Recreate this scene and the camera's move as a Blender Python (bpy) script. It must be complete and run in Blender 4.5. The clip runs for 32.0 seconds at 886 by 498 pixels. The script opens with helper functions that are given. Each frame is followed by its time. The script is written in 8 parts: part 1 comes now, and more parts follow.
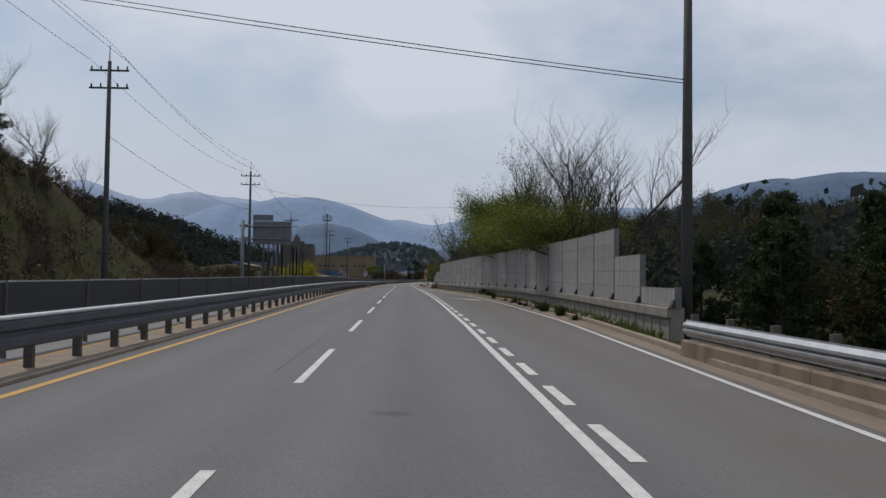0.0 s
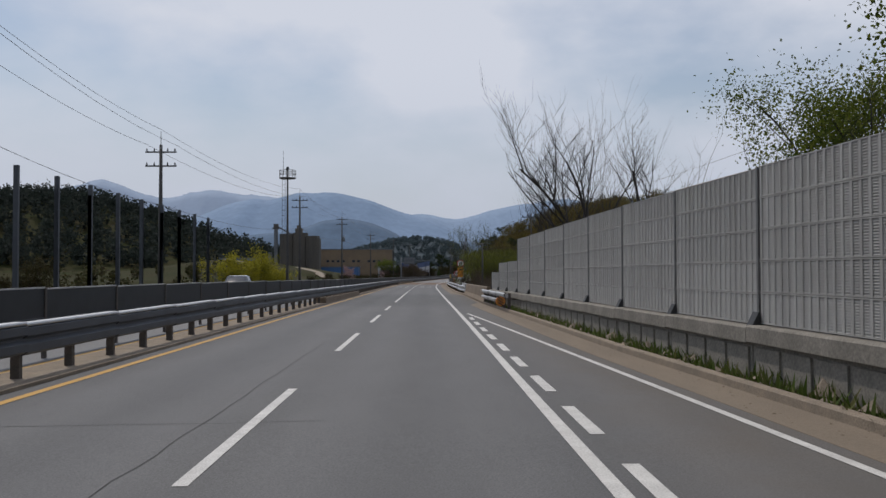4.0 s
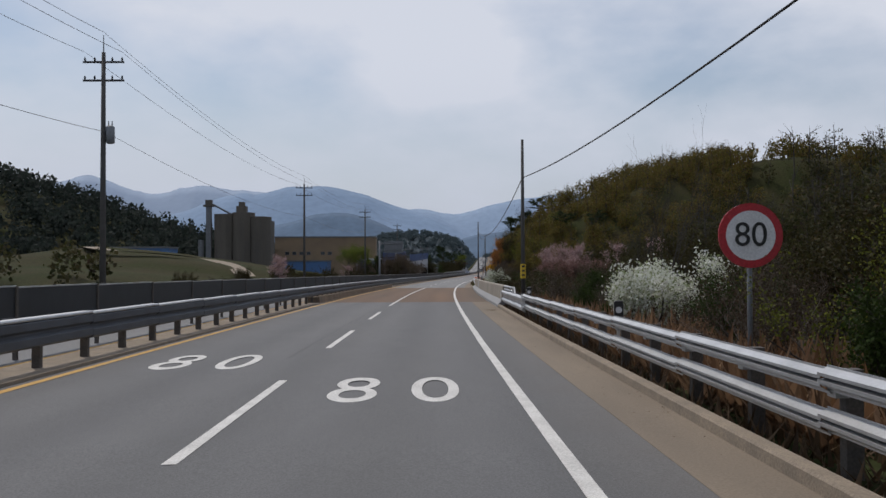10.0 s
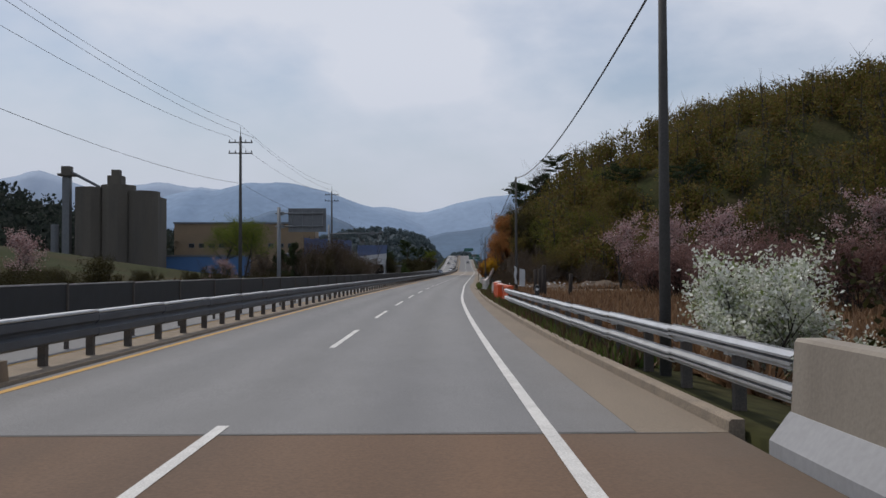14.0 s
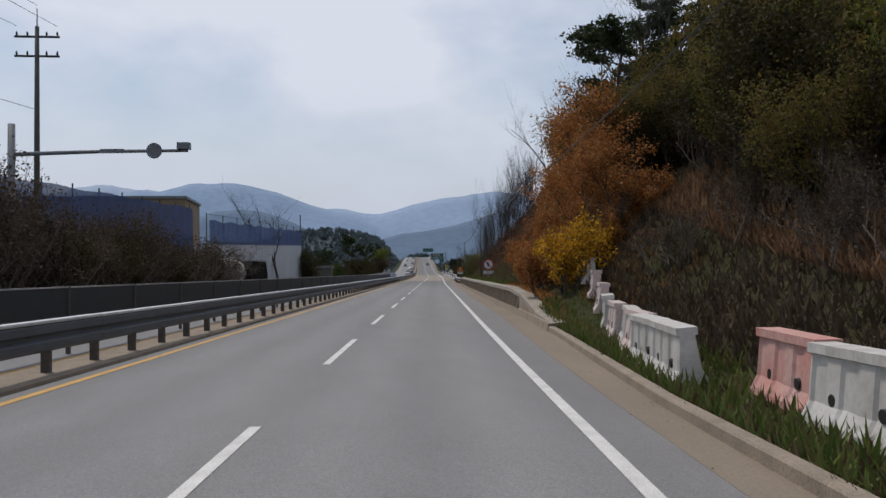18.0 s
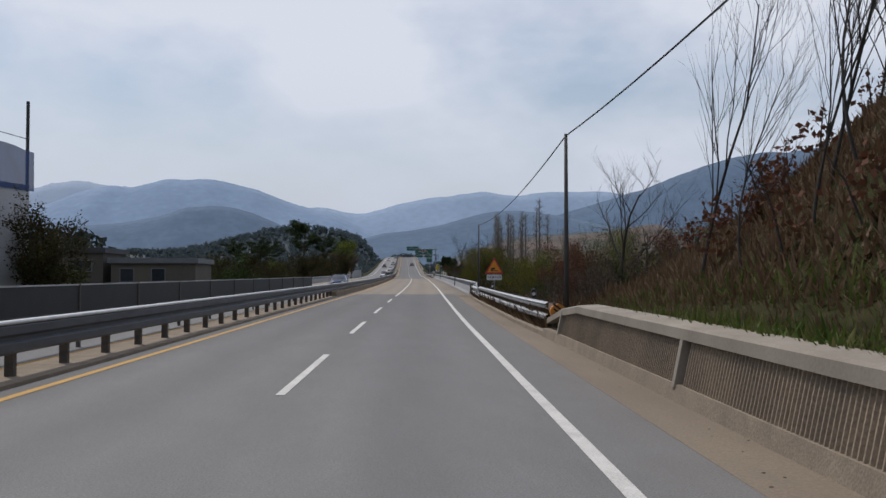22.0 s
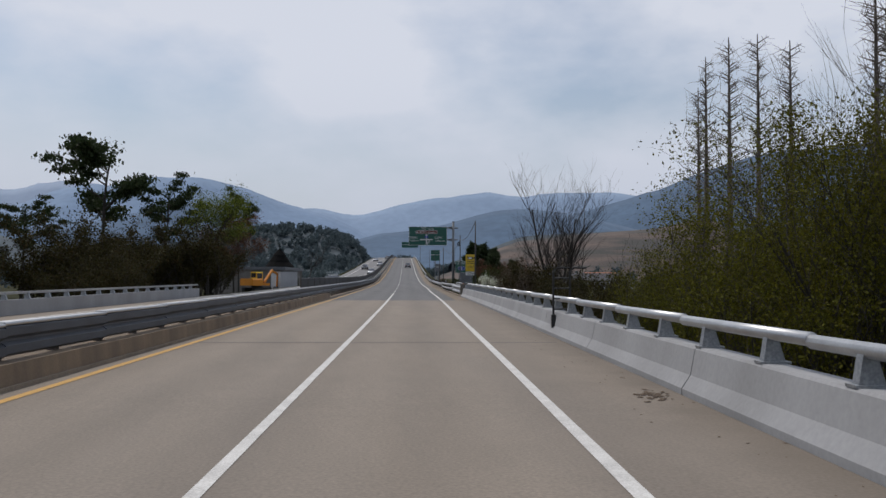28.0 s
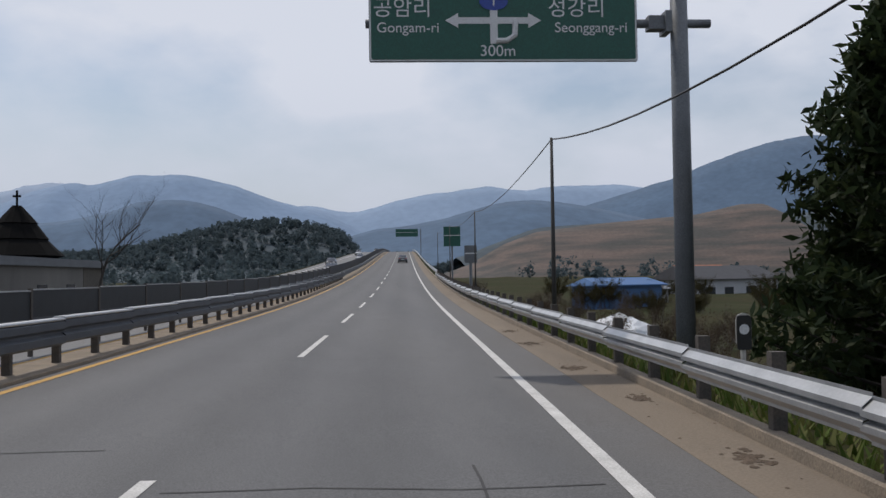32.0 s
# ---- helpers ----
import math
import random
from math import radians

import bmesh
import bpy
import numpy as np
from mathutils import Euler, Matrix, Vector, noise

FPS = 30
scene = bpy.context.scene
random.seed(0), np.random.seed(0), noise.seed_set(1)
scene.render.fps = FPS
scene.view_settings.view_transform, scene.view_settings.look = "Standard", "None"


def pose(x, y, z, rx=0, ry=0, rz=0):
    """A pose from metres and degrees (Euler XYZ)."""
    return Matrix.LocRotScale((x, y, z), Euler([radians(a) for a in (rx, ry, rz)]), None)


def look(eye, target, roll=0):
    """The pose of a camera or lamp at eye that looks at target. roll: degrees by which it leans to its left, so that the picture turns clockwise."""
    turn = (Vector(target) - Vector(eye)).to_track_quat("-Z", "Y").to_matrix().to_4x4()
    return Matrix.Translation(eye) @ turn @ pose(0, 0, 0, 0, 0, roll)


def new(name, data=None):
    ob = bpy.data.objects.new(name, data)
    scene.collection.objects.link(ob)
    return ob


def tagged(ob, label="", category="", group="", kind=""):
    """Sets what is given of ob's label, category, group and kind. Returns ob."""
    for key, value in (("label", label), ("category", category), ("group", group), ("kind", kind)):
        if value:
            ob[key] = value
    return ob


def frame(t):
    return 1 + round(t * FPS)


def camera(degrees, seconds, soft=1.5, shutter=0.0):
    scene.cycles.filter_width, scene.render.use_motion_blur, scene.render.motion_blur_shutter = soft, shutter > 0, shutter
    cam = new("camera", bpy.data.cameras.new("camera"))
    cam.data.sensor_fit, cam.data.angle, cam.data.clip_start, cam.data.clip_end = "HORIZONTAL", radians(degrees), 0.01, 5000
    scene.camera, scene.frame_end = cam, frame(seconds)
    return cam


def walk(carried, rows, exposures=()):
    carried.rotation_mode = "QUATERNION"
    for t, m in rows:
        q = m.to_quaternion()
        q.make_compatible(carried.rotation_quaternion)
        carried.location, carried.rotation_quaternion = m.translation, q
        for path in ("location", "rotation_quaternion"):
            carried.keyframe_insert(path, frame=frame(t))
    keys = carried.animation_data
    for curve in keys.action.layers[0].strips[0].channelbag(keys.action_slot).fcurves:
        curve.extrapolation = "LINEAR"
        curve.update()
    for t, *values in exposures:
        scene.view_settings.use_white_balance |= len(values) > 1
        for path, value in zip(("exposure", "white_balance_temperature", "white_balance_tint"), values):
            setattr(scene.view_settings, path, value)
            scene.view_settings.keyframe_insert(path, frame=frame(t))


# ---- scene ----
# t, x, y, z, yaw, pitch, roll of the dash camera
WALK = [
    (0.0, -0.00, 0.00, 1.620, -1.86, 1.80, -0.80), (0.5, -0.00, 9.21, 1.647, -1.63, 1.80, -0.74), (1.0, -0.00, 18.43, 1.667, -1.36, 1.72, -0.95),
    (1.5, -0.02, 27.71, 1.679, -0.90, 1.64, -0.78), (2.0, -0.04, 37.07, 1.691, -0.45, 1.66, -0.75), (2.5, -0.09, 46.46, 1.700, -0.61, 1.57, -0.61),
    (3.0, -0.16, 55.81, 1.708, -0.63, 1.64, -0.33), (3.5, -0.26, 65.14, 1.711, -0.51, 1.62, -0.10), (4.0, -0.38, 74.51, 1.701, -0.36, 1.47, 0.10),
    (4.5, -0.51, 83.93, 1.667, -0.21, 1.26, 0.33), (5.0, -0.66, 93.45, 1.608, -0.18, 1.24, 0.41), (5.5, -0.79, 103.10, 1.530, -0.19, 1.23, 0.43),
    (6.0, -0.89, 112.89, 1.455, 0.28, 1.18, 0.38), (6.5, -1.01, 122.87, 1.380, 0.66, 1.11, 0.48), (7.0, -1.13, 132.97, 1.304, -0.18, 1.09, 0.61),
    (7.5, -1.25, 143.04, 1.236, 0.67, 1.26, 0.45), (8.0, -1.39, 153.20, 1.166, 0.43, 1.28, 0.58), (8.5, -1.51, 163.49, 1.102, 0.53, 1.28, 0.50),
    (9.0, -1.61, 173.97, 1.039, -0.24, 1.27, 0.28), (9.5, -1.67, 184.62, 0.974, -0.35, 1.28, 0.25), (10.0, -1.72, 195.30, 0.911, -0.52, 1.31, 0.27),
    (10.5, -1.75, 205.93, 0.848, -0.19, 1.30, 0.19), (11.0, -1.76, 216.57, 0.781, -0.64, 1.28, 0.17), (11.5, -1.74, 227.23, 0.720, -1.15, 1.24, 0.06),
    (12.0, -1.70, 237.91, 0.672, -0.88, 1.37, 0.09), (12.5, -1.61, 248.64, 0.633, -0.94, 1.52, 0.22), (13.0, -1.46, 259.42, 0.587, -1.26, 1.31, 0.24),
    (13.5, -1.24, 270.28, 0.533, -1.81, 1.28, 0.16), (14.0, -0.94, 281.20, 0.472, -2.86, 1.31, 0.19), (14.5, -0.55, 292.17, 0.413, -3.45, 1.34, 0.24),
    (15.0, -0.08, 303.18, 0.357, -3.84, 1.36, 0.34), (15.5, 0.46, 314.22, 0.303, -4.26, 1.34, 0.49), (16.0, 1.04, 325.30, 0.253, -4.47, 1.30, 0.79),
    (16.5, 1.67, 336.39, 0.216, -4.54, 1.37, 0.78), (17.0, 2.37, 347.47, 0.193, -4.73, 1.52, 0.38), (17.5, 3.15, 358.58, 0.171, -4.88, 1.54, 0.49),
    (18.0, 4.01, 369.69, 0.151, -5.77, 1.53, 0.65), (18.5, 4.96, 380.76, 0.139, -6.32, 1.68, 0.85), (19.0, 5.96, 391.76, 0.134, -6.46, 1.64, 0.80),
    (19.5, 6.96, 402.68, 0.131, -6.72, 1.69, 0.73), (20.0, 7.94, 413.53, 0.125, -6.83, 1.66, 0.61), (20.5, 8.89, 424.34, 0.116, -6.72, 1.69, 0.54),
    (21.0, 9.84, 435.06, 0.122, -6.70, 1.72, 0.25), (21.5, 10.80, 445.75, 0.129, -6.72, 1.70, 0.14), (22.0, 11.78, 456.43, 0.134, -6.73, 1.69, 0.04),
    (22.5, 12.79, 467.11, 0.142, -6.89, 1.77, -0.31), (23.0, 13.80, 477.85, 0.152, -7.03, 1.76, -0.48), (23.5, 14.82, 488.57, 0.153, -7.06, 1.78, -0.36),
    (24.0, 15.87, 499.27, 0.152, -7.03, 1.77, -0.14), (24.5, 16.94, 510.13, 0.165, -6.92, 1.83, -0.25), (25.0, 18.00, 521.14, 0.192, -6.82, 1.82, -0.35),
    (25.5, 19.06, 532.30, 0.231, -6.66, 1.92, -0.55), (26.0, 20.10, 543.68, 0.277, -6.28, 1.90, -0.39), (26.5, 21.12, 555.28, 0.325, -6.05, 1.89, -0.29),
    (27.0, 22.14, 567.09, 0.378, -6.13, 1.92, -0.24), (27.5, 23.17, 579.11, 0.440, -6.70, 2.00, -0.23), (28.0, 24.17, 591.35, 0.509, -6.70, 2.02, -0.15),
    (28.5, 25.17, 603.75, 0.587, -6.70, 1.97, -0.02), (29.0, 26.20, 616.12, 0.667, -6.63, 1.88, -0.02), (29.5, 27.24, 628.48, 0.722, -6.53, 1.92, 0.07),
    (30.0, 28.27, 640.85, 0.768, -6.49, 1.95, 0.12), (30.5, 29.27, 653.21, 0.803, -6.55, 1.81, 0.46), (31.0, 30.28, 665.50, 0.839, -6.57, 1.81, 0.79),
    (31.5, 31.34, 677.56, 0.900, -6.61, 1.90, 0.89), (32.0, 32.43, 689.50, 0.980, -6.79, 1.91, 0.80),
]
cam = camera(54.5, 32.0)
walk(cam, [(t, pose(x, y, z, 90 + pitch, 0, yaw) @ pose(0, 0, 0, 0, 0, -roll)) for t, x, y, z, yaw, pitch, roll in WALK],
     [(t, e, 6550, 12.5) for t, e in ((0.0, -0.6), (4.0, -0.57), (7.0, -0.52), (15.0, -0.52), (17.5, -0.5), (18.5, -0.36), (21.0, -0.36), (22.0, -0.43), (23.0, -0.58), (24.5, -0.6), (26.0, -0.54), (29.0, -0.5), (30.0, -0.64), (31.0, -0.58), (32.0, -0.48))])

# ---- world and sun ----
SUN_EL, SUN_AZ = radians(60), radians(-34)          # azimuth from +y towards +x
world = bpy.data.worlds.new("sky")
scene.world = world
world.use_nodes = True
wn, wl = world.node_tree.nodes, world.node_tree.links
wn.clear()
sky = wn.new("ShaderNodeTexSky")
sky.sky_type, sky.sun_disc = "NISHITA", False
sky.sun_elevation, sky.sun_rotation = SUN_EL, SUN_AZ
sky.air_density, sky.dust_density, sky.ozone_density = 1.2, 1.5, 2.0
coord = wn.new("ShaderNodeTexCoord")
squash = wn.new("ShaderNodeMapping")
squash.inputs["Scale"].default_value = (1.0, 1.0, 1.9)
cloud = wn.new("ShaderNodeTexNoise")
cloud.inputs["Scale"].default_value, cloud.inputs["Detail"].default_value, cloud.inputs["Roughness"].default_value = 3.4, 7.0, 0.5
ramp = wn.new("ShaderNodeValToRGB")
ramp.color_ramp.elements[0].position, ramp.color_ramp.elements[1].position = 0.37, 0.60
ramp.color_ramp.elements[0].color, ramp.color_ramp.elements[1].color = (0.16, 0.16, 0.16, 1), (0.97, 0.97, 0.97, 1)
mixc = wn.new("ShaderNodeMixRGB")
mixc.inputs[2].default_value = (7.3, 7.85, 8.8, 1)
bg = wn.new("ShaderNodeBackground")
bg.inputs["Strength"].default_value = 0.125
wout = wn.new("ShaderNodeOutputWorld")
wl.new(coord.outputs["Generated"], squash.inputs["Vector"])
wl.new(squash.outputs["Vector"], cloud.inputs["Vector"])
wl.new(cloud.outputs["Fac"], ramp.inputs["Fac"])
wl.new(ramp.outputs["Color"], mixc.inputs[0])
wl.new(sky.outputs["Color"], mixc.inputs[1])
# pale haze low over the horizon
height, low, haze = wn.new("ShaderNodeSeparateXYZ"), wn.new("ShaderNodeMapRange"), wn.new("ShaderNodeMixRGB")
low.interpolation_type = "SMOOTHSTEP"
low.inputs["From Min"].default_value, low.inputs["From Max"].default_value = 0.0, 0.26
low.inputs["To Min"].default_value, low.inputs["To Max"].default_value = 0.95, 0.0
haze.inputs[2].default_value = (5.6, 6.2, 7.3, 1)
wl.new(coord.outputs["Generated"], height.inputs["Vector"])
wl.new(height.outputs["Z"], low.inputs["Value"])
wl.new(low.outputs["Result"], haze.inputs[0])
wl.new(mixc.outputs["Color"], haze.inputs[1])
wl.new(haze.outputs["Color"], bg.inputs["Color"])
wl.new(bg.outputs["Background"], wout.inputs["Surface"])

sun = new("sun", bpy.data.lights.new("sun", "SUN"))
sun.data.energy, sun.data.angle, sun.data.color = 2.9, radians(1.5), (1.0, 0.95, 0.87)
sun.matrix_world = look((0, 0, 0), (-math.sin(SUN_AZ) * math.cos(SUN_EL), -math.cos(SUN_AZ) * math.cos(SUN_EL), -math.sin(SUN_EL)))
scene.view_settings.exposure = -0.5


# ---- materials ----
def material(name, color, rough=0.85, second=None, scale=4.0, fine=60.0, amount=0.5, bump=0.15, metal=0.0, stretch=(1, 1, 1), random_tint=0.0, space="Object", grain=0.18, tracks=0.0):
    """Two-scale noise paint: color to second over patches, fine grain on top."""
    m = bpy.data.materials.new(name)
    m.use_nodes = True
    n, l = m.node_tree.nodes, m.node_tree.links
    b = n["Principled BSDF"]
    b.inputs["Roughness"].default_value, b.inputs["Metallic"].default_value = rough, metal
    c1, c2 = (*color, 1), (*(second or [v * 0.7 for v in color]), 1)
    tc = n.new("ShaderNodeTexCoord")
    mp = n.new("ShaderNodeMapping")
    mp.inputs["Scale"].default_value = stretch
    l.new(tc.outputs[space], mp.inputs["Vector"])
    big, small = n.new("ShaderNodeTexNoise"), n.new("ShaderNodeTexNoise")
    big.inputs["Scale"].default_value, big.inputs["Detail"].default_value = scale, 5
    small.inputs["Scale"].default_value, small.inputs["Detail"].default_value = fine, 3
    l.new(mp.outputs["Vector"], big.inputs["Vector"])
    l.new(tc.outputs[space], small.inputs["Vector"])
    rp = n.new("ShaderNodeValToRGB")
    rp.color_ramp.elements[0].position, rp.color_ramp.elements[1].position = 0.5 - amount / 2, 0.5 + amount / 2
    rp.color_ramp.elements[0].color, rp.color_ramp.elements[1].color = c1, c2
    l.new(big.outputs["Fac"], rp.inputs["Fac"])
    mx = n.new("ShaderNodeMixRGB")
    mx.blend_type = "OVERLAY"
    mx.inputs[0].default_value = grain * 3
    l.new(rp.outputs["Color"], mx.inputs[1])
    l.new(small.outputs["Fac"], mx.inputs[2])
    last = mx.outputs["Color"]
    if random_tint:
        oi, hs = n.new("ShaderNodeObjectInfo"), n.new("ShaderNodeHueSaturation")
        mr = n.new("ShaderNodeMapRange")
        mr.inputs["To Min"].default_value, mr.inputs["To Max"].default_value = 1 - random_tint, 1 + random_tint
        l.new(oi.outputs["Random"], mr.inputs["Value"])
        l.new(mr.outputs["Result"], hs.inputs["Value"])
        l.new(last, hs.inputs["Color"])
        last = hs.outputs["Color"]
    if tracks:
        at, wave, mul = n.new("ShaderNodeAttribute"), n.new("ShaderNodeMath"), n.new("ShaderNodeMath")
        at.attribute_name = "lateral"
        mul.operation, wave.operation = "MULTIPLY", "COSINE"
        mul.inputs[1].default_value = 2 * math.pi / 1.75
        mr, hs = n.new("ShaderNodeMapRange"), n.new("ShaderNodeHueSaturation")
        mr.inputs["From Min"].default_value, mr.inputs["To Min"].default_value, mr.inputs["To Max"].default_value = -1.0, 1 + tracks, 1 - tracks
        l.new(at.outputs["Fac"], mul.inputs[0])
        l.new(mul.outputs[0], wave.inputs[0])
        l.new(wave.outputs[0], mr.inputs["Value"])
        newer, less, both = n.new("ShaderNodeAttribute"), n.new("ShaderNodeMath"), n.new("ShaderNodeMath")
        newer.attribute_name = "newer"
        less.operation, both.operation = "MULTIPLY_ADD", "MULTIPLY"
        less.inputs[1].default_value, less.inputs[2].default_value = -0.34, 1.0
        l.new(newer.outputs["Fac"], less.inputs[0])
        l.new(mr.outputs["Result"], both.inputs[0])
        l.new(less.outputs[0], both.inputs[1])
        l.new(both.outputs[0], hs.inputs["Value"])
        l.new(last, hs.inputs["Color"])
        # worn and patched areas a few metres across
        blot, tone, worn = n.new("ShaderNodeTexNoise"), n.new("ShaderNodeMapRange"), n.new("ShaderNodeHueSaturation")
        blot.inputs["Scale"].default_value, blot.inputs["Detail"].default_value, blot.inputs["Roughness"].default_value = 1.6, 9, 0.68
        tone.inputs["From Min"].default_value, tone.inputs["From Max"].default_value = 0.3, 0.7
        tone.inputs["To Min"].default_value, tone.inputs["To Max"].default_value = 0.93, 1.07
        longer = n.new("ShaderNodeMapping")
        longer.inputs["Scale"].default_value = (1.0, 0.3, 1.0)
        l.new(tc.outputs[space], longer.inputs["Vector"])
        l.new(longer.outputs["Vector"], blot.inputs["Vector"])
        l.new(blot.outputs["Fac"], tone.inputs["Value"])
        l.new(tone.outputs["Result"], worn.inputs["Value"])
        l.new(hs.outputs["Color"], worn.inputs["Color"])
        # blown sand lies thicker towards the road's edge
        edge_in, sand = n.new("ShaderNodeMapRange"), n.new("ShaderNodeMixRGB")
        edge_in.inputs["From Min"].default_value, edge_in.inputs["From Max"].default_value = 3.3, 5.2
        edge_in.inputs["To Max"].default_value = 0.9
        patch, much = n.new("ShaderNodeTexNoise"), n.new("ShaderNodeMath")
        patch.inputs["Scale"].default_value, patch.inputs["Detail"].default_value = 0.9, 6
        much.operation = "MULTIPLY"
        sand.inputs[2].default_value = (0.105, 0.086, 0.066, 1)
        l.new(at.outputs["Fac"], edge_in.inputs["Value"])
        l.new(tc.outputs[space], patch.inputs["Vector"])
        l.new(edge_in.outputs["Result"], much.inputs[0])
        l.new(patch.outputs["Fac"], much.inputs[1])
        l.new(much.outputs[0], sand.inputs[0])
        l.new(worn.outputs["Color"], sand.inputs[1])
        last = sand.outputs["Color"]
    l.new(last, b.inputs["Base Color"])
    if bump:
        bp = n.new("ShaderNodeBump")
        bp.inputs["Strength"].default_value, bp.inputs["Distance"].default_value = bump, 0.02
        l.new(small.outputs["Fac"], bp.inputs["Height"])
        l.new(bp.outputs["Normal"], b.inputs["Normal"])
    return m


ASPHALT = material("asphalt", (0.092, 0.093, 0.096), 0.85, (0.118, 0.117, 0.116), 0.5, 55, 0.5, 0.25, stretch=(1, 0.06, 1), grain=0.22, tracks=0.07)
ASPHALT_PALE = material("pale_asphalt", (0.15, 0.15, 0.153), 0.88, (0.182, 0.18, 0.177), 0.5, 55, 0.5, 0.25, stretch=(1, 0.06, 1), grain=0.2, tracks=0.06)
DECK_BROWN = material("dusty_deck", (0.136, 0.078, 0.043), 0.9, (0.095, 0.062, 0.041), 0.5, 30, 0.5, 0.12, stretch=(1, 0.08, 1), grain=0.12, tracks=0.07)
DECK_PALE = material("pale_deck", (0.225, 0.187, 0.147), 0.9, (0.18, 0.154, 0.127), 0.5, 30, 0.5, 0.12, stretch=(1, 0.08, 1), grain=0.12, tracks=0.06)
GUTTER = material("sandy_gutter", (0.215, 0.172, 0.125), 0.95, (0.150, 0.120, 0.090), 1.2, 40, 0.6, 0.25, stretch=(1, 0.2, 1), grain=0.12)
KERB = material("kerb_concrete", (0.28, 0.225, 0.165), 0.9, (0.17, 0.14, 0.108), 2.5, 40, 0.6, 0.3)
WHITE_PAINT = material("road_paint", (0.62, 0.61, 0.58), 0.7, (0.42, 0.41, 0.39), 3.0, 50, 0.6, 0.1)
YELLOW_PAINT = material("yellow_paint", (0.55, 0.30, 0.05), 0.7, (0.40, 0.24, 0.07), 3.0, 50, 0.6, 0.1)
CONCRETE = material("concrete", (0.30, 0.268, 0.22), 0.9, (0.2, 0.172, 0.14), 1.0, 25, 0.5, 0.15, stretch=(1, 1, 0.16), grain=0.06)
CONCRETE_GREY = material("grey_concrete", (0.33, 0.335, 0.345), 0.9, (0.24, 0.242, 0.245), 0.7, 14, 0.5, 0.06, stretch=(1, 1, 0.35), grain=0.05)
CONCRETE_DIRTY = material("stained_concrete", (0.246, 0.183, 0.119), 0.9, (0.098, 0.076, 0.060), 1.1, 25, 0.5, 0.2, stretch=(1.4, 1.4, 0.22), grain=0.07)
CONCRETE_OLD = material("blackened_concrete", (0.135, 0.122, 0.105), 0.9, (0.08, 0.072, 0.063), 2.0, 25, 0.5, 0.2, stretch=(1.4, 1.4, 0.3))
STEEL = material("galvanised_steel", (0.36, 0.38, 0.40), 0.45, (0.27, 0.285, 0.30), 2.5, 30, 0.5, 0.03, metal=0.75)
STEEL_WORN = material("weathered_steel", (0.085, 0.095, 0.11), 0.55, (0.06, 0.066, 0.076), 1.5, 30, 0.5, 0.02, metal=0.3, grain=0.05)
STEEL_PALE = material("zinc_rail", (0.52, 0.53, 0.54), 0.42, (0.40, 0.41, 0.42), 2.5, 30, 0.5, 0.02, metal=0.85, grain=0.05)
POST = material("post_steel", (0.075, 0.07, 0.065), 0.7, (0.12, 0.10, 0.085), 6, 40, 0.5, 0.1, metal=0.3)
POLE = material("pole_concrete", (0.072, 0.070, 0.067), 0.85, (0.05, 0.048, 0.046), 3, 40, 0.5, 0.1)
DARK = material("dark_steel", (0.03, 0.032, 0.035), 0.6, None, 5, 40, 0.5, 0.05)
SOIL = material("soil", (0.040, 0.034, 0.016), 0.95, (0.026, 0.032, 0.010), 0.12, 3.0, 0.35, 0.5, grain=0.3)
SOIL.node_tree.nodes["Principled BSDF"].inputs["Specular IOR Level"].default_value = 0.08
# distance haze is painted into these mountain colours, bluer and paler further off
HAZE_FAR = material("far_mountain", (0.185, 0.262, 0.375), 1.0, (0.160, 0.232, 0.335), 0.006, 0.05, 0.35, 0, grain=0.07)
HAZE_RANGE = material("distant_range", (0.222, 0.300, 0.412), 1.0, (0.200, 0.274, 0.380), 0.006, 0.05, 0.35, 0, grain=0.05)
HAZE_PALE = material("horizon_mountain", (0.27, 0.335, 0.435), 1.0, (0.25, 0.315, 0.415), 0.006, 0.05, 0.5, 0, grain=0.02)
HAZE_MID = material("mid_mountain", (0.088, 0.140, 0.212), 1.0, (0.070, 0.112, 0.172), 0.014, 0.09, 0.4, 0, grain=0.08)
# haze over the nearer hills and far ground, put into the base colour
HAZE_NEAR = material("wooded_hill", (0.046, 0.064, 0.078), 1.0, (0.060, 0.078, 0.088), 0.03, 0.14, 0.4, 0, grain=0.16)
CLEARED = material("cleared_earth", (0.125, 0.094, 0.08), 1.0, (0.062, 0.06, 0.055), 0.06, 0.5, 0.22, 0, stretch=(0.25, 1, 4), grain=0.1)


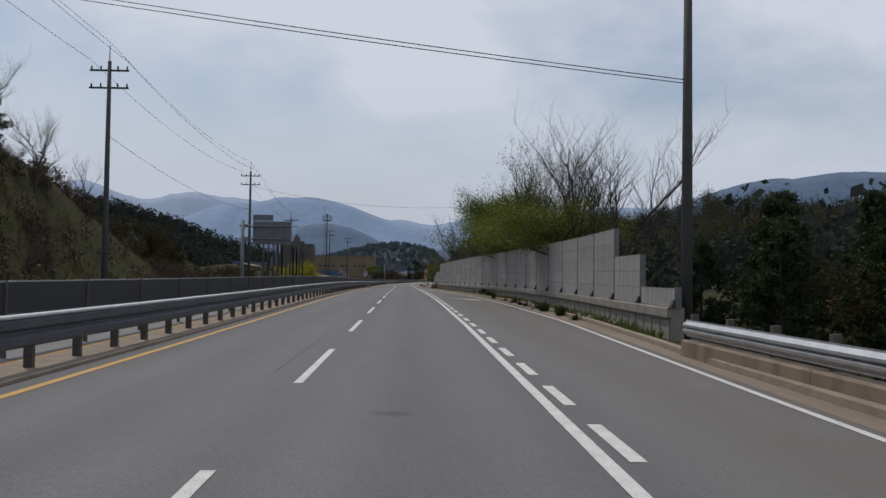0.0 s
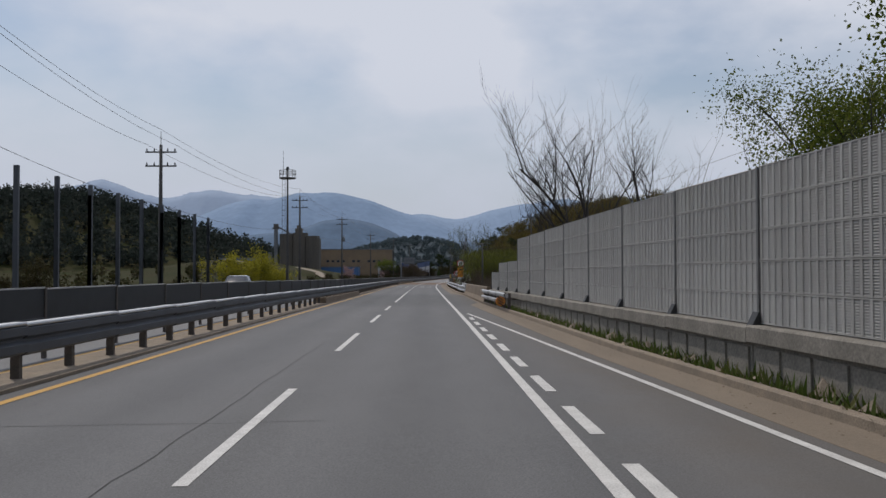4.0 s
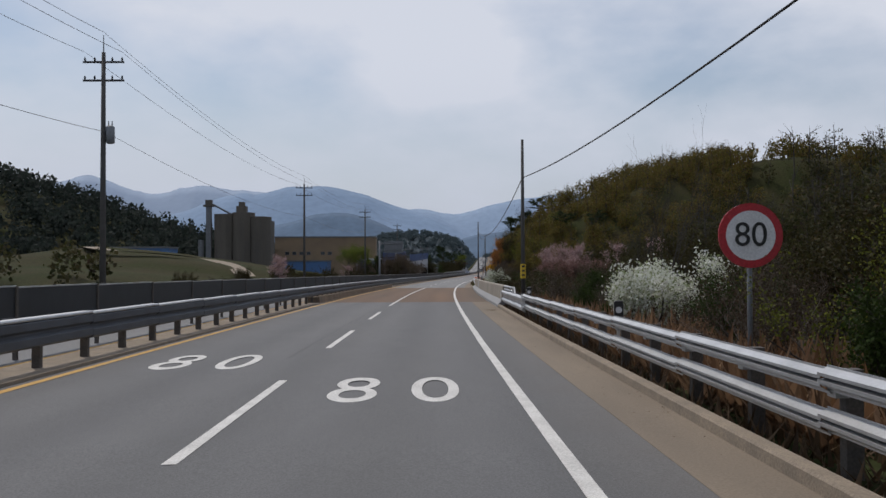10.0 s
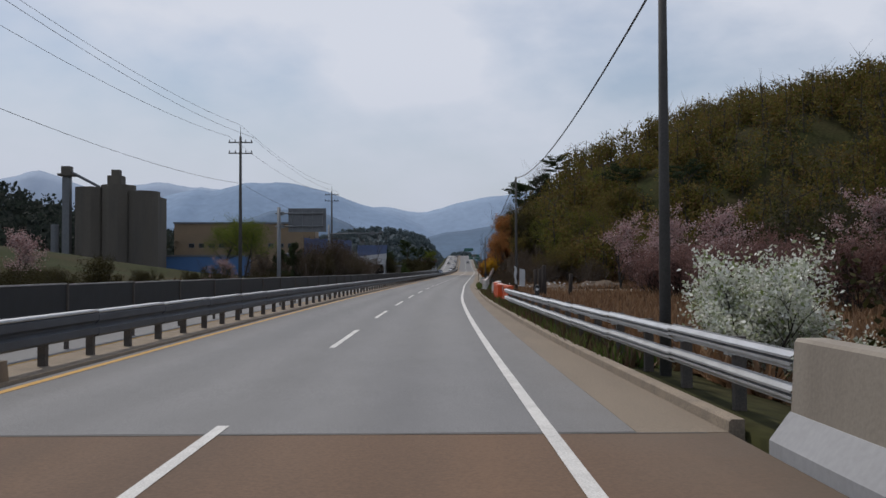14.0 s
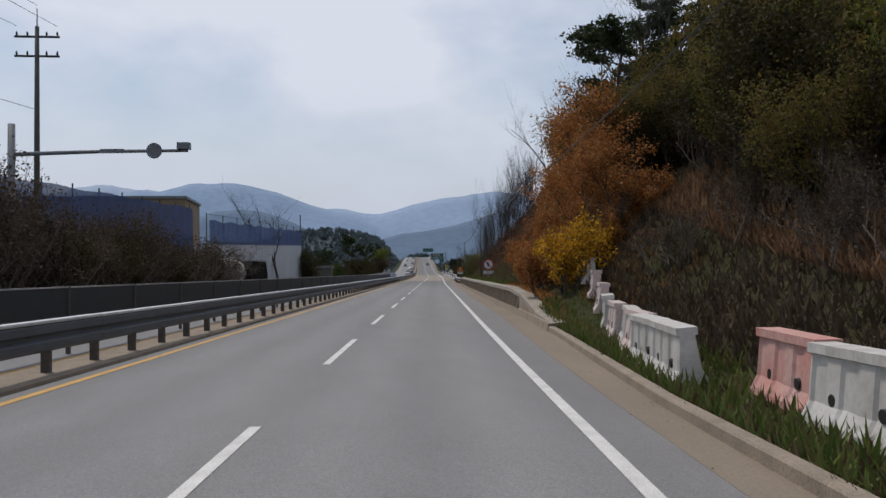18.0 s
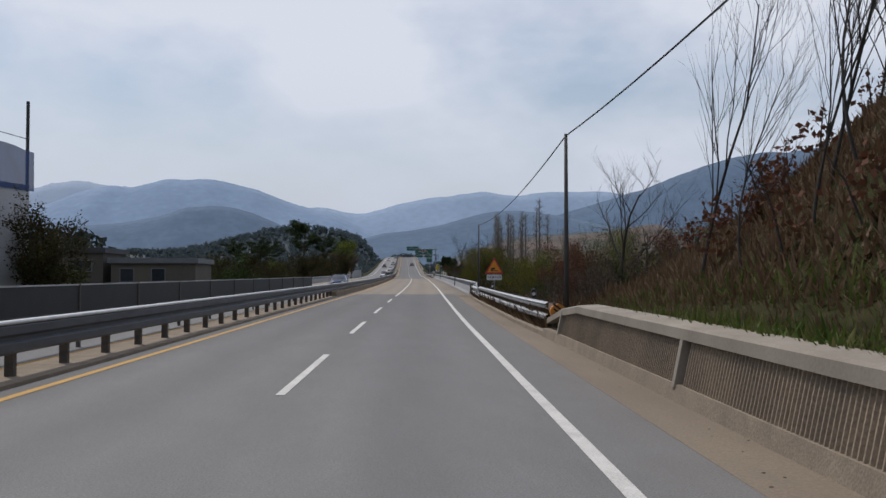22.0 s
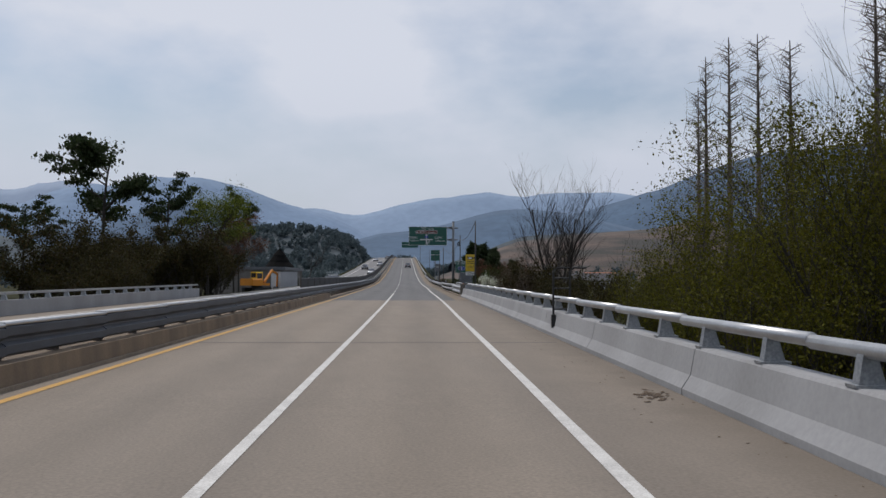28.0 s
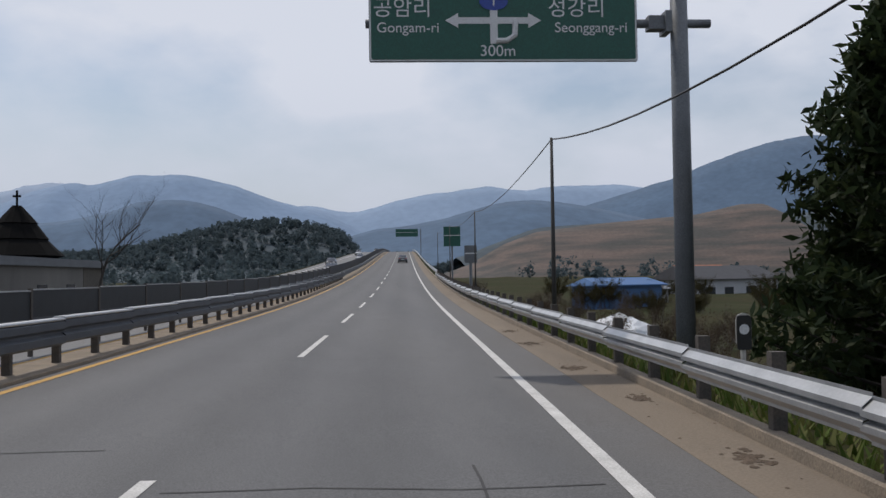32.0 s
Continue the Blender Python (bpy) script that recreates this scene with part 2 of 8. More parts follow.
# ---- mesh tools ----
class Shape:
    """Collects vertices and faces of one part."""

    def __init__(self):
        self.v, self.f = [], []

    def add(self, v, f):
        k = len(self.v)
        self.v += [tuple(p) for p in v]
        self.f += [[i + k for i in q] for q in f]
        return self

    def box(self, a, b, m=None):
        (x0, y0, z0), (x1, y1, z1) = a, b
        v = [Vector(p) for p in ((x0, y0, z0), (x1, y0, z0), (x1, y1, z0), (x0, y1, z0), (x0, y0, z1), (x1, y0, z1), (x1, y1, z1), (x0, y1, z1))]
        if m is not None:
            v = [m @ p for p in v]
        return self.add(v, [(3, 2, 1, 0), (4, 5, 6, 7), (0, 1, 5, 4), (1, 2, 6, 5), (2, 3, 7, 6), (3, 0, 4, 7)])

    def tube(self, pts, radii, n=8, caps=True):
        """A round bar through points, one radius for each."""
        pts = [Vector(p) for p in pts]
        rings = []
        for i, p in enumerate(pts):
            d = (pts[min(i + 1, len(pts) - 1)] - pts[max(i - 1, 0)]).normalized()
            u = d.orthogonal().normalized()
            if abs(d.z) < 0.9:
                u = Vector((0, 0, 1)).cross(d).normalized()
            w = d.cross(u)
            r = radii[i] if isinstance(radii, (list, tuple)) else radii
            rings.append([p + (u * math.cos(a) + w * math.sin(a)) * r for a in (2 * math.pi * k / n for k in range(n))])
        v = [q for r in rings for q in r]
        f = [(i * n + k, i * n + (k + 1) % n, (i + 1) * n + (k + 1) % n, (i + 1) * n + k) for i in range(len(pts) - 1) for k in range(n)]
        if caps:
            f += [tuple(range(n))[::-1], tuple(range((len(pts) - 1) * n, len(pts) * n))]
        return self.add(v, f)

    def prism(self, outline, y0, y1):
        """An (x, z) outline drawn out along y."""
        n = len(outline)
        v = [(x, y0, z) for x, z in outline] + [(x, y1, z) for x, z in outline]
        return self.add(v, [(i, (i + 1) % n, n + (i + 1) % n, n + i) for i in range(n)] + [tuple(range(n))[::-1], tuple(range(n, 2 * n))])

    def mesh(self, name, mat, smooth=False):
        me = bpy.data.meshes.new(name)
        me.from_pydata(self.v, [], self.f)
        bm = bmesh.new()
        bm.from_mesh(me)
        bmesh.ops.recalc_face_normals(bm, faces=bm.faces)
        bm.to_mesh(me)
        bm.free()
        if smooth:
            me.polygons.foreach_set("use_smooth", [True] * len(me.polygons))
        me.materials.append(mat)
        return me


def part(name, shape, mat, parent=None, label="", m=None, smooth=False):
    me = shape.mesh(name, mat, smooth) if isinstance(shape, Shape) else shape
    ob = new(name, me)
    if parent is not None:
        ob.parent = parent
    if m is not None:
        ob.matrix_basis = m
    if label:
        ob["label"] = label
    return ob


def thing(name, label, category, m=None, group="", kind=""):
    ob = new(name)
    ob.empty_display_size = 0.2
    if m is not None:
        ob.matrix_basis = m
    return tagged(ob, label, category, group, kind)


# ---- the road's line: x and z of the lane divider over y ----
ROAD_X = [-1.19, -1.47, -1.75, -2.13, -2.67, -3.23, -3.77, -4.08, -3.73, -2.42, -0.13, 3.02, 6.58, 10.22, 13.88, 17.80, 21.53, 24.98, 28.16, 31.12, 34.04, 36.97, 39.90, 42.84, 45.77, 48.71, 51.64, 54.57, 57.51]
ROAD_Z = [0.0, 0.0, 0.02, 0.08, -0.08, -0.36, -0.62, -0.85, -1.05, -1.24, -1.40, -1.47, -1.49, -1.49, -1.46, -1.36, -1.17, -0.96, -0.78, -0.60, -0.20, 0.9, 2.4, 4.2, 6.1, 8.0, 9.7, 11.2, 12.2]


def spline(table, y):
    """Smooth reading of a table with a knot every 40 m from y = -60."""
    u = (y + 60) / 40
    i = min(max(int(math.floor(u)), 0), len(table) - 2)
    t = u - i
    p1, p2 = table[i], table[i + 1]
    p0 = table[i - 1] if i else 2 * p1 - p2
    p3 = table[i + 2] if i + 2 < len(table) else 2 * p2 - p1
    if t > 1 or t < 0:
        return p1 + (p2 - p1) * t
    return 0.5 * (2 * p1 + (p2 - p0) * t + (2 * p0 - 5 * p1 + 4 * p2 - p3) * t * t + (3 * p1 - p0 - 3 * p2 + p3) * t ** 3)


def road_x(y):
    return spline(ROAD_X, y)


def road_z(y):
    return spline(ROAD_Z, min(y, 1060)) if y < 1060 else 12.2 + 3 * (1 - math.exp(-(y - 1060) / 200))


def turn(y):
    """Heading of the road, radians to the right of +y."""
    return math.atan((road_x(y + 2) - road_x(y - 2)) / 4)


def on_road(s, lat=0.0, h=0.0):
    a = turn(s)
    return Vector((road_x(s) + lat * math.cos(a), s - lat * math.sin(a), road_z(s) + h))


def stand(s, lat, h=0.0, spin=0.0):
    """A pose at that place with y along the road."""
    p = on_road(s, lat, h)
    return pose(p.x, p.y, p.z, 0, 0, spin - math.degrees(turn(s)))


def along(profile, s0, s1, step=4.0, closed=False):
    """A strip that follows the road; profile(s) gives its (lat, h) points."""
    sh = Shape()
    n = max(1, round((s1 - s0) / step))
    rows = [[on_road(s, la, h) for la, h in profile(s)] for s in (s0 + (s1 - s0) * i / n for i in range(n + 1))]
    k = len(rows[0])
    v = [p for r in rows for p in r]
    f = [(i * k + j, i * k + (j + 1) % k, (i + 1) * k + (j + 1) % k, (i + 1) * k + j) for i in range(n) for j in range(k if closed else k - 1)]
    if closed:
        f += [tuple(range(k))[::-1], tuple(range(n * k, (n + 1) * k))]
    return sh.add(v, f)


def table(rows):
    ys, vs = [r[0] for r in rows], [r[1] for r in rows]
    return lambda s: float(np.interp(s, ys, vs))


kerb_lat = table([(-60, 6.9), (8, 7.15), (17, 7.3), (19, 7.55), (25, 7.8), (30, 8.05), (49, 8.2), (64, 7.6), (93, 6.1), (101, 5.9), (113, 5.6), (126, 5.35), (151, 5.3), (165, 5.0), (200, 5.05), (238, 5.26), (290, 5.22), (300, 5.0), (330, 4.72), (350, 4.68), (365, 4.55), (380, 4.58), (391, 5.0), (400, 5.12), (476, 5.15), (485, 5.0), (512, 5.1), (520, 5.3), (560, 5.26), (600, 5.22), (650, 5.25), (660, 5.1), (680, 5.1), (697, 5.4), (760, 5.4), (1300, 5.4)])
gutter_lat = table([(-60, 6.5), (8, 6.65), (25, 7.3), (49, 7.45), (64, 6.9), (93, 5.35), (113, 4.75), (124, 4.5), (127, 5.2), (150, 5.2), (154, 4.4), (165, 4.33), (345, 4.28), (370, 4.08), (385, 4.12), (400, 4.4), (520, 4.4), (660, 4.35), (697, 4.6), (1300, 4.6)])
outer_line = table([(-60, 6.2), (9, 6.45), (31, 7.25), (49, 7.1), (67, 6.6), (91, 5.1), (113, 3.7)])


# ---- ground ----
def smooth(a, b, x):
    t = np.clip((x - a) / (b - a), 0, 1)
    return t * t * (3 - 2 * t)


drop_right = lambda s: np.interp(s, [-60, 15, 24, 60, 110, 128, 150, 160, 234, 246, 287, 300, 355, 372, 470, 490, 517, 535, 635, 655, 760, 1000, 1100], [3.5, 3.5, 1.5, 0.2, 0.3, 2.0, 2.0, 0.3, 0.3, 4.5, 4.5, 0.5, 0.2, 0, 0, 0.6, 3, 6, 6, 2.2, 3, 10, 13])
drop_left = lambda s: np.interp(s, [-60, 10, 70, 100, 234, 246, 287, 300, 515, 535, 635, 660, 760, 1000, 1100], [1, 0.2, 0.2, 1.0, 1.2, 3.5, 3.5, 1.2, 1.2, 4.5, 4.5, 1.5, 2.5, 10, 13])


def bumps(x, y):
    """Free-standing hills of the valley."""
    g = 0
    for cx, cy, rx, ry, h in ((135, 300, 65, 130, 16), (98, 292, 42, 46, 14), (75, 405, 55, 50, 6), (-240, 600, 125, 100, 52), (-42, 1560, 140, 130, 54), (105, 165, 55, 70, 9), (-76, 388, 42, 58, 8.2), (-420, 1500, 190, 260, 75)):
        g = g + h * np.exp(-((x - cx) / rx) ** 2 - ((y - cy) / ry) ** 2)
    return g


def ground_h(s, lat, x, y):
    """Height above the road's level."""
    a = np.abs(lat)
    k = kerb_lat(s)
    right = -drop_right(s) * smooth(k + 0.4, k + 8, lat)
    cut = smooth(368, 402, s) * (1 - smooth(464, 494, s))
    up = np.maximum(lat - k - 1.2, 0)
    gentle, steep = 17 * (1 - np.exp(-up / 18)), 46 * (1 - np.exp(-np.minimum(up, 16) / 36)) + 4 * (1 - np.exp(-np.maximum(up - 16, 0) / 30))
    rise = gentle + (steep - gentle) * smooth(408, 424, s)
    right = right + smooth(390, 402, s) * (1 - smooth(464, 494, s)) * 0.9 * smooth(k + 0.2, k + 0.5, lat) + cut * rise * (1 - smooth(70, 140, lat) * 0.6)
    left = -drop_left(s) * smooth(14.6, 22, -lat) + 11.5 * smooth(8, 28, s) * (1 - smooth(60, 108, s)) * smooth(15.2, 31, -lat)
    bridge = smooth(242, 247, s) * (1 - smooth(286, 290, s)) * 4 + smooth(523, 530, s) * (1 - smooth(640, 648, s)) * 5
    inside = np.where((lat > -14.6) & (lat < k + 0.2), -0.12 - bridge, 0)
    h = np.where(lat > 0, right, left)
    h = np.where((lat > -14.6) & (lat < k + 0.2), inside, h)
    return h + bumps(x, y) * smooth(14 + np.maximum(y - 700, 0) * 0.005, 45 + np.maximum(y - 700, 0) * 0.02, a)


def ground(s, lat, sink=0.0):
    """The point of the ground at that place."""
    p = on_road(s, lat)
    far = smooth(60, 400, abs(lat))
    p.z = road_z(s) * (1 - far) - 1.5 * far + float(ground_h(s, lat, p.x, p.y)) - sink
    return p


LATS = [-2600, -1600, -1000, -700, -520, -420, -350, -300, -260, -225, -195, -170, -148, -130, -114, -100, -88, -78, -69, -61, -54, -48, -43, -38, -34, -30, -27, -24.5, -22, -20, -18, -16.4, -14.61, -14.59, -5, 3.0]
KERB_STEPS = [0.18, 0.22, 0.8, 1.6, 2.6, 4, 5.5, 7.5, 10, 12.5, 15, 18, 21, 24, 28, 32, 37, 42, 48, 55, 63, 72, 82, 93, 106, 120, 136, 155, 178, 205, 240, 280, 340, 420, 520, 700, 1000, 1600, 2600]
rows_s = [-80 + 4 * i for i in range(221)] + [804 + 12 * i for i in range(1, 40)] + [1284 + 30 * i for i in range(1, 40)] + [2600, 2900, 3300, 3900, 4600]
gs = Shape()
for s in rows_s:
    for la in LATS + [kerb_lat(s) + q for q in KERB_STEPS]:
        p = ground(s, la)
        if abs(la) > 16:
            p.z += (noise.noise(Vector((p.x, p.y, 0)) * 0.05) * 1.0 + noise.noise(Vector((p.x, p.y, 3)) * 0.2) * 0.3) * float(smooth(14, 30, abs(la)))
        gs.v.append(tuple(p))
kk = len(LATS) + len(KERB_STEPS)
gs.f = [(i * kk + j, i * kk + j + 1, (i + 1) * kk + j + 1, (i + 1) * kk + j) for i in range(len(rows_s) - 1) for j in range(kk - 1)]
me = bpy.data.meshes.new("ground")
me.from_pydata(gs.v, [], gs.f)
me.polygons.foreach_set("use_smooth", [True] * len(me.polygons))
me.materials.append(SOIL)
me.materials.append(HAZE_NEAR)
# beyond 1150 m the ground colour has haze mixed in
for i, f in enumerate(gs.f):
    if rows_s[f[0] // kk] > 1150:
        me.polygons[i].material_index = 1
tagged(new("ground", me), "brown spring soil and grass, hills beside the road", "ground", kind="structure")

# ---- carriageways ----
SECTIONS = [(-60, 243.9, "asphalt"), (243.9, 290, "brown"), (290, 523.2, "grey"), (523.2, 646.3, "pale"), (646.3, 1300, "asphalt")]
SURFACE = {"asphalt": ASPHALT, "grey": ASPHALT_PALE, "brown": DECK_BROWN, "pale": DECK_PALE}
SAYS = {"asphalt": "grey worn asphalt carriageway", "grey": "pale grey asphalt carriageway", "brown": "dusty brown concrete bridge deck", "pale": "pale beige concrete bridge deck"}
for s0, s1, what in SECTIONS:
    deep = -0.9 if what in ("brown", "pale") else -0.1
    edge = gutter_lat if what in ("asphalt", "grey") else (lambda s: kerb_lat(s))
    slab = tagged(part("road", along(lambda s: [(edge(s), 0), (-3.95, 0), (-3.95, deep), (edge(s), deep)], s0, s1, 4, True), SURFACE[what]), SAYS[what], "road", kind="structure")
    across = slab.data.attributes.new("lateral", "FLOAT", "POINT")
    n_rows = len(slab.data.vertices) // 4
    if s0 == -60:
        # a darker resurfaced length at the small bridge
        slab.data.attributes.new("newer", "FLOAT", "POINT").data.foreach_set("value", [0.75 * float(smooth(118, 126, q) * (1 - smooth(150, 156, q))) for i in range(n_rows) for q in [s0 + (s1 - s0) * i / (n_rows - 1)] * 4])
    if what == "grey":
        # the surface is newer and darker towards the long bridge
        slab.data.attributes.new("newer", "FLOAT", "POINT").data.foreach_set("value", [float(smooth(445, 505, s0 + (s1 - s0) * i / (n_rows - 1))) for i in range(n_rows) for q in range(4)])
    across.data.foreach_set("value", [q for i in range(n_rows) for q in [edge(s0 + (s1 - s0) * i / (n_rows - 1)), -3.95, -3.95, edge(s0 + (s1 - s0) * i / (n_rows - 1))]])
    tagged(part("opposite_road", along(lambda s: [(-5.0, 0), (-14.0, 0), (-14.0, deep), (-5.0, deep)], s0, s1, 4, True), ASPHALT_PALE if what in ("asphalt", "grey") else DECK_PALE), SAYS[what] + " for oncoming traffic", "road", kind="structure")
    if what in ("asphalt", "grey"):
        tagged(part("gutter", along(lambda s: [(kerb_lat(s), 0.004), (gutter_lat(s), 0.004), (gutter_lat(s), -0.1), (kerb_lat(s), -0.1)], s0, s1, 4, True), GUTTER), "sandy concrete gutter strip along the road edge", "gutter", kind="structure")
    tagged(part("median", along(lambda s: [(-3.95, 0.06), (-5.0, 0.06), (-5.0, deep), (-3.95, deep)], s0, s1, 4, True), KERB), "dusty raised median strip", "median", kind="structure")


def line(name, lat, s0, s1, width=0.15, mat=WHITE_PAINT, label="white painted lane line"):
    f = lat if callable(lat) else (lambda s: lat)
    return tagged(part(name, along(lambda s: [(f(s) + width / 2, 0.006), (f(s) - width / 2, 0.006)], s0, s1, 2.0 if s1 - s0 < 15 else 4.0), mat), label, "lane marking", kind="structure")


# ---- road markings ----
line("edge_line", table([(0, -3.5), (160, -3.64), (205, -3.73), (330, -3.7), (375, -3.6), (487, -3.52), (530, -3.46), (600, -3.6), (670, -3.7)]), -60, 1300, 0.15, YELLOW_PAINT, "yellow edge line beside the median")
line("edge_line", -5.3, -60, 1300, 0.15, YELLOW_PAINT, "yellow edge line beside the median")
edge_lat = table([(0, 3.3), (28, 3.5), (44, 3.5), (84, 3.4), (150, 3.41), (240, 3.45), (266, 3.44), (303, 3.4), (330, 3.37), (354, 3.5), (375, 3.44), (441, 3.48), (485, 3.41), (505, 3.46), (545, 3.38), (600, 3.28), (625, 3.3), (647, 3.44), (672, 3.46), (697, 3.80), (760, 3.7)])
line("edge_line", edge_lat, -60, 1300, 0.15, label="solid white edge line")
line("edge_line", outer_line, -60, 112, 0.12, label="thin white line along the kerb")
line("edge_line", -12.4, -60, 1300, 0.15, label="solid white edge line")
line("lane_line", 0.0, 129.5, 169.5, 0.13, label="solid white lane line")
line("lane_line", 0.0, 238.6, 290.5, 0.13, label="solid white lane line across the bridge")
line("lane_line", 0.0, 517.5, 669.5, 0.13, label="solid white lane line across the bridge")
DASH_ENDS = [7.1, 18.6, 30.1, 41.4, 52.7, 64.0, 75.2, 87.1, 99.2, 110.8, 122.0, 181.7, 195.3, 208.5, 220.0, 231.8, 305.8, 318.0, 329.9, 341.9, 354.3, 367.4, 379.0, 391.0, 402.9, 415.2, 426.9, 440.0, 451.5, 462.7, 474.0, 485.9, 498.0, 511.2, 682.2, 696.7, 712.6, 724.2, 735.5] + [748 + 12.4 * i for i in range(40)]
for s in DASH_ENDS:
    line("lane_dash", 0.0, s - 5.8, s, 0.13, label="white lane dash")
for i in range(90):
    s = -52 + 13 * i
    line("lane_dash", -8.85, s - 5.5, s, 0.15, label="white lane dash")
dash_lat = table([(0, 3.6), (27, 3.76), (100, 3.7)])
for i in range(40):
    s = -22.2 + 3.3 * i
    line("lane_dash", dash_lat, s, s + 1.9, 0.16, label="short white merging dash")


# ---- steel guardrails ----
def w_beam():
    """Profile of a corrugated rail, 0.35 high, front towards +x."""
    z = [0.0, 0.03, 0.10, 0.145, 0.175, 0.205, 0.25, 0.32, 0.35]
    x = [0.0, 0.0, 0.08, 0.08, 0.01, 0.08, 0.08, 0.0, 0.0]
    return list(zip(x, z)) + [(a - 0.006, b) for a, b in reversed(list(zip(x, z)))]


beam_mesh = {}
for key, m in (("dark", STEEL_WORN), ("pale", STEEL_PALE), ("grey", STEEL)):
    beam_mesh[key] = Shape().prism(w_beam(), -0.02, 4.02).mesh("beam", m)
tall_mesh = Shape().prism([(0, 0), (0.09, 0.05), (0.09, 0.17), (0.02, 0.22), (0.02, 0.26), (0.09, 0.31), (0.09, 0.43), (0, 0.48), (-0.006, 0.48), (-0.006, 0)], -0.02, 4.02).mesh("beam", STEEL_WORN)
cap_mesh = Shape().prism([(-0.10, 0), (0.10, 0), (0.11, 0.025), (0.10, 0.05), (-0.10, 0.05), (-0.11, 0.025)], -0.01, 4.01).mesh("top_rail", STEEL_PALE)
post_mesh = Shape().prism([(-0.07, 0), (0.07, 0), (0.07, 0.88), (-0.07, 0.88)], -0.055, 0.055).mesh("post", POST)
stub_mesh = Shape().prism([(-0.07, 0), (0.07, 0), (0.06, 0.5), (-0.06, 0.5)], -0.09, 0.09).mesh("post", POST)
bracket_mesh = Shape().box((-0.06, -0.07, -0.09), (0.05, 0.07, 0.09)).mesh("bracket", STEEL_PALE)


def median_rail(s0, s1, kerbed=False):
    rail = thing("median_guardrail", "dark weathered steel guardrail with a pale top edge along the median", "guardrail", group="median guardrails")
    if kerbed:
        part("kerb", along(lambda s: [(-4.0, 0.06), (-4.03, 0.36), (-4.75, 0.36), (-4.78, 0.06)], s0, s1, 4, True), CONCRETE_DIRTY, rail, "low dark concrete kerb")
    n = int((s1 - s0) / 2)
    for i in range(n + 1):
        if kerbed:
            part("post", stub_mesh, None, rail, m=stand(s0 + 2 * i, -4.42, 0.35))
        else:
            part("post", post_mesh, None, rail, m=stand(s0 + 2 * i, -4.42, 0.0))
    for i in range(n // 2 + 1):
        s = s0 + 4 * i
        part("beam", tall_mesh, None, rail, m=stand(s, -4.33, 0.41))
        part("top_rail", cap_mesh, None, rail, "pale galvanised top edge", m=stand(s, -4.36, 0.87))
    return rail


median_rail(-40, 126)
median_rail(126, 152, True)
median_rail(152, 242)
median_rail(242, 294, True)
median_rail(294, 516)
median_rail(516, 650, True)
median_rail(650, 780)

# oncoming side of the median: second rail with a mesh anti-glare screen on it
SCREEN = material("mesh_screen", (0.030, 0.034, 0.039), 0.6, (0.022, 0.025, 0.029), 3, 200, 0.5, 0.0, metal=0.2)
panel_mesh = Shape().box((-0.012, 0.03, 0.0), (0.012, 3.97, 0.58)).mesh("screen_panel", SCREEN)
lip_mesh = Shape().box((-0.03, 0.0, 0.58), (0.03, 4.0, 0.61)).mesh("top_edge", STEEL_PALE)


def screen_fence(s0, s1):
    fence = thing("screen_fence", "dark grey mesh anti-glare screen on steel posts in the median", "fence", group="median screens")
    n = int((s1 - s0) / 4)
    for i in range(n + 1):
        part("post", Shape().box((-0.04, -0.04, 0), (0.04, 0.04, 1.42)).mesh("post", POST) if i == 0 else fence.children[0].data, None, fence, m=stand(s0 + 4 * i, -5.75))
    for i in range(n):
        s = s0 + 4 * i
        part("screen_panel", panel_mesh, None, fence, m=stand(s, -5.75, 0.80))
        part("top_edge", lip_mesh, None, fence, "thin pale top edge", m=stand(s, -5.75, 0.80))
        part("beam", beam_mesh["dark"], None, fence, m=stand(s, -5.72, 0.45))
    return fence


for a, b in ((-40, 120), (120, 240), (240, 360), (360, 516), (648, 780)):
    screen_fence(a, b)
far = thing("far_guardrail", "dark guardrail of the distant climbing road", "guardrail")
part("beam", along(lambda s: [(-4.33, 0.4), (-4.3, 0.6), (-4.33, 0.9), (-4.45, 0.9), (-4.45, 0.4)], 780, 1250, 8, True), STEEL_WORN, far)
part("screen_panel", along(lambda s: [(-5.74, 0.2), (-5.74, 1.4), (-5.78, 1.4), (-5.78, 0.2)], 780, 1250, 8, True), SCREEN, far)


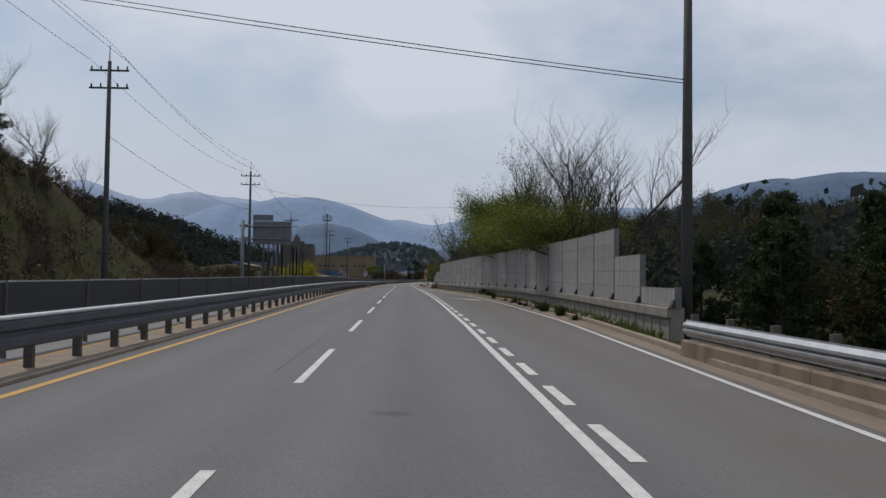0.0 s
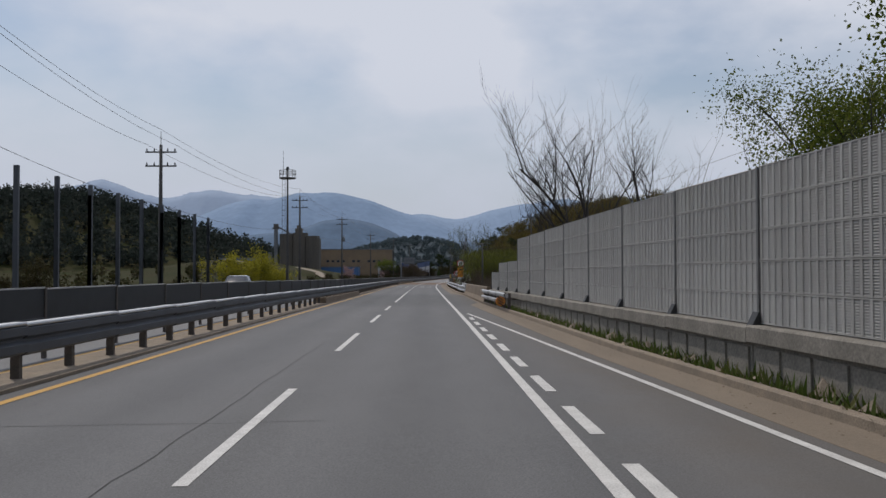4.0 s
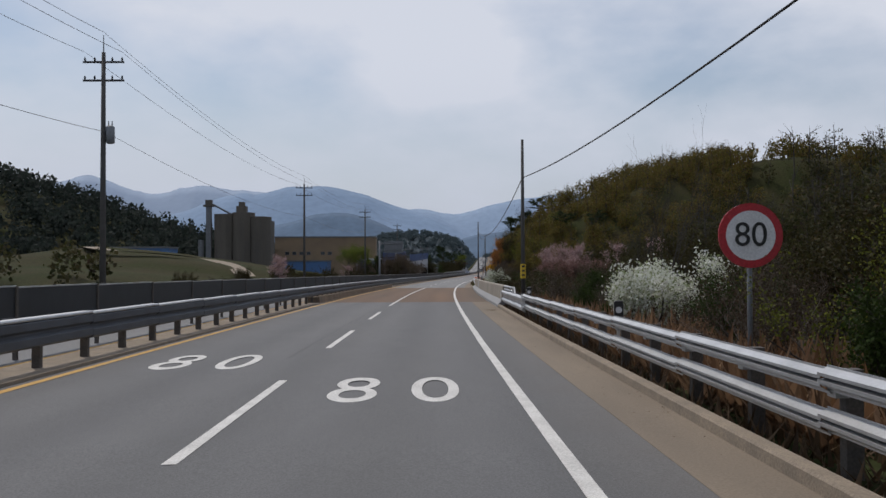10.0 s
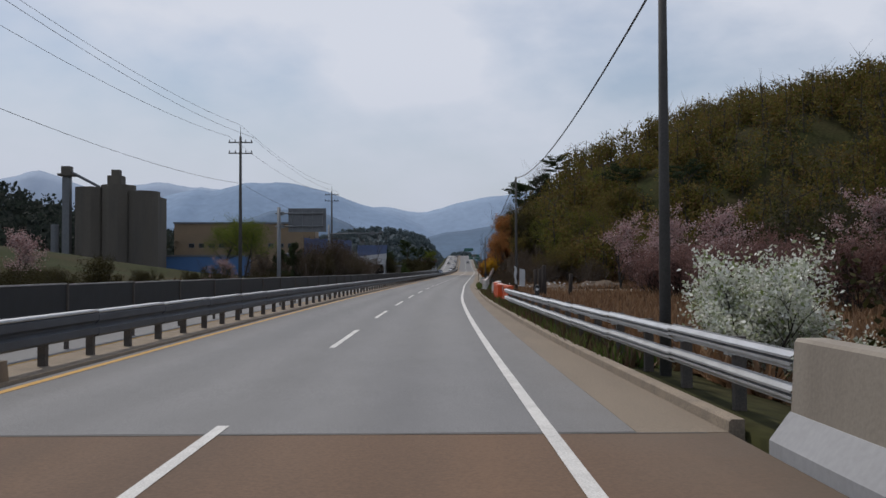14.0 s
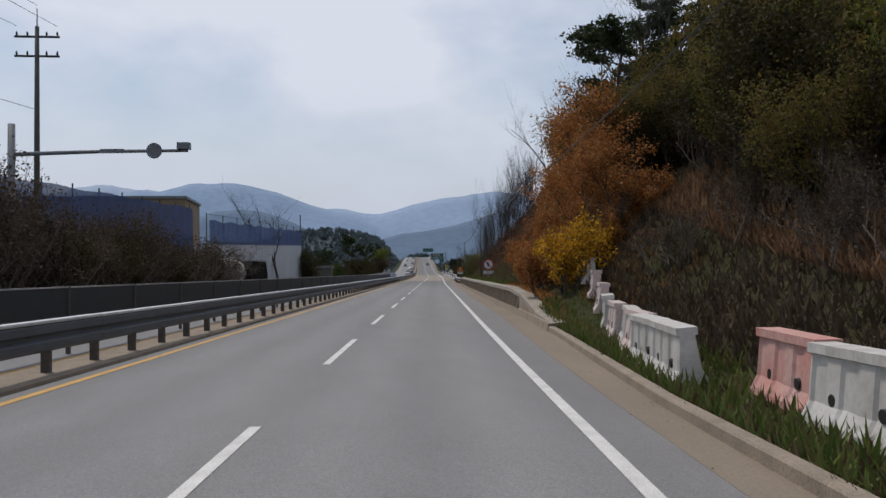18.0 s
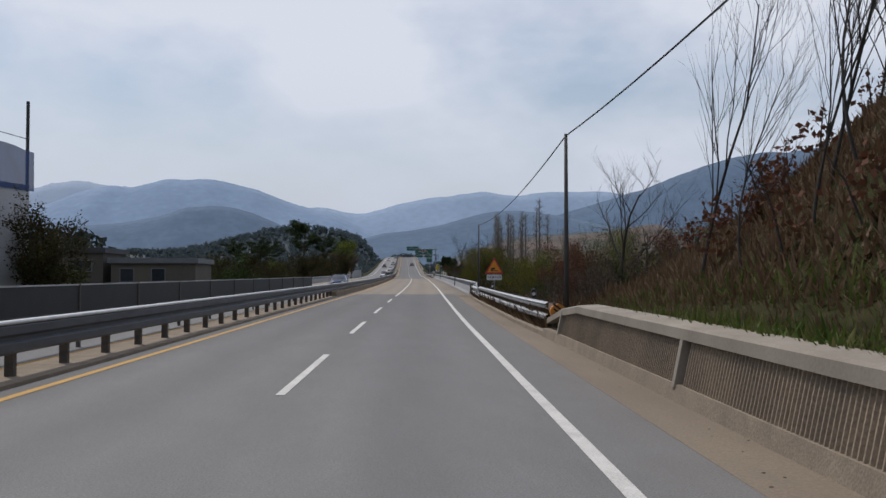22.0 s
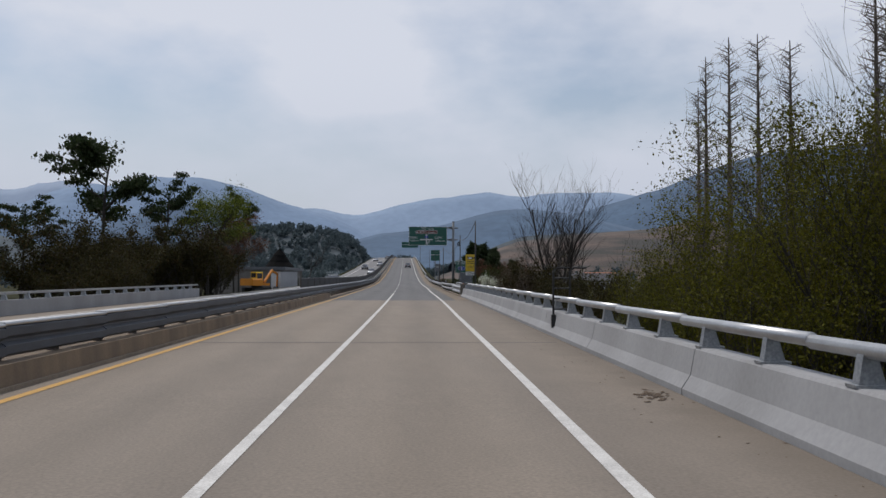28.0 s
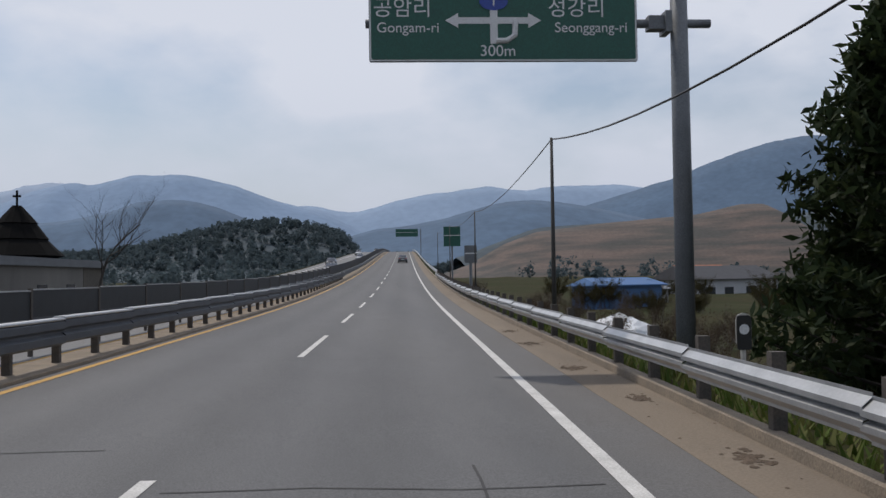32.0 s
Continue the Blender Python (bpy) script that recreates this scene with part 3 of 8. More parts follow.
# ---- far mountains ----
def mountain(name, y, depth, ridge, mat, label, seed):
    """A ridge along x at y through (x, height) tops, with noisy flanks and wooded spurs."""
    sh = Shape()
    nx, ny = 170, 14
    xs, zs = [q[0] for q in ridge], [q[1] for q in ridge]
    for j in range(ny + 1):
        v = j / ny * 2 - 1
        for i in range(nx + 1):
            x = xs[0] + (xs[-1] - xs[0]) * i / nx
            step = (xs[-1] - xs[0]) / nx * 1.5
            top = sum(float(np.interp(x + k * step, xs, zs)) for k in (-1, 0, 1)) / 3
            spur = noise.fractal(Vector((x * 0.007, v * 1.3, seed)), 1.0, 2.0, 4) * 0.07 * min(1.0, abs(v) * 3)
            rough = noise.noise(Vector((x * 0.02, v * 3, seed))) * 0.012 + noise.noise(Vector((x * 0.08, v * 5, seed))) * 0.006
            z = top * max(0.0, 1 - abs(v) ** 1.2) * (1 + rough + spur) - 3
            sh.v.append((x, y + depth * v + 40 * noise.noise(Vector((x * 0.003, seed, 1))), z))
    sh.f = [(j * (nx + 1) + i, j * (nx + 1) + i + 1, (j + 1) * (nx + 1) + i + 1, (j + 1) * (nx + 1) + i) for j in range(ny) for i in range(nx)]
    me = bpy.data.meshes.new(name)
    me.from_pydata(sh.v, [], sh.f)
    me.polygons.foreach_set("use_smooth", [True] * len(me.polygons))
    me.materials.append(mat)
    return tagged(new(name, me), label, "mountain", kind="structure")


# the blue of the ranges is air haze held in their materials
mountain("backdrop_range", 2650, 420, [(-1250, 100), (-900, 130), (-700, 175), (-640, 202), (-555, 224), (-505, 216), (-415, 240), (-300, 240), (-200, 217), (-120, 185), (-60, 168), (10, 146), (120, 90), (250, 20)], HAZE_FAR, "wooded mountain with two rounded tops, painted hazy blue", 1.0)
mountain("backdrop_range", 2950, 380, [(-500, 175), (-108, 190), (-49, 198), (0, 187), (47, 178), (79, 178), (116, 190), (201, 213), (265, 226), (318, 231), (383, 242), (436, 246), (500, 236), (532, 234), (617, 248), (692, 248), (788, 252), (852, 242), (1300, 240), (1800, 240)], HAZE_RANGE, "far mountain range painted in pale blue haze", 2.0)
mountain("backdrop_range", 1800, 260, [(-40, 20), (20, 52), (74, 66), (118, 71), (162, 79), (207, 92), (250, 102), (285, 105), (320, 101), (370, 96), (450, 80), (560, 55)], HAZE_MID, "wooded hill beyond the fields, haze painted in as blue-grey", 4.0)
mountain("backdrop_range", 2400, 420, [(330, 70), (500, 138), (608, 170), (716, 202), (775, 228), (870, 262), (930, 278), (990, 292), (1080, 296), (1200, 315), (1400, 320), (1900, 300)], HAZE_MID, "broad wooded mountain with blue-grey haze in its colour", 5.0)
mountain("backdrop_range", 1900, 220, [(-760, 60), (-560, 84), (-420, 80), (-376, 84), (-333, 88), (-274, 101), (-244, 113), (-200, 117), (-169, 115), (-132, 104), (-90, 86), (-40, 50)], HAZE_MID, "low wooded hill with blue-grey haze in its colour", 6.0)
mountain("cleared_hillside", 1200, 95, [(85, 3), (112, 12), (133, 24), (155, 32), (197, 37), (233, 40), (258, 42), (284, 48), (300, 48), (320, 34), (345, 12)], CLEARED, "brown hillside cleared of trees with terraces", 7.0)
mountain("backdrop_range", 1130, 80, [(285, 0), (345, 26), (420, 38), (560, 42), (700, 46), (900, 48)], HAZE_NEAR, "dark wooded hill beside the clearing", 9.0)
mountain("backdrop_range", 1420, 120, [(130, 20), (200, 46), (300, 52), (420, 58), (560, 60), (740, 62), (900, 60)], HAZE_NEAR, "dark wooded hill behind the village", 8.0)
mountain("backdrop_range", 4150, 420, [(-2600, 380), (-1800, 400), (-1700, 415), (-1610, 445), (-1520, 425), (-1410, 376), (-1280, 350), (-1180, 378), (-1074, 394), (-950, 372), (-800, 360), (-300, 270)], HAZE_PALE, "faint mountains at the horizon painted hazy blue", 3.0)


# ---- poles and wires ----
def utility_pole(s, lat, height, arms=2, thick=1.0, lean=0.0, label="dark concrete utility pole with steel crossarms"):
    g = ground(s, lat)
    top = height - g.z
    pole = thing("utility_pole", label, "utility pole", pose(g.x, g.y, g.z - 0.3, 0, lean, 0), "roadside poles")
    part("shaft", Shape().tube([(0, 0, 0), (0, 0, top * 0.5), (0, 0, top)], [0.17 * thick, 0.14 * thick, 0.10 * thick], 10), POLE, pole, smooth=True)
    if arms:
        part("finial", Shape().tube([(0, 0, top - 0.1), (0, 0, top + 0.9)], [0.035, 0.02], 6), DARK, pole)
    for k in range(arms):
        z = top - 0.5 - 0.95 * k
        part("crossarm", Shape().box((-1.05, -0.05, z - 0.045), (1.05, 0.05, z + 0.045)), DARK, pole)
        for x in (-0.95, -0.45, 0.45, 0.95):
            part("insulator", Shape().tube([(x, 0, z + 0.04), (x, 0, z + 0.12), (x, 0, z + 0.2), (x, 0, z + 0.26)], [0.03, 0.06, 0.045, 0.02], 6), DARK, pole)
    return pole


LEFT_POLES = [(47, -14.7, 13.3), (94.1, -15.4, 13.0), (133, -16.0, 10.6), (188.8, -14.8, 11.9), (239.3, -14.7, 12.4), (303.3, -16.0, 12.0), (356, -16.0, 12.4), (411.4, -17.2, 12.6)]
for s, la, z in LEFT_POLES:
    utility_pole(s, la, z)


# ---- kerbs and right-hand walls ----
for a, b in ((-60, 126), (151, 236), (290, 351), (359, 479), (478.5, 518), (655.5, 1300)):
    tagged(part("kerb", along(lambda s: [(kerb_lat(s), -0.05), (kerb_lat(s) + 0.01, 0.11), (kerb_lat(s) + 0.03, 0.13), (kerb_lat(s) + 0.17, 0.13), (kerb_lat(s) + 0.17, -0.1)], a, b, 3, True), KERB), "sandy weathered concrete kerb", "kerb", kind="structure")
tagged(part("side_road", along(lambda s: [(kerb_lat(s) - 0.01, 0.008), (26, 0.05), (26, -0.5), (kerb_lat(s) - 0.01, -0.3)], 350.9, 359.1, 2, True), GUTTER), "dusty concrete side road joining the highway", "road", kind="structure")


def wall_run(name, profile, s0, s1, piece, mat, label, category, gap=0.02):
    """A roadside wall of cast lengths with open joints."""
    w = thing(name, label, category)
    n = max(1, round((s1 - s0) / piece))
    d = (s1 - s0) / n
    for i in range(n):
        part("wall_piece", along(profile, s0 + d * i + gap / 2, s0 + d * (i + 1) - gap / 2, d / 2, True), mat, w)
    return w


wall_run("low_wall", lambda s: [(7.33, -0.3), (7.35, 0.31), (7.39, 0.34), (7.66, 0.34), (7.68, -0.3)], -46, 17.9, 6, CONCRETE_DIRTY, "low rust-stained concrete wall under a guardrail", "wall")
k0 = lambda s: kerb_lat(s) + 0.02
wall_run("parapet", lambda s: [(k0(s), -0.6), (k0(s), 0.12), (k0(s) + 0.16, 0.36), (k0(s) + 0.22, 0.98), (k0(s) + 0.25, 1.0), (k0(s) + 0.46, 1.0), (k0(s) + 0.48, -0.6)], 126, 151, 6.2, CONCRETE_DIRTY, "old stained concrete parapet with tan water marks", "parapet")
bridge1 = wall_run("parapet", lambda s: [(k0(s) + 0.2, 0.36), (k0(s) + 0.24, 1.0), (k0(s) + 0.27, 1.03), (k0(s) + 0.5, 1.03), (k0(s) + 0.52, 0.36)], 236, 289, 6.6, CONCRETE, "beige concrete bridge parapet with vertical stains", "parapet")
for i in range(8):
    a = 236 + 6.625 * i
    part("footing", along(lambda s: [(k0(s), -0.5), (k0(s), 0.12), (k0(s) + 0.19, 0.37), (k0(s) + 0.53, 0.37), (k0(s) + 0.53, -0.5)], a + 0.01, a + 6.615, 3, True), CONCRETE_GREY, bridge1, "pale grey sloped footing")
part("patch", along(lambda s: [(k0(s) + 0.195, 0.42), (k0(s) + 0.232, 0.95), (k0(s) + 0.25, 0.95), (k0(s) + 0.25, 0.42)], 267.2, 269.7, 2, True), CONCRETE_GREY, bridge1, "pale grey repainted patch")
bridge2 = wall_run("parapet", lambda s: [(k0(s), -0.9), (k0(s), 0.08), (k0(s) + 0.12, 0.26), (k0(s) + 0.19, 0.61), (k0(s) + 0.22, 0.64), (k0(s) + 0.5, 0.64), (k0(s) + 0.52, -0.9)], 518, 655.5, 6.5, CONCRETE_GREY, "grey concrete bridge parapet with a steel tube rail", "parapet", 0.03)
arm_mesh = Shape().prism([(-0.12, 0), (0.14, 0), (0.05, 0.3), (-0.07, 0.3)], -0.06, 0.06).add([(-0.16, -0.1, 0.0), (0.18, -0.1, 0.0), (0.18, 0.1, 0.0), (-0.16, 0.1, 0.0), (-0.16, -0.1, 0.025), (0.18, -0.1, 0.025), (0.18, 0.1, 0.025), (-0.16, 0.1, 0.025)], [(0, 1, 2, 3), (4, 5, 6, 7), (0, 1, 5, 4), (1, 2, 6, 5), (2, 3, 7, 6), (3, 0, 4, 7)]).mesh("rail_post", STEEL)
tube_mesh = Shape().tube([(0, 0, 0), (0, 4.12, 0)], 0.075, 10).mesh("tube_rail", STEEL_PALE, True)
for i in range(67):
    s = 519 + 2.05 * i
    part("rail_post", arm_mesh, None, bridge2, m=stand(s, k0(s) + 0.36, 0.64))
for i in range(34):
    s = 518 + 4.1 * i
    if s < 653:
        part("tube_rail", tube_mesh, None, bridge2, "smooth pale steel tube", m=stand(s, k0(s) + 0.35, 0.98))
part("end_block", Shape().box((-0.28, -0.8, -0.6), (0.3, 0.0, 0.92)), CONCRETE_OLD, bridge2, "square weathered concrete end block", m=stand(518, kerb_lat(518) + 0.33))
part("end_block", Shape().box((-0.3, 0, -0.6), (0.3, 0.8, 0.96)), CONCRETE_OLD, bridge2, "square weathered concrete end block", m=stand(655.5, kerb_lat(655) + 0.33))
part("drain_plate", Shape().box((-0.012, -0.22, 0.0), (0.012, 0.22, 0.24)), DARK, bridge2, "dark square plate", m=stand(653.4, k0(653.4) + 0.15, 0.3) @ pose(0, 0, 0, 0, 11, 0))
far_side = thing("parapet", "grey concrete parapet with a rail beside the oncoming lanes", "parapet")
part("wall_piece", along(lambda s: [(-14.0, -0.8), (-14.0, 0.6), (-14.35, 0.6), (-14.4, -0.8)], 518, 655, 5, True), CONCRETE_GREY, far_side)
part("tube_rail", along(lambda s: [(-14.1, 0.82), (-14.1, 0.92), (-14.2, 0.92), (-14.2, 0.82)], 518, 655, 5, True), STEEL_PALE, far_side)
for i in range(68):
    part("rail_post", arm_mesh, None, far_side, m=stand(519 + 2 * i, -14.15, 0.58))
part("wall_piece", along(lambda s: [(-14.0, -0.8), (-14.0, 0.8), (-14.35, 0.8), (-14.4, -0.8)], 236, 291, 5, True), CONCRETE_GREY, thing("parapet", "grey concrete parapet of the oncoming lanes", "parapet"))

# retaining wall with ribbed panels under the cut slope
RIB = material("ribbed_concrete", (0.30, 0.235, 0.165), 0.9, (0.185, 0.148, 0.108), 0.9, 30, 0.5, 0.25)
kw = lambda s: kerb_lat(s) - 0.02
ret = thing("retaining_wall", "low weathered concrete retaining wall with ribbed panels", "wall")
part("base", along(lambda s: [(kw(s) - 0.04, -0.1), (kw(s) + 0.03, 0.21), (kw(s) + 0.5, 0.21), (kw(s) + 0.5, -0.1)], 393, 479, 4, True), KERB, ret, "sandy footing")
top_h = table([(393, 0.22), (397, 0.34), (403, 0.82), (407, 0.95), (476, 0.95), (479, 0.5)])
part("cap", along(lambda s: [(kw(s) + 0.12, max(0.1, top_h(s) - 0.17)), (kw(s) + 0.13, top_h(s) - 0.03), (kw(s) + 0.18, top_h(s)), (kw(s) + 0.6, top_h(s) + 0.02), (kw(s) + 0.6, max(0.1, top_h(s) - 0.17))], 393, 479, 2, True), CONCRETE, ret, "rounded concrete cap")
n_panels = 9
for i in range(n_panels + 1):
    s = 393.6 + 9.25 * i
    if i:
        part("pilaster", Shape().add([(0.0, -0.06, 0.17), (0.4, -0.06, 0.17), (0.5, -0.06, 0.8), (0.13, -0.06, 0.8), (0.0, 0.06, 0.17), (0.4, 0.06, 0.17), (0.5, 0.06, 0.8), (0.13, 0.06, 0.8)], [(0, 1, 2, 3), (4, 5, 6, 7), (0, 1, 5, 4), (1, 2, 6, 5), (2, 3, 7, 6), (3, 0, 4, 7)]), CONCRETE, ret, m=stand(s, kw(s)))
    if i < n_panels:
        rib = Shape()
        outl = []
        for q in range(100):
            outl += [(0.12, 0.12 + 0.09 * q), (0.125, 0.15 + 0.09 * q), (0.155, 0.165 + 0.09 * q), (0.15, 0.19 + 0.09 * q)]
        m = len(outl)
        rib.add([(x - 0.06, y, 0.2) for x, y in outl] + [(x + 0.07, y, 0.79) for x, y in outl], [(j, j + 1, m + j + 1, m + j) for j in range(m - 1)])
        if i == 0:
            rib_mesh = rib.mesh("ribbed_panel", RIB)
            part("ribbed_panel", along(lambda s: [(kw(s) + 0.12, 0.17), (kw(s) + 0.12, max(0.18, top_h(s) - 0.16)), (kw(s) + 0.3, max(0.18, top_h(s) - 0.16)), (kw(s) + 0.3, 0.17)], 393, 402.8, 0.8, True), RIB, ret)
            continue
        part("ribbed_panel", rib_mesh, None, ret, m=stand(s, kw(s)))

# ---- noise barrier ----
PANEL = material("barrier_panel", (0.41, 0.405, 0.385), 0.7, (0.27, 0.262, 0.245), 1.6, 90, 0.4, 0.1, random_tint=0.07, stretch=(1, 1, 0.15))
bar_lat = table([(22.6, 8.7), (40, 9.2), (55, 9.0), (75, 7.9), (96, 6.8), (126.5, 5.95)])
barrier = thing("noise_barrier", "tall grey ribbed metal noise barrier on a concrete footing", "noise barrier")
BAY = 3.85
pan = Shape().box((0.022, 0.02, 0.0), (0.1, BAY - 0.05, 0.49))
pan.box((-0.002, 0.02, 0.0), (0.022, BAY - 0.05, 0.016)).box((-0.002, 0.02, 0.476), (0.022, BAY - 0.05, 0.492))
for q in range(18):
    y = 0.02 + 0.217 * q
    pan.box((0.0, y, 0.016), (0.022, min(y + 0.06, BAY - 0.05), 0.476))
    if q < 17:
        # sloping louvre blades between the uprights
        for r in range(12):
            z = 0.022 + 0.0375 * r
            pan.add([(0.004, y + 0.06, z), (0.004, y + 0.217, z), (0.0215, y + 0.217, z + 0.028), (0.0215, y + 0.06, z + 0.028)], [(0, 1, 2, 3)])
pan_mesh = pan.mesh("panel", PANEL)
hpost = lambda h: Shape().prism([(-0.015, 0.0), (0.16, 0.0), (0.16, h), (-0.015, h)], -0.035, 0.03).mesh("steel_post", GALV_DULL)
GALV_DULL = material("dull_post_steel", (0.17, 0.172, 0.17), 0.6, (0.11, 0.11, 0.108), 3, 40, 0.5, 0.05, metal=0.2)
posts = {5: hpost(2.52), 3: hpost(1.52), 2: hpost(1.02), 1: hpost(0.55)}
bracket_foot = Shape().prism([(-0.16, 0.0), (-0.02, 0.0), (-0.02, 0.22), (-0.05, 0.22)], -0.11, 0.10).mesh("base_bracket", DARK)
FOOT = material("weathered_footing", (0.27, 0.25, 0.215), 0.9, (0.13, 0.118, 0.10), 1.1, 25, 0.5, 0.25, stretch=(1.4, 1.4, 0.22))
foot = Shape().prism([(-0.1, -0.9), (-0.1, 0.58), (0.25, 0.58), (0.25, -0.9)], 0.012, BAY - 0.012)
foot.prism([(-0.22, 0.58), (-0.22, 0.81), (-0.19, 0.84), (0.25, 0.84), (0.25, 0.58)], 0.006, BAY - 0.006)
slab_mesh = Shape().box((-0.135, 0.0, -0.3), (-0.1005, 0.8, 0.5)).mesh("face_slab", FOOT)
foot_mesh = foot.mesh("footing", FOOT)
nb = 27
for i in range(nb + 1):
    s = 22.6 + BAY * i
    rows_n = {0: 1, 1: 3, nb - 3: 3, nb - 2: 3, nb - 1: 2}.get(i, 5)
    rp = {0: 1, 1: 3, 2: 5, nb - 2: 3, nb - 1: 3, nb: 2}.get(i, 5)
    p, q = on_road(s, bar_lat(s)), on_road(s + BAY, bar_lat(s + BAY))
    yaw = -math.degrees(math.atan2(q.x - p.x, q.y - p.y))
    part("steel_post", posts[rp], None, barrier, m=pose(p.x, p.y, p.z + 0.84, 0, 0, yaw))
    part("base_bracket", bracket_foot, None, barrier, "black triangular bracket", m=pose(p.x, p.y, p.z + 0.84, 0, 0, yaw))
    if i == nb:
        break
    for r in range(rows_n):
        part("panel", pan_mesh, None, barrier, m=pose(p.x, p.y, p.z + 0.86 + 0.5 * r, 0, 0, yaw))
    part("footing", foot_mesh, None, barrier, "stained concrete footing", m=pose(p.x, p.y, p.z, 0, 0, yaw))
    for k in range(4):
        part("face_slab", slab_mesh, None, barrier, m=pose(p.x, p.y, p.z, 0, 0, yaw) @ pose(0, 0.1 + 0.93 * k, 0))


# ---- right-hand guardrails ----
def side_rail(s0, s1, lat, double=True, label="galvanised steel guardrail with two corrugated beams", tall=0.58):
    f = lat if callable(lat) else (lambda s: lat)
    rail = thing("roadside_guardrail", label, "guardrail", group="roadside guardrails")
    n = int((s1 - s0) / 4)
    for i in range(2 * n + 1):
        s = s0 + 2 * i
        part("post", post_mesh, None, rail, m=stand(s, f(s) + 0.18, -0.02))
        if double:
            part("bracket", bracket_mesh, None, rail, "pale steel bracket", m=stand(s, f(s) + 0.08, 0.73))
    for i in range(n):
        s = s0 + 4 * i
        a, b = on_road(s, f(s)), on_road(s + 4, f(s + 4))
        yaw = -math.degrees(math.atan2(b.x - a.x, b.y - a.y))
        flip = pose(a.x, a.y, a.z, 0, 0, yaw) @ Matrix.Diagonal((-1, 1, 1, 1))
        if double:
            part("beam", beam_mesh["pale"], None, rail, m=flip @ pose(0, 0, 0.87 - 0.35 * tall) @ Matrix.Diagonal((1, 1, tall, 1)))
            part("beam", beam_mesh["pale"], None, rail, m=flip @ pose(0, 0, 0.22 if tall > 0.7 else 0.34) @ Matrix.Diagonal((1, 1, tall, 1)))
        else:
            part("beam", beam_mesh["pale"], None, rail, m=flip @ pose(0, 0, 0.41))
    return rail


def wide_rail(s0, s1, f, parapet_first=False):
    """A single deep beam that runs up to a bridge parapet, with a short upper rail."""
    rail = thing("roadside_guardrail", "galvanised steel guardrail with one deep beam at the bridge", "guardrail", group="roadside guardrails")
    n = max(1, round((s1 - s0) / 4))
    d = (s1 - s0) / n
    for i in range(2 * n + 1):
        s = s0 + d * i / 2
        part("post", post_mesh, None, rail, m=stand(s, f(s) + 0.18, -0.02))
    for i in range(n):
        s = s0 + d * i
        a, b = on_road(s, f(s)), on_road(s + d, f(s + d))
        yaw = -math.degrees(math.atan2(b.x - a.x, b.y - a.y))
        flip = pose(a.x, a.y, a.z, 0, 0, yaw) @ Matrix.Diagonal((-1, d / 4, 1, 1))
        part("beam", deep_mesh, None, rail, m=flip @ pose(0, 0, 0.26))
    near, off = (s0 + 0.1, s1 - 0.1) if parapet_first else (s1 - 0.1, s0 + 0.1)
    for s, z, h in ((near, 0.24, 0.56), (off, 0.32, 0.24), (off, 0.65, 0.24)):
        part("end_shoe", Shape().box((-0.112, -0.16, 0.0), (-0.094, 0.16, h)), STEEL_PALE, rail, m=stand(s, f(s), z))
    # the short double upper rail runs out from the parapet to a slanted steel plate
    wall, tip = (s0, s0 + 5.2) if parapet_first else (s1, s1 - 5.2)
    for z in (0.86, 1.0):
        part("upper_rail", Shape().tube([on_road(wall, f(wall) + 0.08, z), on_road((wall + tip) / 2, f(wall) + 0.08, z), on_road(tip, f(tip) + 0.08, z)], 0.045, 8), STEEL_PALE, rail, smooth=True)
    way = 1 if parapet_first else -1
    part("end_plate", Shape().add([(0.02, 0, 0.8), (0.02, way * 1.1, 0.8), (0.02, way * 0.75, 1.06), (0.02, 0, 1.06), (0.07, 0, 0.8), (0.07, way * 1.1, 0.8), (0.07, way * 0.75, 1.06), (0.07, 0, 1.06)], [(0, 1, 2, 3), (4, 5, 6, 7), (0, 1, 5, 4), (1, 2, 6, 5), (2, 3, 7, 6), (3, 0, 4, 7)]), STEEL_PALE, rail, "slanted steel end plate", m=stand(tip, f(tip)))
    return rail


deep_mesh = Shape().prism([(0, 0), (0.09, 0.06), (0.09, 0.14), (0.015, 0.21), (0.015, 0.33), (0.09, 0.40), (0.09, 0.48), (0, 0.54), (-0.006, 0.54), (-0.006, 0)], -0.02, 4.02).mesh("beam", STEEL_PALE)

STRIPE = material("amber_paint", (0.55, 0.20, 0.02), 0.5, (0.45, 0.17, 0.03), 5, 40, 0.5, 0.05)
BLACK = material("black_paint", (0.012, 0.012, 0.013), 0.5, (0.02, 0.02, 0.02), 5, 40, 0.5, 0.05)


def end_marker(s, lat, h=0.5):
    e = thing("end_marker", "amber and black striped guardrail end marker", "marker", stand(s, lat, h), "end markers")
    part("drum", Shape().tube([(0, -0.05, 0), (0, 0.12, 0), (0, 0.18, 0)], [0.22, 0.22, 0.16], 16), STRIPE, e)
    for k in (-0.12, 0.0, 0.12):
        part("stripe", Shape().box((-0.15, -0.062, -0.025), (0.15, -0.052, 0.025), pose(0, 0, k, 0, 35, 0)), BLACK, e)
    return e


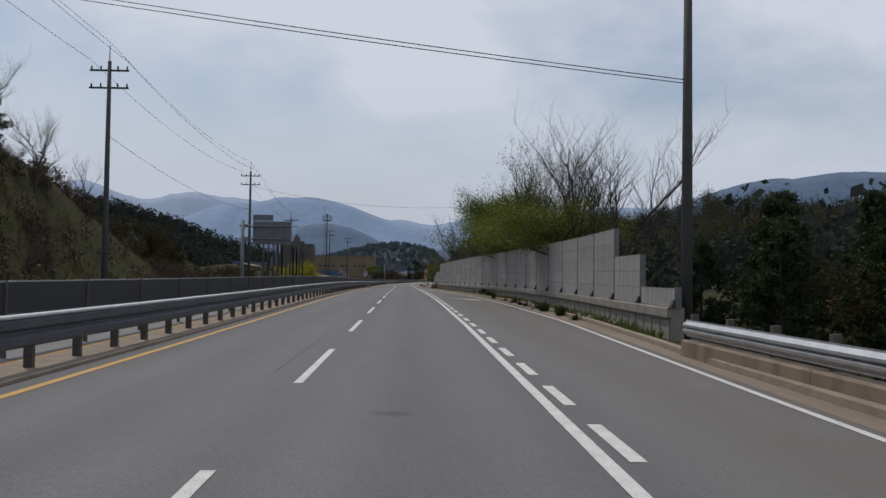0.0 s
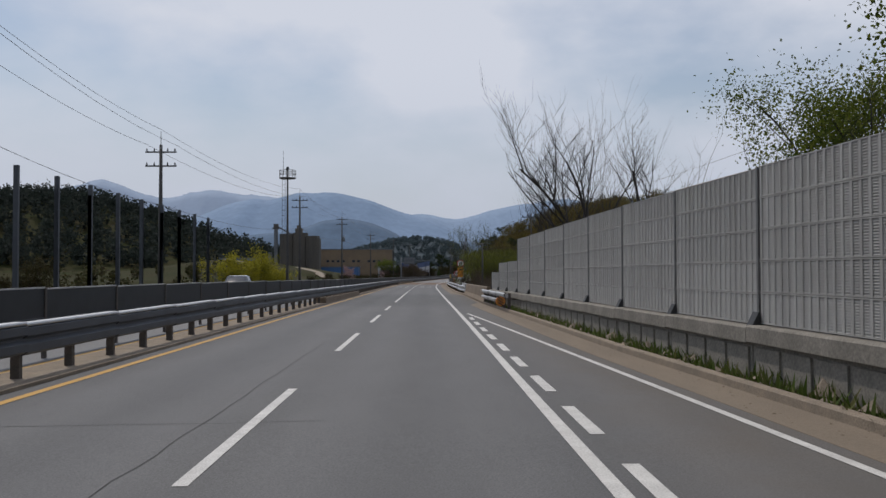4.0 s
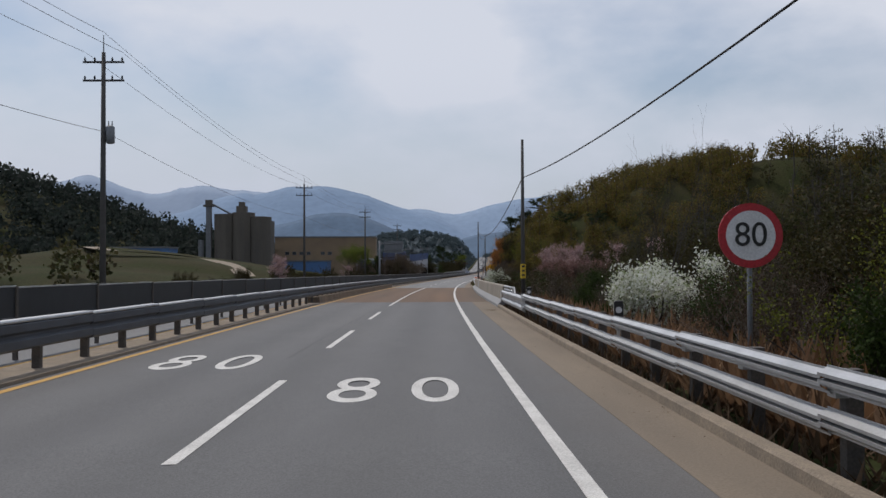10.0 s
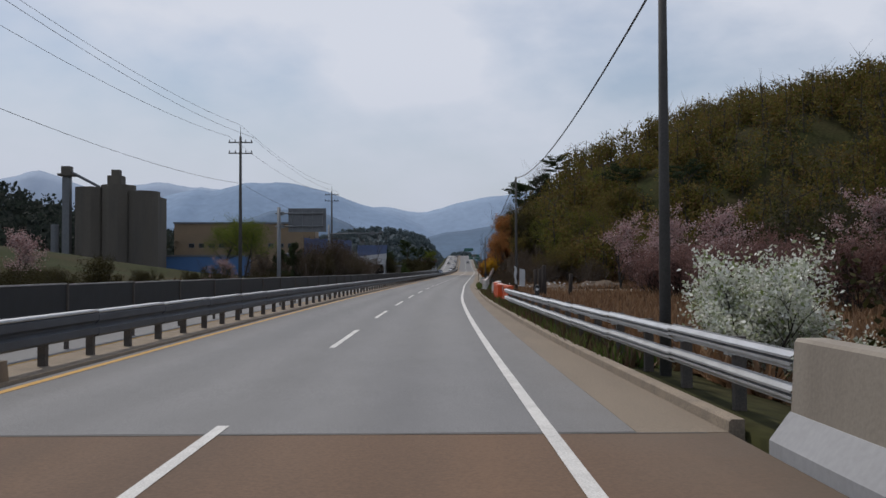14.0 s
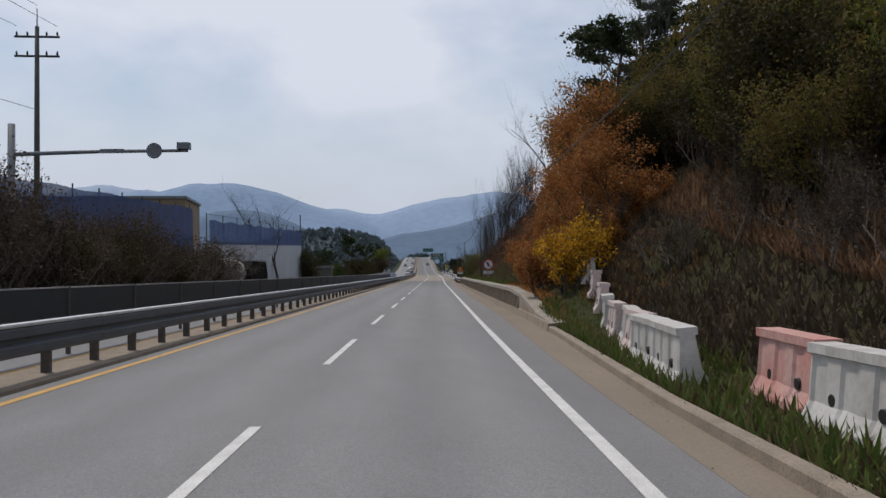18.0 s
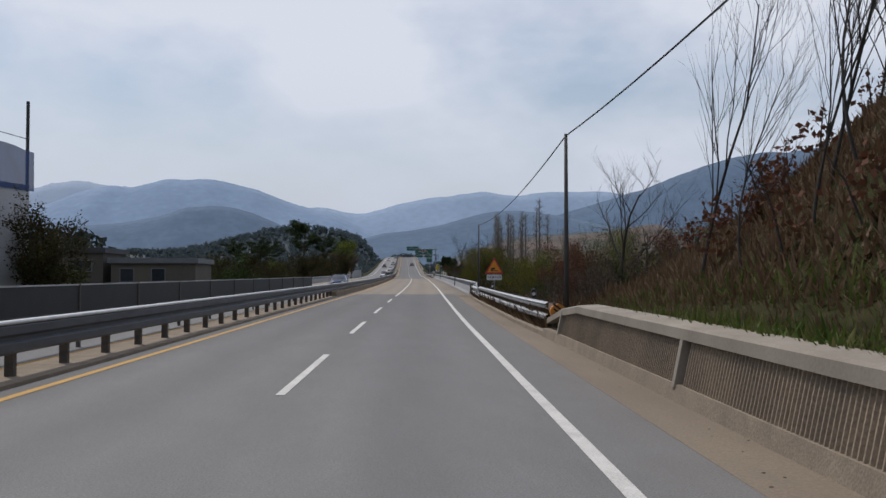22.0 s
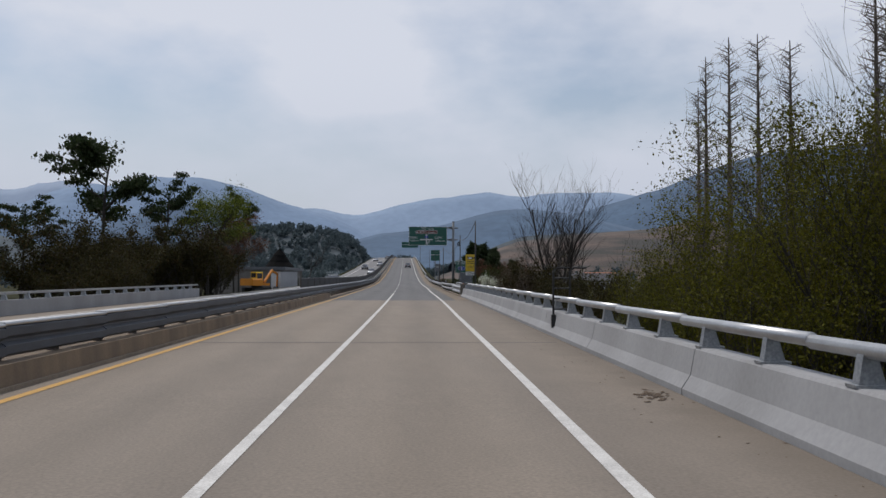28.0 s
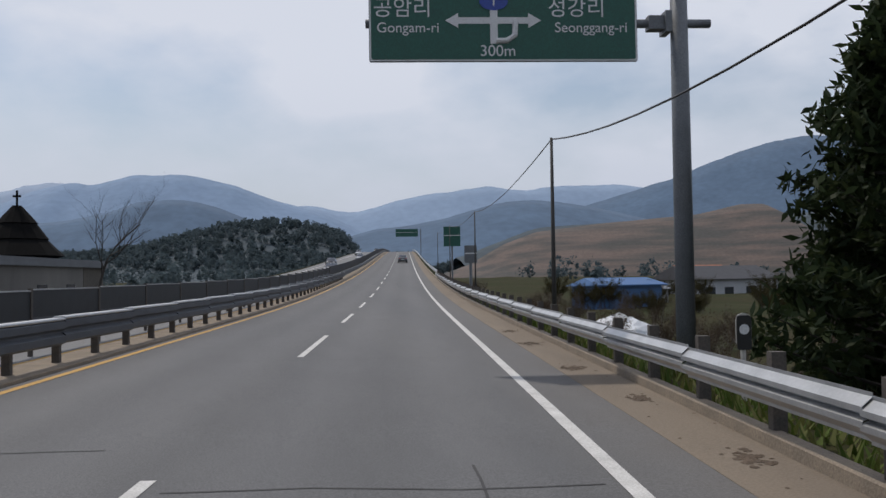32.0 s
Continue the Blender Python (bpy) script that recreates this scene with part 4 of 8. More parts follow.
side_rail(-46, 18, 7.5, False, "steel guardrail standing on a low concrete wall")
side_rail(113.5, 126, lambda s: kerb_lat(s) - 0.05)
end_marker(113.2, 5.3)
side_rail(162, 226, lambda s: kerb_lat(s) + 0.3)
wide_rail(151.5, 162.5, lambda s: kerb_lat(s) + 0.24, True)
wide_rail(225, 236, lambda s: kerb_lat(s) + 0.26)
end_marker(155.2, 6.0, 0.7)
side_rail(289.5, 324.5, lambda s: kerb_lat(s) + 0.5)
side_rail(480, 508, lambda s: kerb_lat(s) + 0.3)
wide_rail(507.5, 517.3, lambda s: kerb_lat(s) + 0.26)
end_marker(479.6, 5.6, 0.6)
side_rail(656.2, 688.2, lambda s: kerb_lat(s) + 0.26 - 0.3 * smooth(666, 674, s), tall=0.56)
wide_rail(656.0, 666.4, lambda s: kerb_lat(s) + 0.1, True)
side_rail(687.6, 780, lambda s: kerb_lat(s) - 0.02, False, "galvanised steel guardrail with one corrugated beam")
end_marker(661.5, 5.75, 0.75)
part("beam", along(lambda s: [(5.7, 0.45), (5.62, 0.6), (5.7, 0.8), (5.74, 0.8), (5.74, 0.45)], 780, 1250, 8, True), STEEL_PALE, thing("roadside_guardrail", "pale guardrail along the distant road", "guardrail"))

# ---- water-filled plastic barriers ----
ORANGE = material("orange_plastic", (0.62, 0.105, 0.025), 0.5, (0.50, 0.09, 0.03), 3, 40, 0.5, 0.05)
WHITE_PLASTIC = material("white_plastic", (0.58, 0.57, 0.54), 0.5, (0.38, 0.355, 0.32), 2.2, 12, 0.5, 0.03, grain=0.08)
FADED = material("faded_pink_plastic", (0.50, 0.37, 0.345), 0.6, (0.50, 0.45, 0.42), 2, 12, 0.4, 0.03, grain=0.1)
FADED_RED = material("faded_red_plastic", (0.48, 0.20, 0.165), 0.6, (0.50, 0.32, 0.28), 2, 12, 0.4, 0.03, grain=0.1)
block = Shape()
sect = [(-0.26, 0.0), (-0.26, 0.12), (-0.17, 0.30), (-0.12, 0.82), (-0.15, 0.84), (-0.15, 0.95), (0.15, 0.95), (0.15, 0.84), (0.12, 0.82), (0.17, 0.30), (0.26, 0.12), (0.26, 0.0)]
cuts = [0.03, 0.1, 0.14, 0.38, 0.42, 0.68, 0.72, 0.98, 1.02, 1.28, 1.32, 1.58, 1.62, 1.86, 1.9, 1.97]
inset = [0.02, 0.0, 0.0, 0.0, 0.03, 0.03, 0.0, 0.0, 0.03, 0.03, 0.0, 0.0, 0.03, 0.03, 0.0, 0.02]
v = []
for y, d in zip(cuts, inset):
    v += [(x - math.copysign(d if 0.1 < z < 0.83 else d * 0.2, x), y, z) for x, z in sect]
k = len(sect)
block.add(v, [(i * k + j, i * k + (j + 1) % k, (i + 1) * k + (j + 1) % k, (i + 1) * k + j) for i in range(len(cuts) - 1) for j in range(k)] + [tuple(range(k))[::-1], tuple(range((len(cuts) - 1) * k, len(cuts) * k))])
holes = Shape().tube([(-0.17, 0, 0.33), (0.17, 0, 0.33)], 0.065, 12)
shells = {c: block.mesh("shell", mt) for c, mt in (("o", ORANGE), ("w", WHITE_PLASTIC), ("p", FADED), ("r", FADED_RED))}
hole_mesh = holes.mesh("drain_hole", BLACK)
rnd = random.Random(5)


def plastic_barrier(s, lat, colour, spin=0.0, tilt=0.0, short=1.0, low=1.0):
    g = on_road(s, lat)
    g.z = ground(s, lat).z
    tone = {"o": "orange", "w": "dirty white", "p": "faded pink and white", "r": "faded red"}[colour]
    b = thing("plastic_barrier", tone + " plastic traffic barrier standing in roadside grass", "barrier", pose(g.x, g.y, g.z - 0.02, 0, tilt, spin - math.degrees(turn(s))), "plastic barriers")
    part("shell", shells[colour], None, b, m=Matrix.Diagonal((1, short, low, 1)))
    for y in (0.55, 1.45):
        part("drain_hole", hole_mesh, None, b, m=pose(0, y * short, 0))
    return b


for i, c in enumerate("oooowowwooowowwwww"):
    plastic_barrier(325.0 + 1.34 * i, 5.75 + (0.1 * (i - 12) if i > 12 else 0) - (0.3 if i == 3 else 0), c, rnd.uniform(-3, 3) + (9 if i == 3 else 0) - (4 if i > 12 else 0), rnd.uniform(-3, 3), 0.66)
for i in range(10):
    q = 360.8 + 1.98 * i
    plastic_barrier(q, 5.45 + 0.032 * (q - 362), "wrpwpwwpwr"[i], rnd.uniform(-5, 5) - 2, rnd.uniform(-5, 4), 1.0, 0.9)
for i in range(9):
    q = 381.4 + 1.98 * i
    plastic_barrier(q, 5.4 + 0.1 * (q - 381.4), "wwpwpwppw"[i], rnd.uniform(-4, 4) - 6, rnd.uniform(-5, 4), 1.0, 0.9)


# ---- signs ----
SIGN_RED = material("sign_red", (0.42, 0.02, 0.03), 0.45, (0.36, 0.03, 0.04), 3, 40, 0.5, 0)
SIGN_WHITE = material("sign_white", (0.66, 0.67, 0.68), 0.45, (0.58, 0.58, 0.58), 3, 40, 0.5, 0)
SIGN_GREEN = material("sign_green", (0.006, 0.075, 0.055), 0.45, (0.008, 0.085, 0.06), 3, 40, 0.5, 0)
SIGN_BLUE = material("sign_blue", (0.02, 0.05, 0.30), 0.45, (0.025, 0.06, 0.28), 3, 40, 0.5, 0)
SIGN_AMBER = material("sign_amber", (0.66, 0.24, 0.01), 0.45, (0.58, 0.21, 0.015), 3, 40, 0.5, 0)
SIGN_YELLOW = material("sign_yellow", (0.62, 0.42, 0.02), 0.45, (0.55, 0.37, 0.02), 3, 40, 0.5, 0)
SIGN_BROWN = material("sign_brown", (0.12, 0.02, 0.015), 0.45, (0.10, 0.02, 0.015), 3, 40, 0.5, 0)
SIGN_BACK = material("sign_back", (0.15, 0.16, 0.172), 0.55, (0.115, 0.122, 0.132), 2, 40, 0.5, 0.02, metal=0.3)
GREY_PAINT = material("grey_paint", (0.155, 0.168, 0.182), 0.5, (0.12, 0.13, 0.142), 2, 40, 0.5, 0.03)


def disc(r, y0, y1, z=0.0, x=0.0, n=40):
    return Shape().tube([(x, y0, z), (x, y1, z)], r, n)


def plate(w, h, y0=-0.012, y1=0.012, x=0.0, z=0.0, r=0.04):
    """A panel with rounded corners facing -y."""
    o = []
    for cx, cz, a0 in ((w / 2 - r, h / 2 - r, 0), (-w / 2 + r, h / 2 - r, 90), (-w / 2 + r, -h / 2 + r, 180), (w / 2 - r, -h / 2 + r, 270)):
        o += [(x + cx + r * math.cos(radians(a0 + q)), z + cz + r * math.sin(radians(a0 + q))) for q in (0, 45, 90)]
    return Shape().prism(o, y0, y1)


def words(text, size, mat, parent, x=0.0, z=0.0, y=-0.022, label="", squeeze=1.0):
    """Flat lettering facing -y, centred at x, z."""
    cu = bpy.data.curves.new("lettering", "FONT")
    cu.body, cu.size, cu.align_x, cu.align_y, cu.extrude = text, size, "CENTER", "CENTER", 0.003
    cu.materials.append(mat)
    ob = new("lettering", cu)
    ob.parent = parent
    ob.matrix_basis = pose(x, y, z, 90, 0, 0) @ Matrix.Diagonal((squeeze, 1, 1, 1))
    if label:
        ob["label"] = label
    return ob


def bars(parent, mat, spots, y=-0.02):
    """Plain bars where lettering cannot be read: (x, z, width, height)."""
    for x, z, w, h in spots:
        part("text_bar", Shape().box((x - w / 2, y, z - h / 2), (x + w / 2, y + 0.008, z + h / 2)), mat, parent)


def sign_post(parent, z0, z1, y=0.05, r=0.035, x=0.0):
    return part("pole", Shape().tube([(x, y, z0), (x, y, z1)], r, 10), GREY_PAINT, parent, smooth=True)


def sign_at(name, s, lat, h, label, spin=0.0):
    return thing(name, label, "road sign", stand(s, lat, h, spin), "roadside signs")


def limit_sign(s, lat, h, r, below):
    sg = sign_at("speed_sign", s, lat, h, "round red-rimmed speed limit sign on a pole beside the guardrail")
    part("rim", disc(r, -0.014, 0.014), SIGN_RED, sg, "red rim")
    part("face", disc(r * 0.77, -0.018, -0.013), SIGN_WHITE, sg, "white face")
    words("80", r * 1.05, BLACK, sg, 0, 0, -0.024)
    sign_post(sg, -below, r * 0.9)
    return sg


sg = limit_sign(178.5, 6.15, 3.22, 0.45, 3.4)
part("plate", plate(0.72, 1.14, x=0, z=-1.05), SIGN_AMBER, sg, "amber enforcement plate")
part("camera_symbol", Shape().box((-0.18, -0.022, -0.84), (0.15, -0.013, -0.68)).box((0.16, -0.022, -0.80), (0.27, -0.013, -0.70)).box((-0.22, -0.022, -0.70), (-0.12, -0.013, -0.66)), BLACK, sg)
words("단속중", 0.19, BLACK, sg, 0, -1.08)
words("Photo", 0.14, BLACK, sg, 0, -1.30)
bars(sg, BLACK, [(0, -1.46, 0.5, 0.05)])
part("plate", plate(0.66, 0.2, x=0, z=-1.74), SIGN_WHITE, sg, "white distance plate")
words("1km", 0.2, BLACK, sg, 0, -1.74)
limit_sign(206.9, 6.6, 2.12, 0.44, 2.3)

sg = sign_at("no_entry_on_foot_sign", 438.2, 6.3, 2.2, "round red-rimmed prohibition sign with a slash and a small plate")
part("rim", disc(0.42, -0.014, 0.014), SIGN_RED, sg, "red rim")
part("face", disc(0.33, -0.018, -0.013), SIGN_WHITE, sg, "white face")
part("symbol", Shape().box((-0.06, -0.024, -0.22), (0.04, -0.018, 0.06), pose(0, 0, 0, 0, 8, 0)).box((-0.16, -0.024, 0.0), (0.06, -0.018, 0.07)).box((-0.08, -0.024, 0.09), (0.02, -0.018, 0.19)), BLACK, sg)
part("slash", Shape().box((-0.36, -0.028, -0.035), (0.36, -0.022, 0.035), pose(0, 0, 0, 0, 45, 0)), BLACK, sg)
part("plate", plate(0.8, 0.24, z=-0.62), SIGN_WHITE, sg, "white lettered plate")
words("교행구간", 0.17, BLACK, sg, 0, -0.62)
sign_post(sg, -2.6, 0.4)

sg = sign_at("warning_sign", 504.4, 5.98, 1.72, "amber warning triangle with a red border and a white plate")
part("border", Shape().prism([(-0.52, -0.1), (0.52, -0.1), (0.0, 0.82)], -0.012, 0.012), SIGN_RED, sg, "red border")
part("face", Shape().prism([(-0.40, -0.03), (0.40, -0.03), (0.0, 0.68)], -0.02, -0.011), SIGN_AMBER, sg, "amber face")
part("symbol", Shape().box((-0.14, -0.026, 0.13), (0.08, -0.02, 0.24), pose(0, 0, 0, 0, -12, 0)).box((-0.2, -0.026, 0.05), (0.2, -0.02, 0.09)), BLACK, sg)
part("plate", plate(0.84, 0.3, z=-0.3), SIGN_WHITE, sg, "white plate with black letters")
words("속도줄이시오", 0.15, BLACK, sg, 0, -0.3)
sign_post(sg, -2.2, 0.5)

sg = sign_at("camera_sign", 660.2, 6.3, 2.36, "tall yellow speed camera sign with a white distance plate")
part("plate", plate(0.84, 1.36, z=0.25), SIGN_YELLOW, sg, "yellow plate")
part("border", plate(0.84, 1.36, -0.0145, -0.0125, z=0.25).add([(-0.4, -0.0146, 0.9), (-0.4, -0.0146, -0.4), (-0.39, -0.0146, -0.4)], [(0, 1, 2)]), SIGN_YELLOW, sg)
part("camera_symbol", Shape().box((-0.27, -0.024, 0.53), (0.15, -0.015, 0.75)).box((0.17, -0.024, 0.60), (0.22, -0.015, 0.70)).box((0.23, -0.024, 0.57), (0.33, -0.015, 0.73)).box((-0.31, -0.024, 0.72), (-0.2, -0.015, 0.78)), BLACK, sg)
part("camera_window", Shape().box((-0.2, -0.028, 0.59), (0.07, -0.023, 0.69)), SIGN_WHITE, sg)
bars(sg, BLACK, [(-0.24 + 0.12 * i, 0.38, 0.09, 0.07) for i in range(5)] + [(-0.27 + 0.11 * i, 0.23, 0.085, 0.07) for i in range(6)])
words("단속중", 0.26, BLACK, sg, 0, -0.08)
part("plate", plate(0.84, 0.28, z=-0.60), SIGN_WHITE, sg, "white distance plate")
words("500m", 0.27, BLACK, sg, 0, -0.60)
sign_post(sg, -3.2, 0.9, r=0.045)

sg = sign_at("route_sign", 691.8, 7.6, 2.6, "green national route sign with a blue shield on two poles")
part("panel", plate(1.45, 1.4, z=0.0), SIGN_GREEN, sg)
part("frame_line", plate(1.36, 1.31, -0.016, -0.0115), SIGN_WHITE, sg, "thin white border")
part("face", plate(1.31, 1.26, -0.0195, -0.0155), SIGN_GREEN, sg)
part("divider", Shape().box((-0.62, -0.024, 0.28), (0.62, -0.018, 0.3)), SIGN_WHITE, sg)
words("일반국도", 0.3, SIGN_WHITE, sg, 0, 0.46, -0.026)
part("shield_rim", Shape().add(*(lambda o: ([(x, -0.024, z) for x, z in o] + [(x, -0.018, z) for x, z in o], [tuple(range(24)), tuple(range(24, 48))]))([(0.44 * math.cos(a), -0.15 + 0.27 * math.sin(a)) for a in (2 * math.pi * q / 24 for q in range(24))])), SIGN_WHITE, sg)
part("shield", Shape().add(*(lambda o: ([(x, -0.028, z) for x, z in o], [tuple(range(24))]))([(0.40 * math.cos(a), -0.15 + 0.24 * math.sin(a)) for a in (2 * math.pi * q / 24 for q in range(24))])), SIGN_BLUE, sg, "blue oval shield")
part("numeral", Shape().prism([(-0.05, -0.32), (0.05, -0.32), (0.05, 0.02), (-0.03, 0.02), (-0.11, -0.06), (-0.08, -0.11), (-0.05, -0.08)], 0, 0.004), SIGN_WHITE, sg, "white numeral one", m=Matrix(((1, 0, 0, 0), (0, 1, 0, -0.036), (0, 0, 1, 0), (0, 0, 0, 1))))
for x in (-0.3, 0.3):
    sign_post(sg, -3.4, 0.6, x=x)

# roadside cabinet on a frame
cab = thing("utility_cabinet", "pale grey steel cabinet on a post behind the guardrail", "cabinet", stand(681, 7.35, 1.2))
part("body", Shape().box((-0.62, -0.25, -0.65), (0.62, 0.25, 0.65)), SIGN_BACK, cab)
part("door", Shape().box((-0.42, -0.268, -0.6), (0.58, -0.251, 0.6)), SIGN_BACK, cab, "pale grey door")
part("side_window", Shape().box((-0.58, -0.262, 0.05), (-0.47, -0.251, 0.3)), GREY_PAINT, cab)
part("handle", Shape().box((-0.36, -0.29, -0.06), (-0.32, -0.269, 0.12)), DARK, cab)
part("mast", Shape().tube([(0.7, 0.1, -0.6), (0.7, 0.1, 1.95)], 0.035, 8), GREY_PAINT, cab)
part("lamp", Shape().box((0.72, -0.1, 1.75), (1.02, 0.25, 1.86)), SIGN_WHITE, cab, "small white lamp head")
part("roof", Shape().box((-0.66, -0.3, 0.651), (0.66, 0.3, 0.69)), SIGN_BACK, cab)
part("stand", Shape().box((-0.08, -0.08, -3.2), (0.08, 0.08, -0.651)), GREY_PAINT, cab)

# overhead direction sign
gan = thing("overhead_sign", "large green direction sign on a thick grey cantilever post", "road sign", stand(705.5, 7.4))
part("post", Shape().tube([(0, 0.25, -2.2), (0, 0.25, 4), (0, 0.25, 8.75)], [0.19, 0.175, 0.155], 20), GREY_PAINT, gan, smooth=True)
part("post_cap", Shape().tube([(0, 0.25, 8.75), (0, 0.25, 8.8)], 0.17, 20), GREY_PAINT, gan)
for z in (6.35, 7.95):
    part("arm", Shape().tube([(0.6, 0.25, z), (-0.3, 0.25, z), (-6.0, 0.25, z)], 0.085, 12), GREY_PAINT, gan, smooth=True)
    part("flange", Shape().box((-0.32, 0.03, z - 0.2), (-0.2, 0.47, z + 0.2)).box((-0.62, 0.12, z - 0.13), (-0.32, 0.38, z + 0.13)), GREY_PAINT, gan)
cx, cz = -3.40, 6.83
part("panel", plate(5.06, 2.5, 0.05, 0.11, cx, cz, 0.03), SIGN_BACK, gan)
part("border", plate(5.04, 2.48, 0.044, 0.051, cx, cz, 0.03), SIGN_WHITE, gan, "thin white border")
part("face", plate(4.98, 2.42, 0.036, 0.045, cx, cz, 0.03), SIGN_GREEN, gan, "dark green reflective face")
words("대전", 0.40, SIGN_WHITE, gan, cx - 0.56, cz + 1.0, 0.03)
words("Daejeon", 0.25, SIGN_WHITE, gan, cx + 0.42, cz + 0.94, 0.03)
part("brown_plate", plate(2.86, 0.46, 0.028, 0.036, cx - 0.18, cz + 0.53, 0.03), SIGN_WHITE, gan)
part("brown_plate", plate(2.80, 0.40, 0.022, 0.028, cx - 0.18, cz + 0.53, 0.03), SIGN_BROWN, gan, "brown place plate")
words("동학사", 0.36, SIGN_WHITE, gan, cx - 0.65, cz + 0.53, 0.016)
words("Donghaksa", 0.24, SIGN_WHITE, gan, cx + 0.56, cz + 0.48, 0.016)
part("temple_symbol", Shape().prism([(cx - 1.52, cz + 0.40), (cx - 1.28, cz + 0.40), (cx - 1.36, cz + 0.52), (cx - 1.40, cz + 0.68), (cx - 1.44, cz + 0.52)], 0.014, 0.021), SIGN_WHITE, gan)
words("공암리", 0.40, SIGN_WHITE, gan, cx - 1.90, cz - 0.26, 0.03)
words("Gongam-ri", 0.27, SIGN_WHITE, gan, cx - 1.80, cz - 0.62, 0.03)
words("성강리", 0.40, SIGN_WHITE, gan, cx + 1.38, cz - 0.26, 0.03)
words("Seonggang-ri", 0.27, SIGN_WHITE, gan, cx + 1.65, cz - 0.62, 0.03)
words("300m", 0.30, SIGN_WHITE, gan, cx - 0.12, cz - 1.06, 0.03)
arrow = Shape()
arrow.box((cx - 0.92, 0.024, cz - 0.54), (cx + 0.48, 0.034, cz - 0.42))
arrow.prism([(cx - 1.1, cz - 0.48), (cx - 0.86, cz - 0.34), (cx - 0.86, cz - 0.62)], 0.024, 0.034)
arrow.prism([(cx + 0.70, cz - 0.48), (cx + 0.46, cz - 0.34), (cx + 0.46, cz - 0.62)], 0.024, 0.034)
arrow.prism([(cx - 0.26, cz - 0.92), (cx - 0.12, cz - 0.92), (cx - 0.12, cz + 0.05), (cx - 0.26, cz + 0.05)], 0.023, 0.0335)
arrow.prism([(cx - 0.34, cz + 0.05), (cx - 0.04, cz + 0.05), (cx - 0.19, cz + 0.27)], 0.023, 0.0335)
arrow.tube([(cx - 0.15, 0.029, cz - 0.86), (cx + 0.05, 0.029, cz - 0.86), (cx + 0.2, 0.029, cz - 0.76), (cx + 0.22, 0.029, cz - 0.48)], 0.055, 8)
part("route_arrow", arrow, SIGN_WHITE, gan, "white junction arrow")
part("shield", Shape().add(*(lambda o: ([(x, 0.018, z) for x, z in o], [tuple(range(24))]))([(cx - 0.19 + 0.27 * math.cos(a), cz - 0.12 + 0.17 * math.sin(a)) for a in (2 * math.pi * q / 24 for q in range(24))])), SIGN_BLUE, gan, "blue oval shield")
words("1", 0.28, SIGN_WHITE, gan, cx - 0.19, cz - 0.12, 0.012)


def sign_rear(s, post_lat, x0, x1, z0, z1, extra=False):
    """An oncoming-side cantilever sign seen from behind."""
    sg = thing("overhead_sign", "grey back of a cantilever road sign for oncoming traffic", "road sign", stand(s, post_lat))
    x0, x1 = x0 - post_lat, x1 - post_lat
    part("post", Shape().tube([(0, 0, -2.5), (0, 0, z1 + 0.1)], [0.2, 0.17], 16), GREY_PAINT, sg, smooth=True)
    for z in (z0 + 0.55, z1 - 0.5):
        part("arm", Shape().tube([(-0.35, 0, z), (x1 - 0.3, 0, z)], 0.075, 10), GREY_PAINT, sg, smooth=True)
        part("flange", Shape().box((0.2, -0.16, z - 0.16), (0.5, 0.16, z + 0.16)), GREY_PAINT, sg)
    part("panel", Shape().box((x0, 0.12, z0), (x1, 0.17, z1)), SIGN_BACK, sg)
    for i in range(4):
        x = x0 + (x1 - x0) * (0.1 + 0.265 * i)
        part("stiffener", Shape().box((x - 0.04, 0.06, z0 + 0.3), (x + 0.04, 0.12, z1 - 0.3)), GREY_PAINT, sg)
    if extra:
        part("top_panel", Shape().box((x0, 0.12, z1 + 0.06), (x0 + (x1 - x0) * 0.52, 0.16, z1 + 0.66)), SIGN_BACK, sg)
    return sg


sign_rear(88, -15.0, -14.0, -10.1, 4.6, 6.95, True)
sign_rear(364.5, -14.5, -13.6, -9.9, 5.55, 7.85)

# speed camera mast over the oncoming road
mast = thing("camera_mast", "dark cantilever mast with a speed camera and a round mirror", "camera mast", stand(408.9, -17.2))
part("post", Shape().tube([(0, 0, -1.5), (0, 0, 8.6)], [0.2, 0.16], 14), GREY_PAINT, mast, smooth=True)
part("arm", Shape().tube([(0, 0, 7.2), (4, 0, 7.3), (8.0, 0, 7.3)], [0.1, 0.085, 0.07], 10), GREY_PAINT, mast, smooth=True)
part("camera_box", Shape().box((7.55, -0.2, 7.36), (8.1, 0.2, 7.66)), SIGN_BACK, mast)
part("camera_plate", plate(1.1, 0.2, -0.1, -0.08, 4.6, 7.3), SIGN_BACK, mast)
part("round_plate", disc(0.36, -0.1, -0.08, 7.3, 6.5), SIGN_BACK, mast)

# ---- telecom tower ----
tw = thing("radio_tower", "slender steel monopole with a round platform and a caged ladder", "tower", pose(*ground(175.2, -14.2)))
tz = 14.2
part("shaft", Shape().tube([(0, 0, 0), (0, 0, 5), (0, 0, 10), (0, 0, tz)], [0.17, 0.14, 0.11, 0.09], 14), POLE, tw, smooth=True)
part("platform", Shape().tube([(0, 0, tz - 1.0), (0, 0, tz - 0.95), (0, 0, tz - 0.85), (0, 0, tz - 0.8)], [0.5, 0.95, 0.95, 0.5], 20), POLE, tw)
for z in (tz - 0.4, tz):
    part("handrail", Shape().tube([(0.95 * math.cos(a), 0.95 * math.sin(a), z) for a in (2 * math.pi * q / 20 for q in range(21))], 0.03, 5, False), POLE, tw)
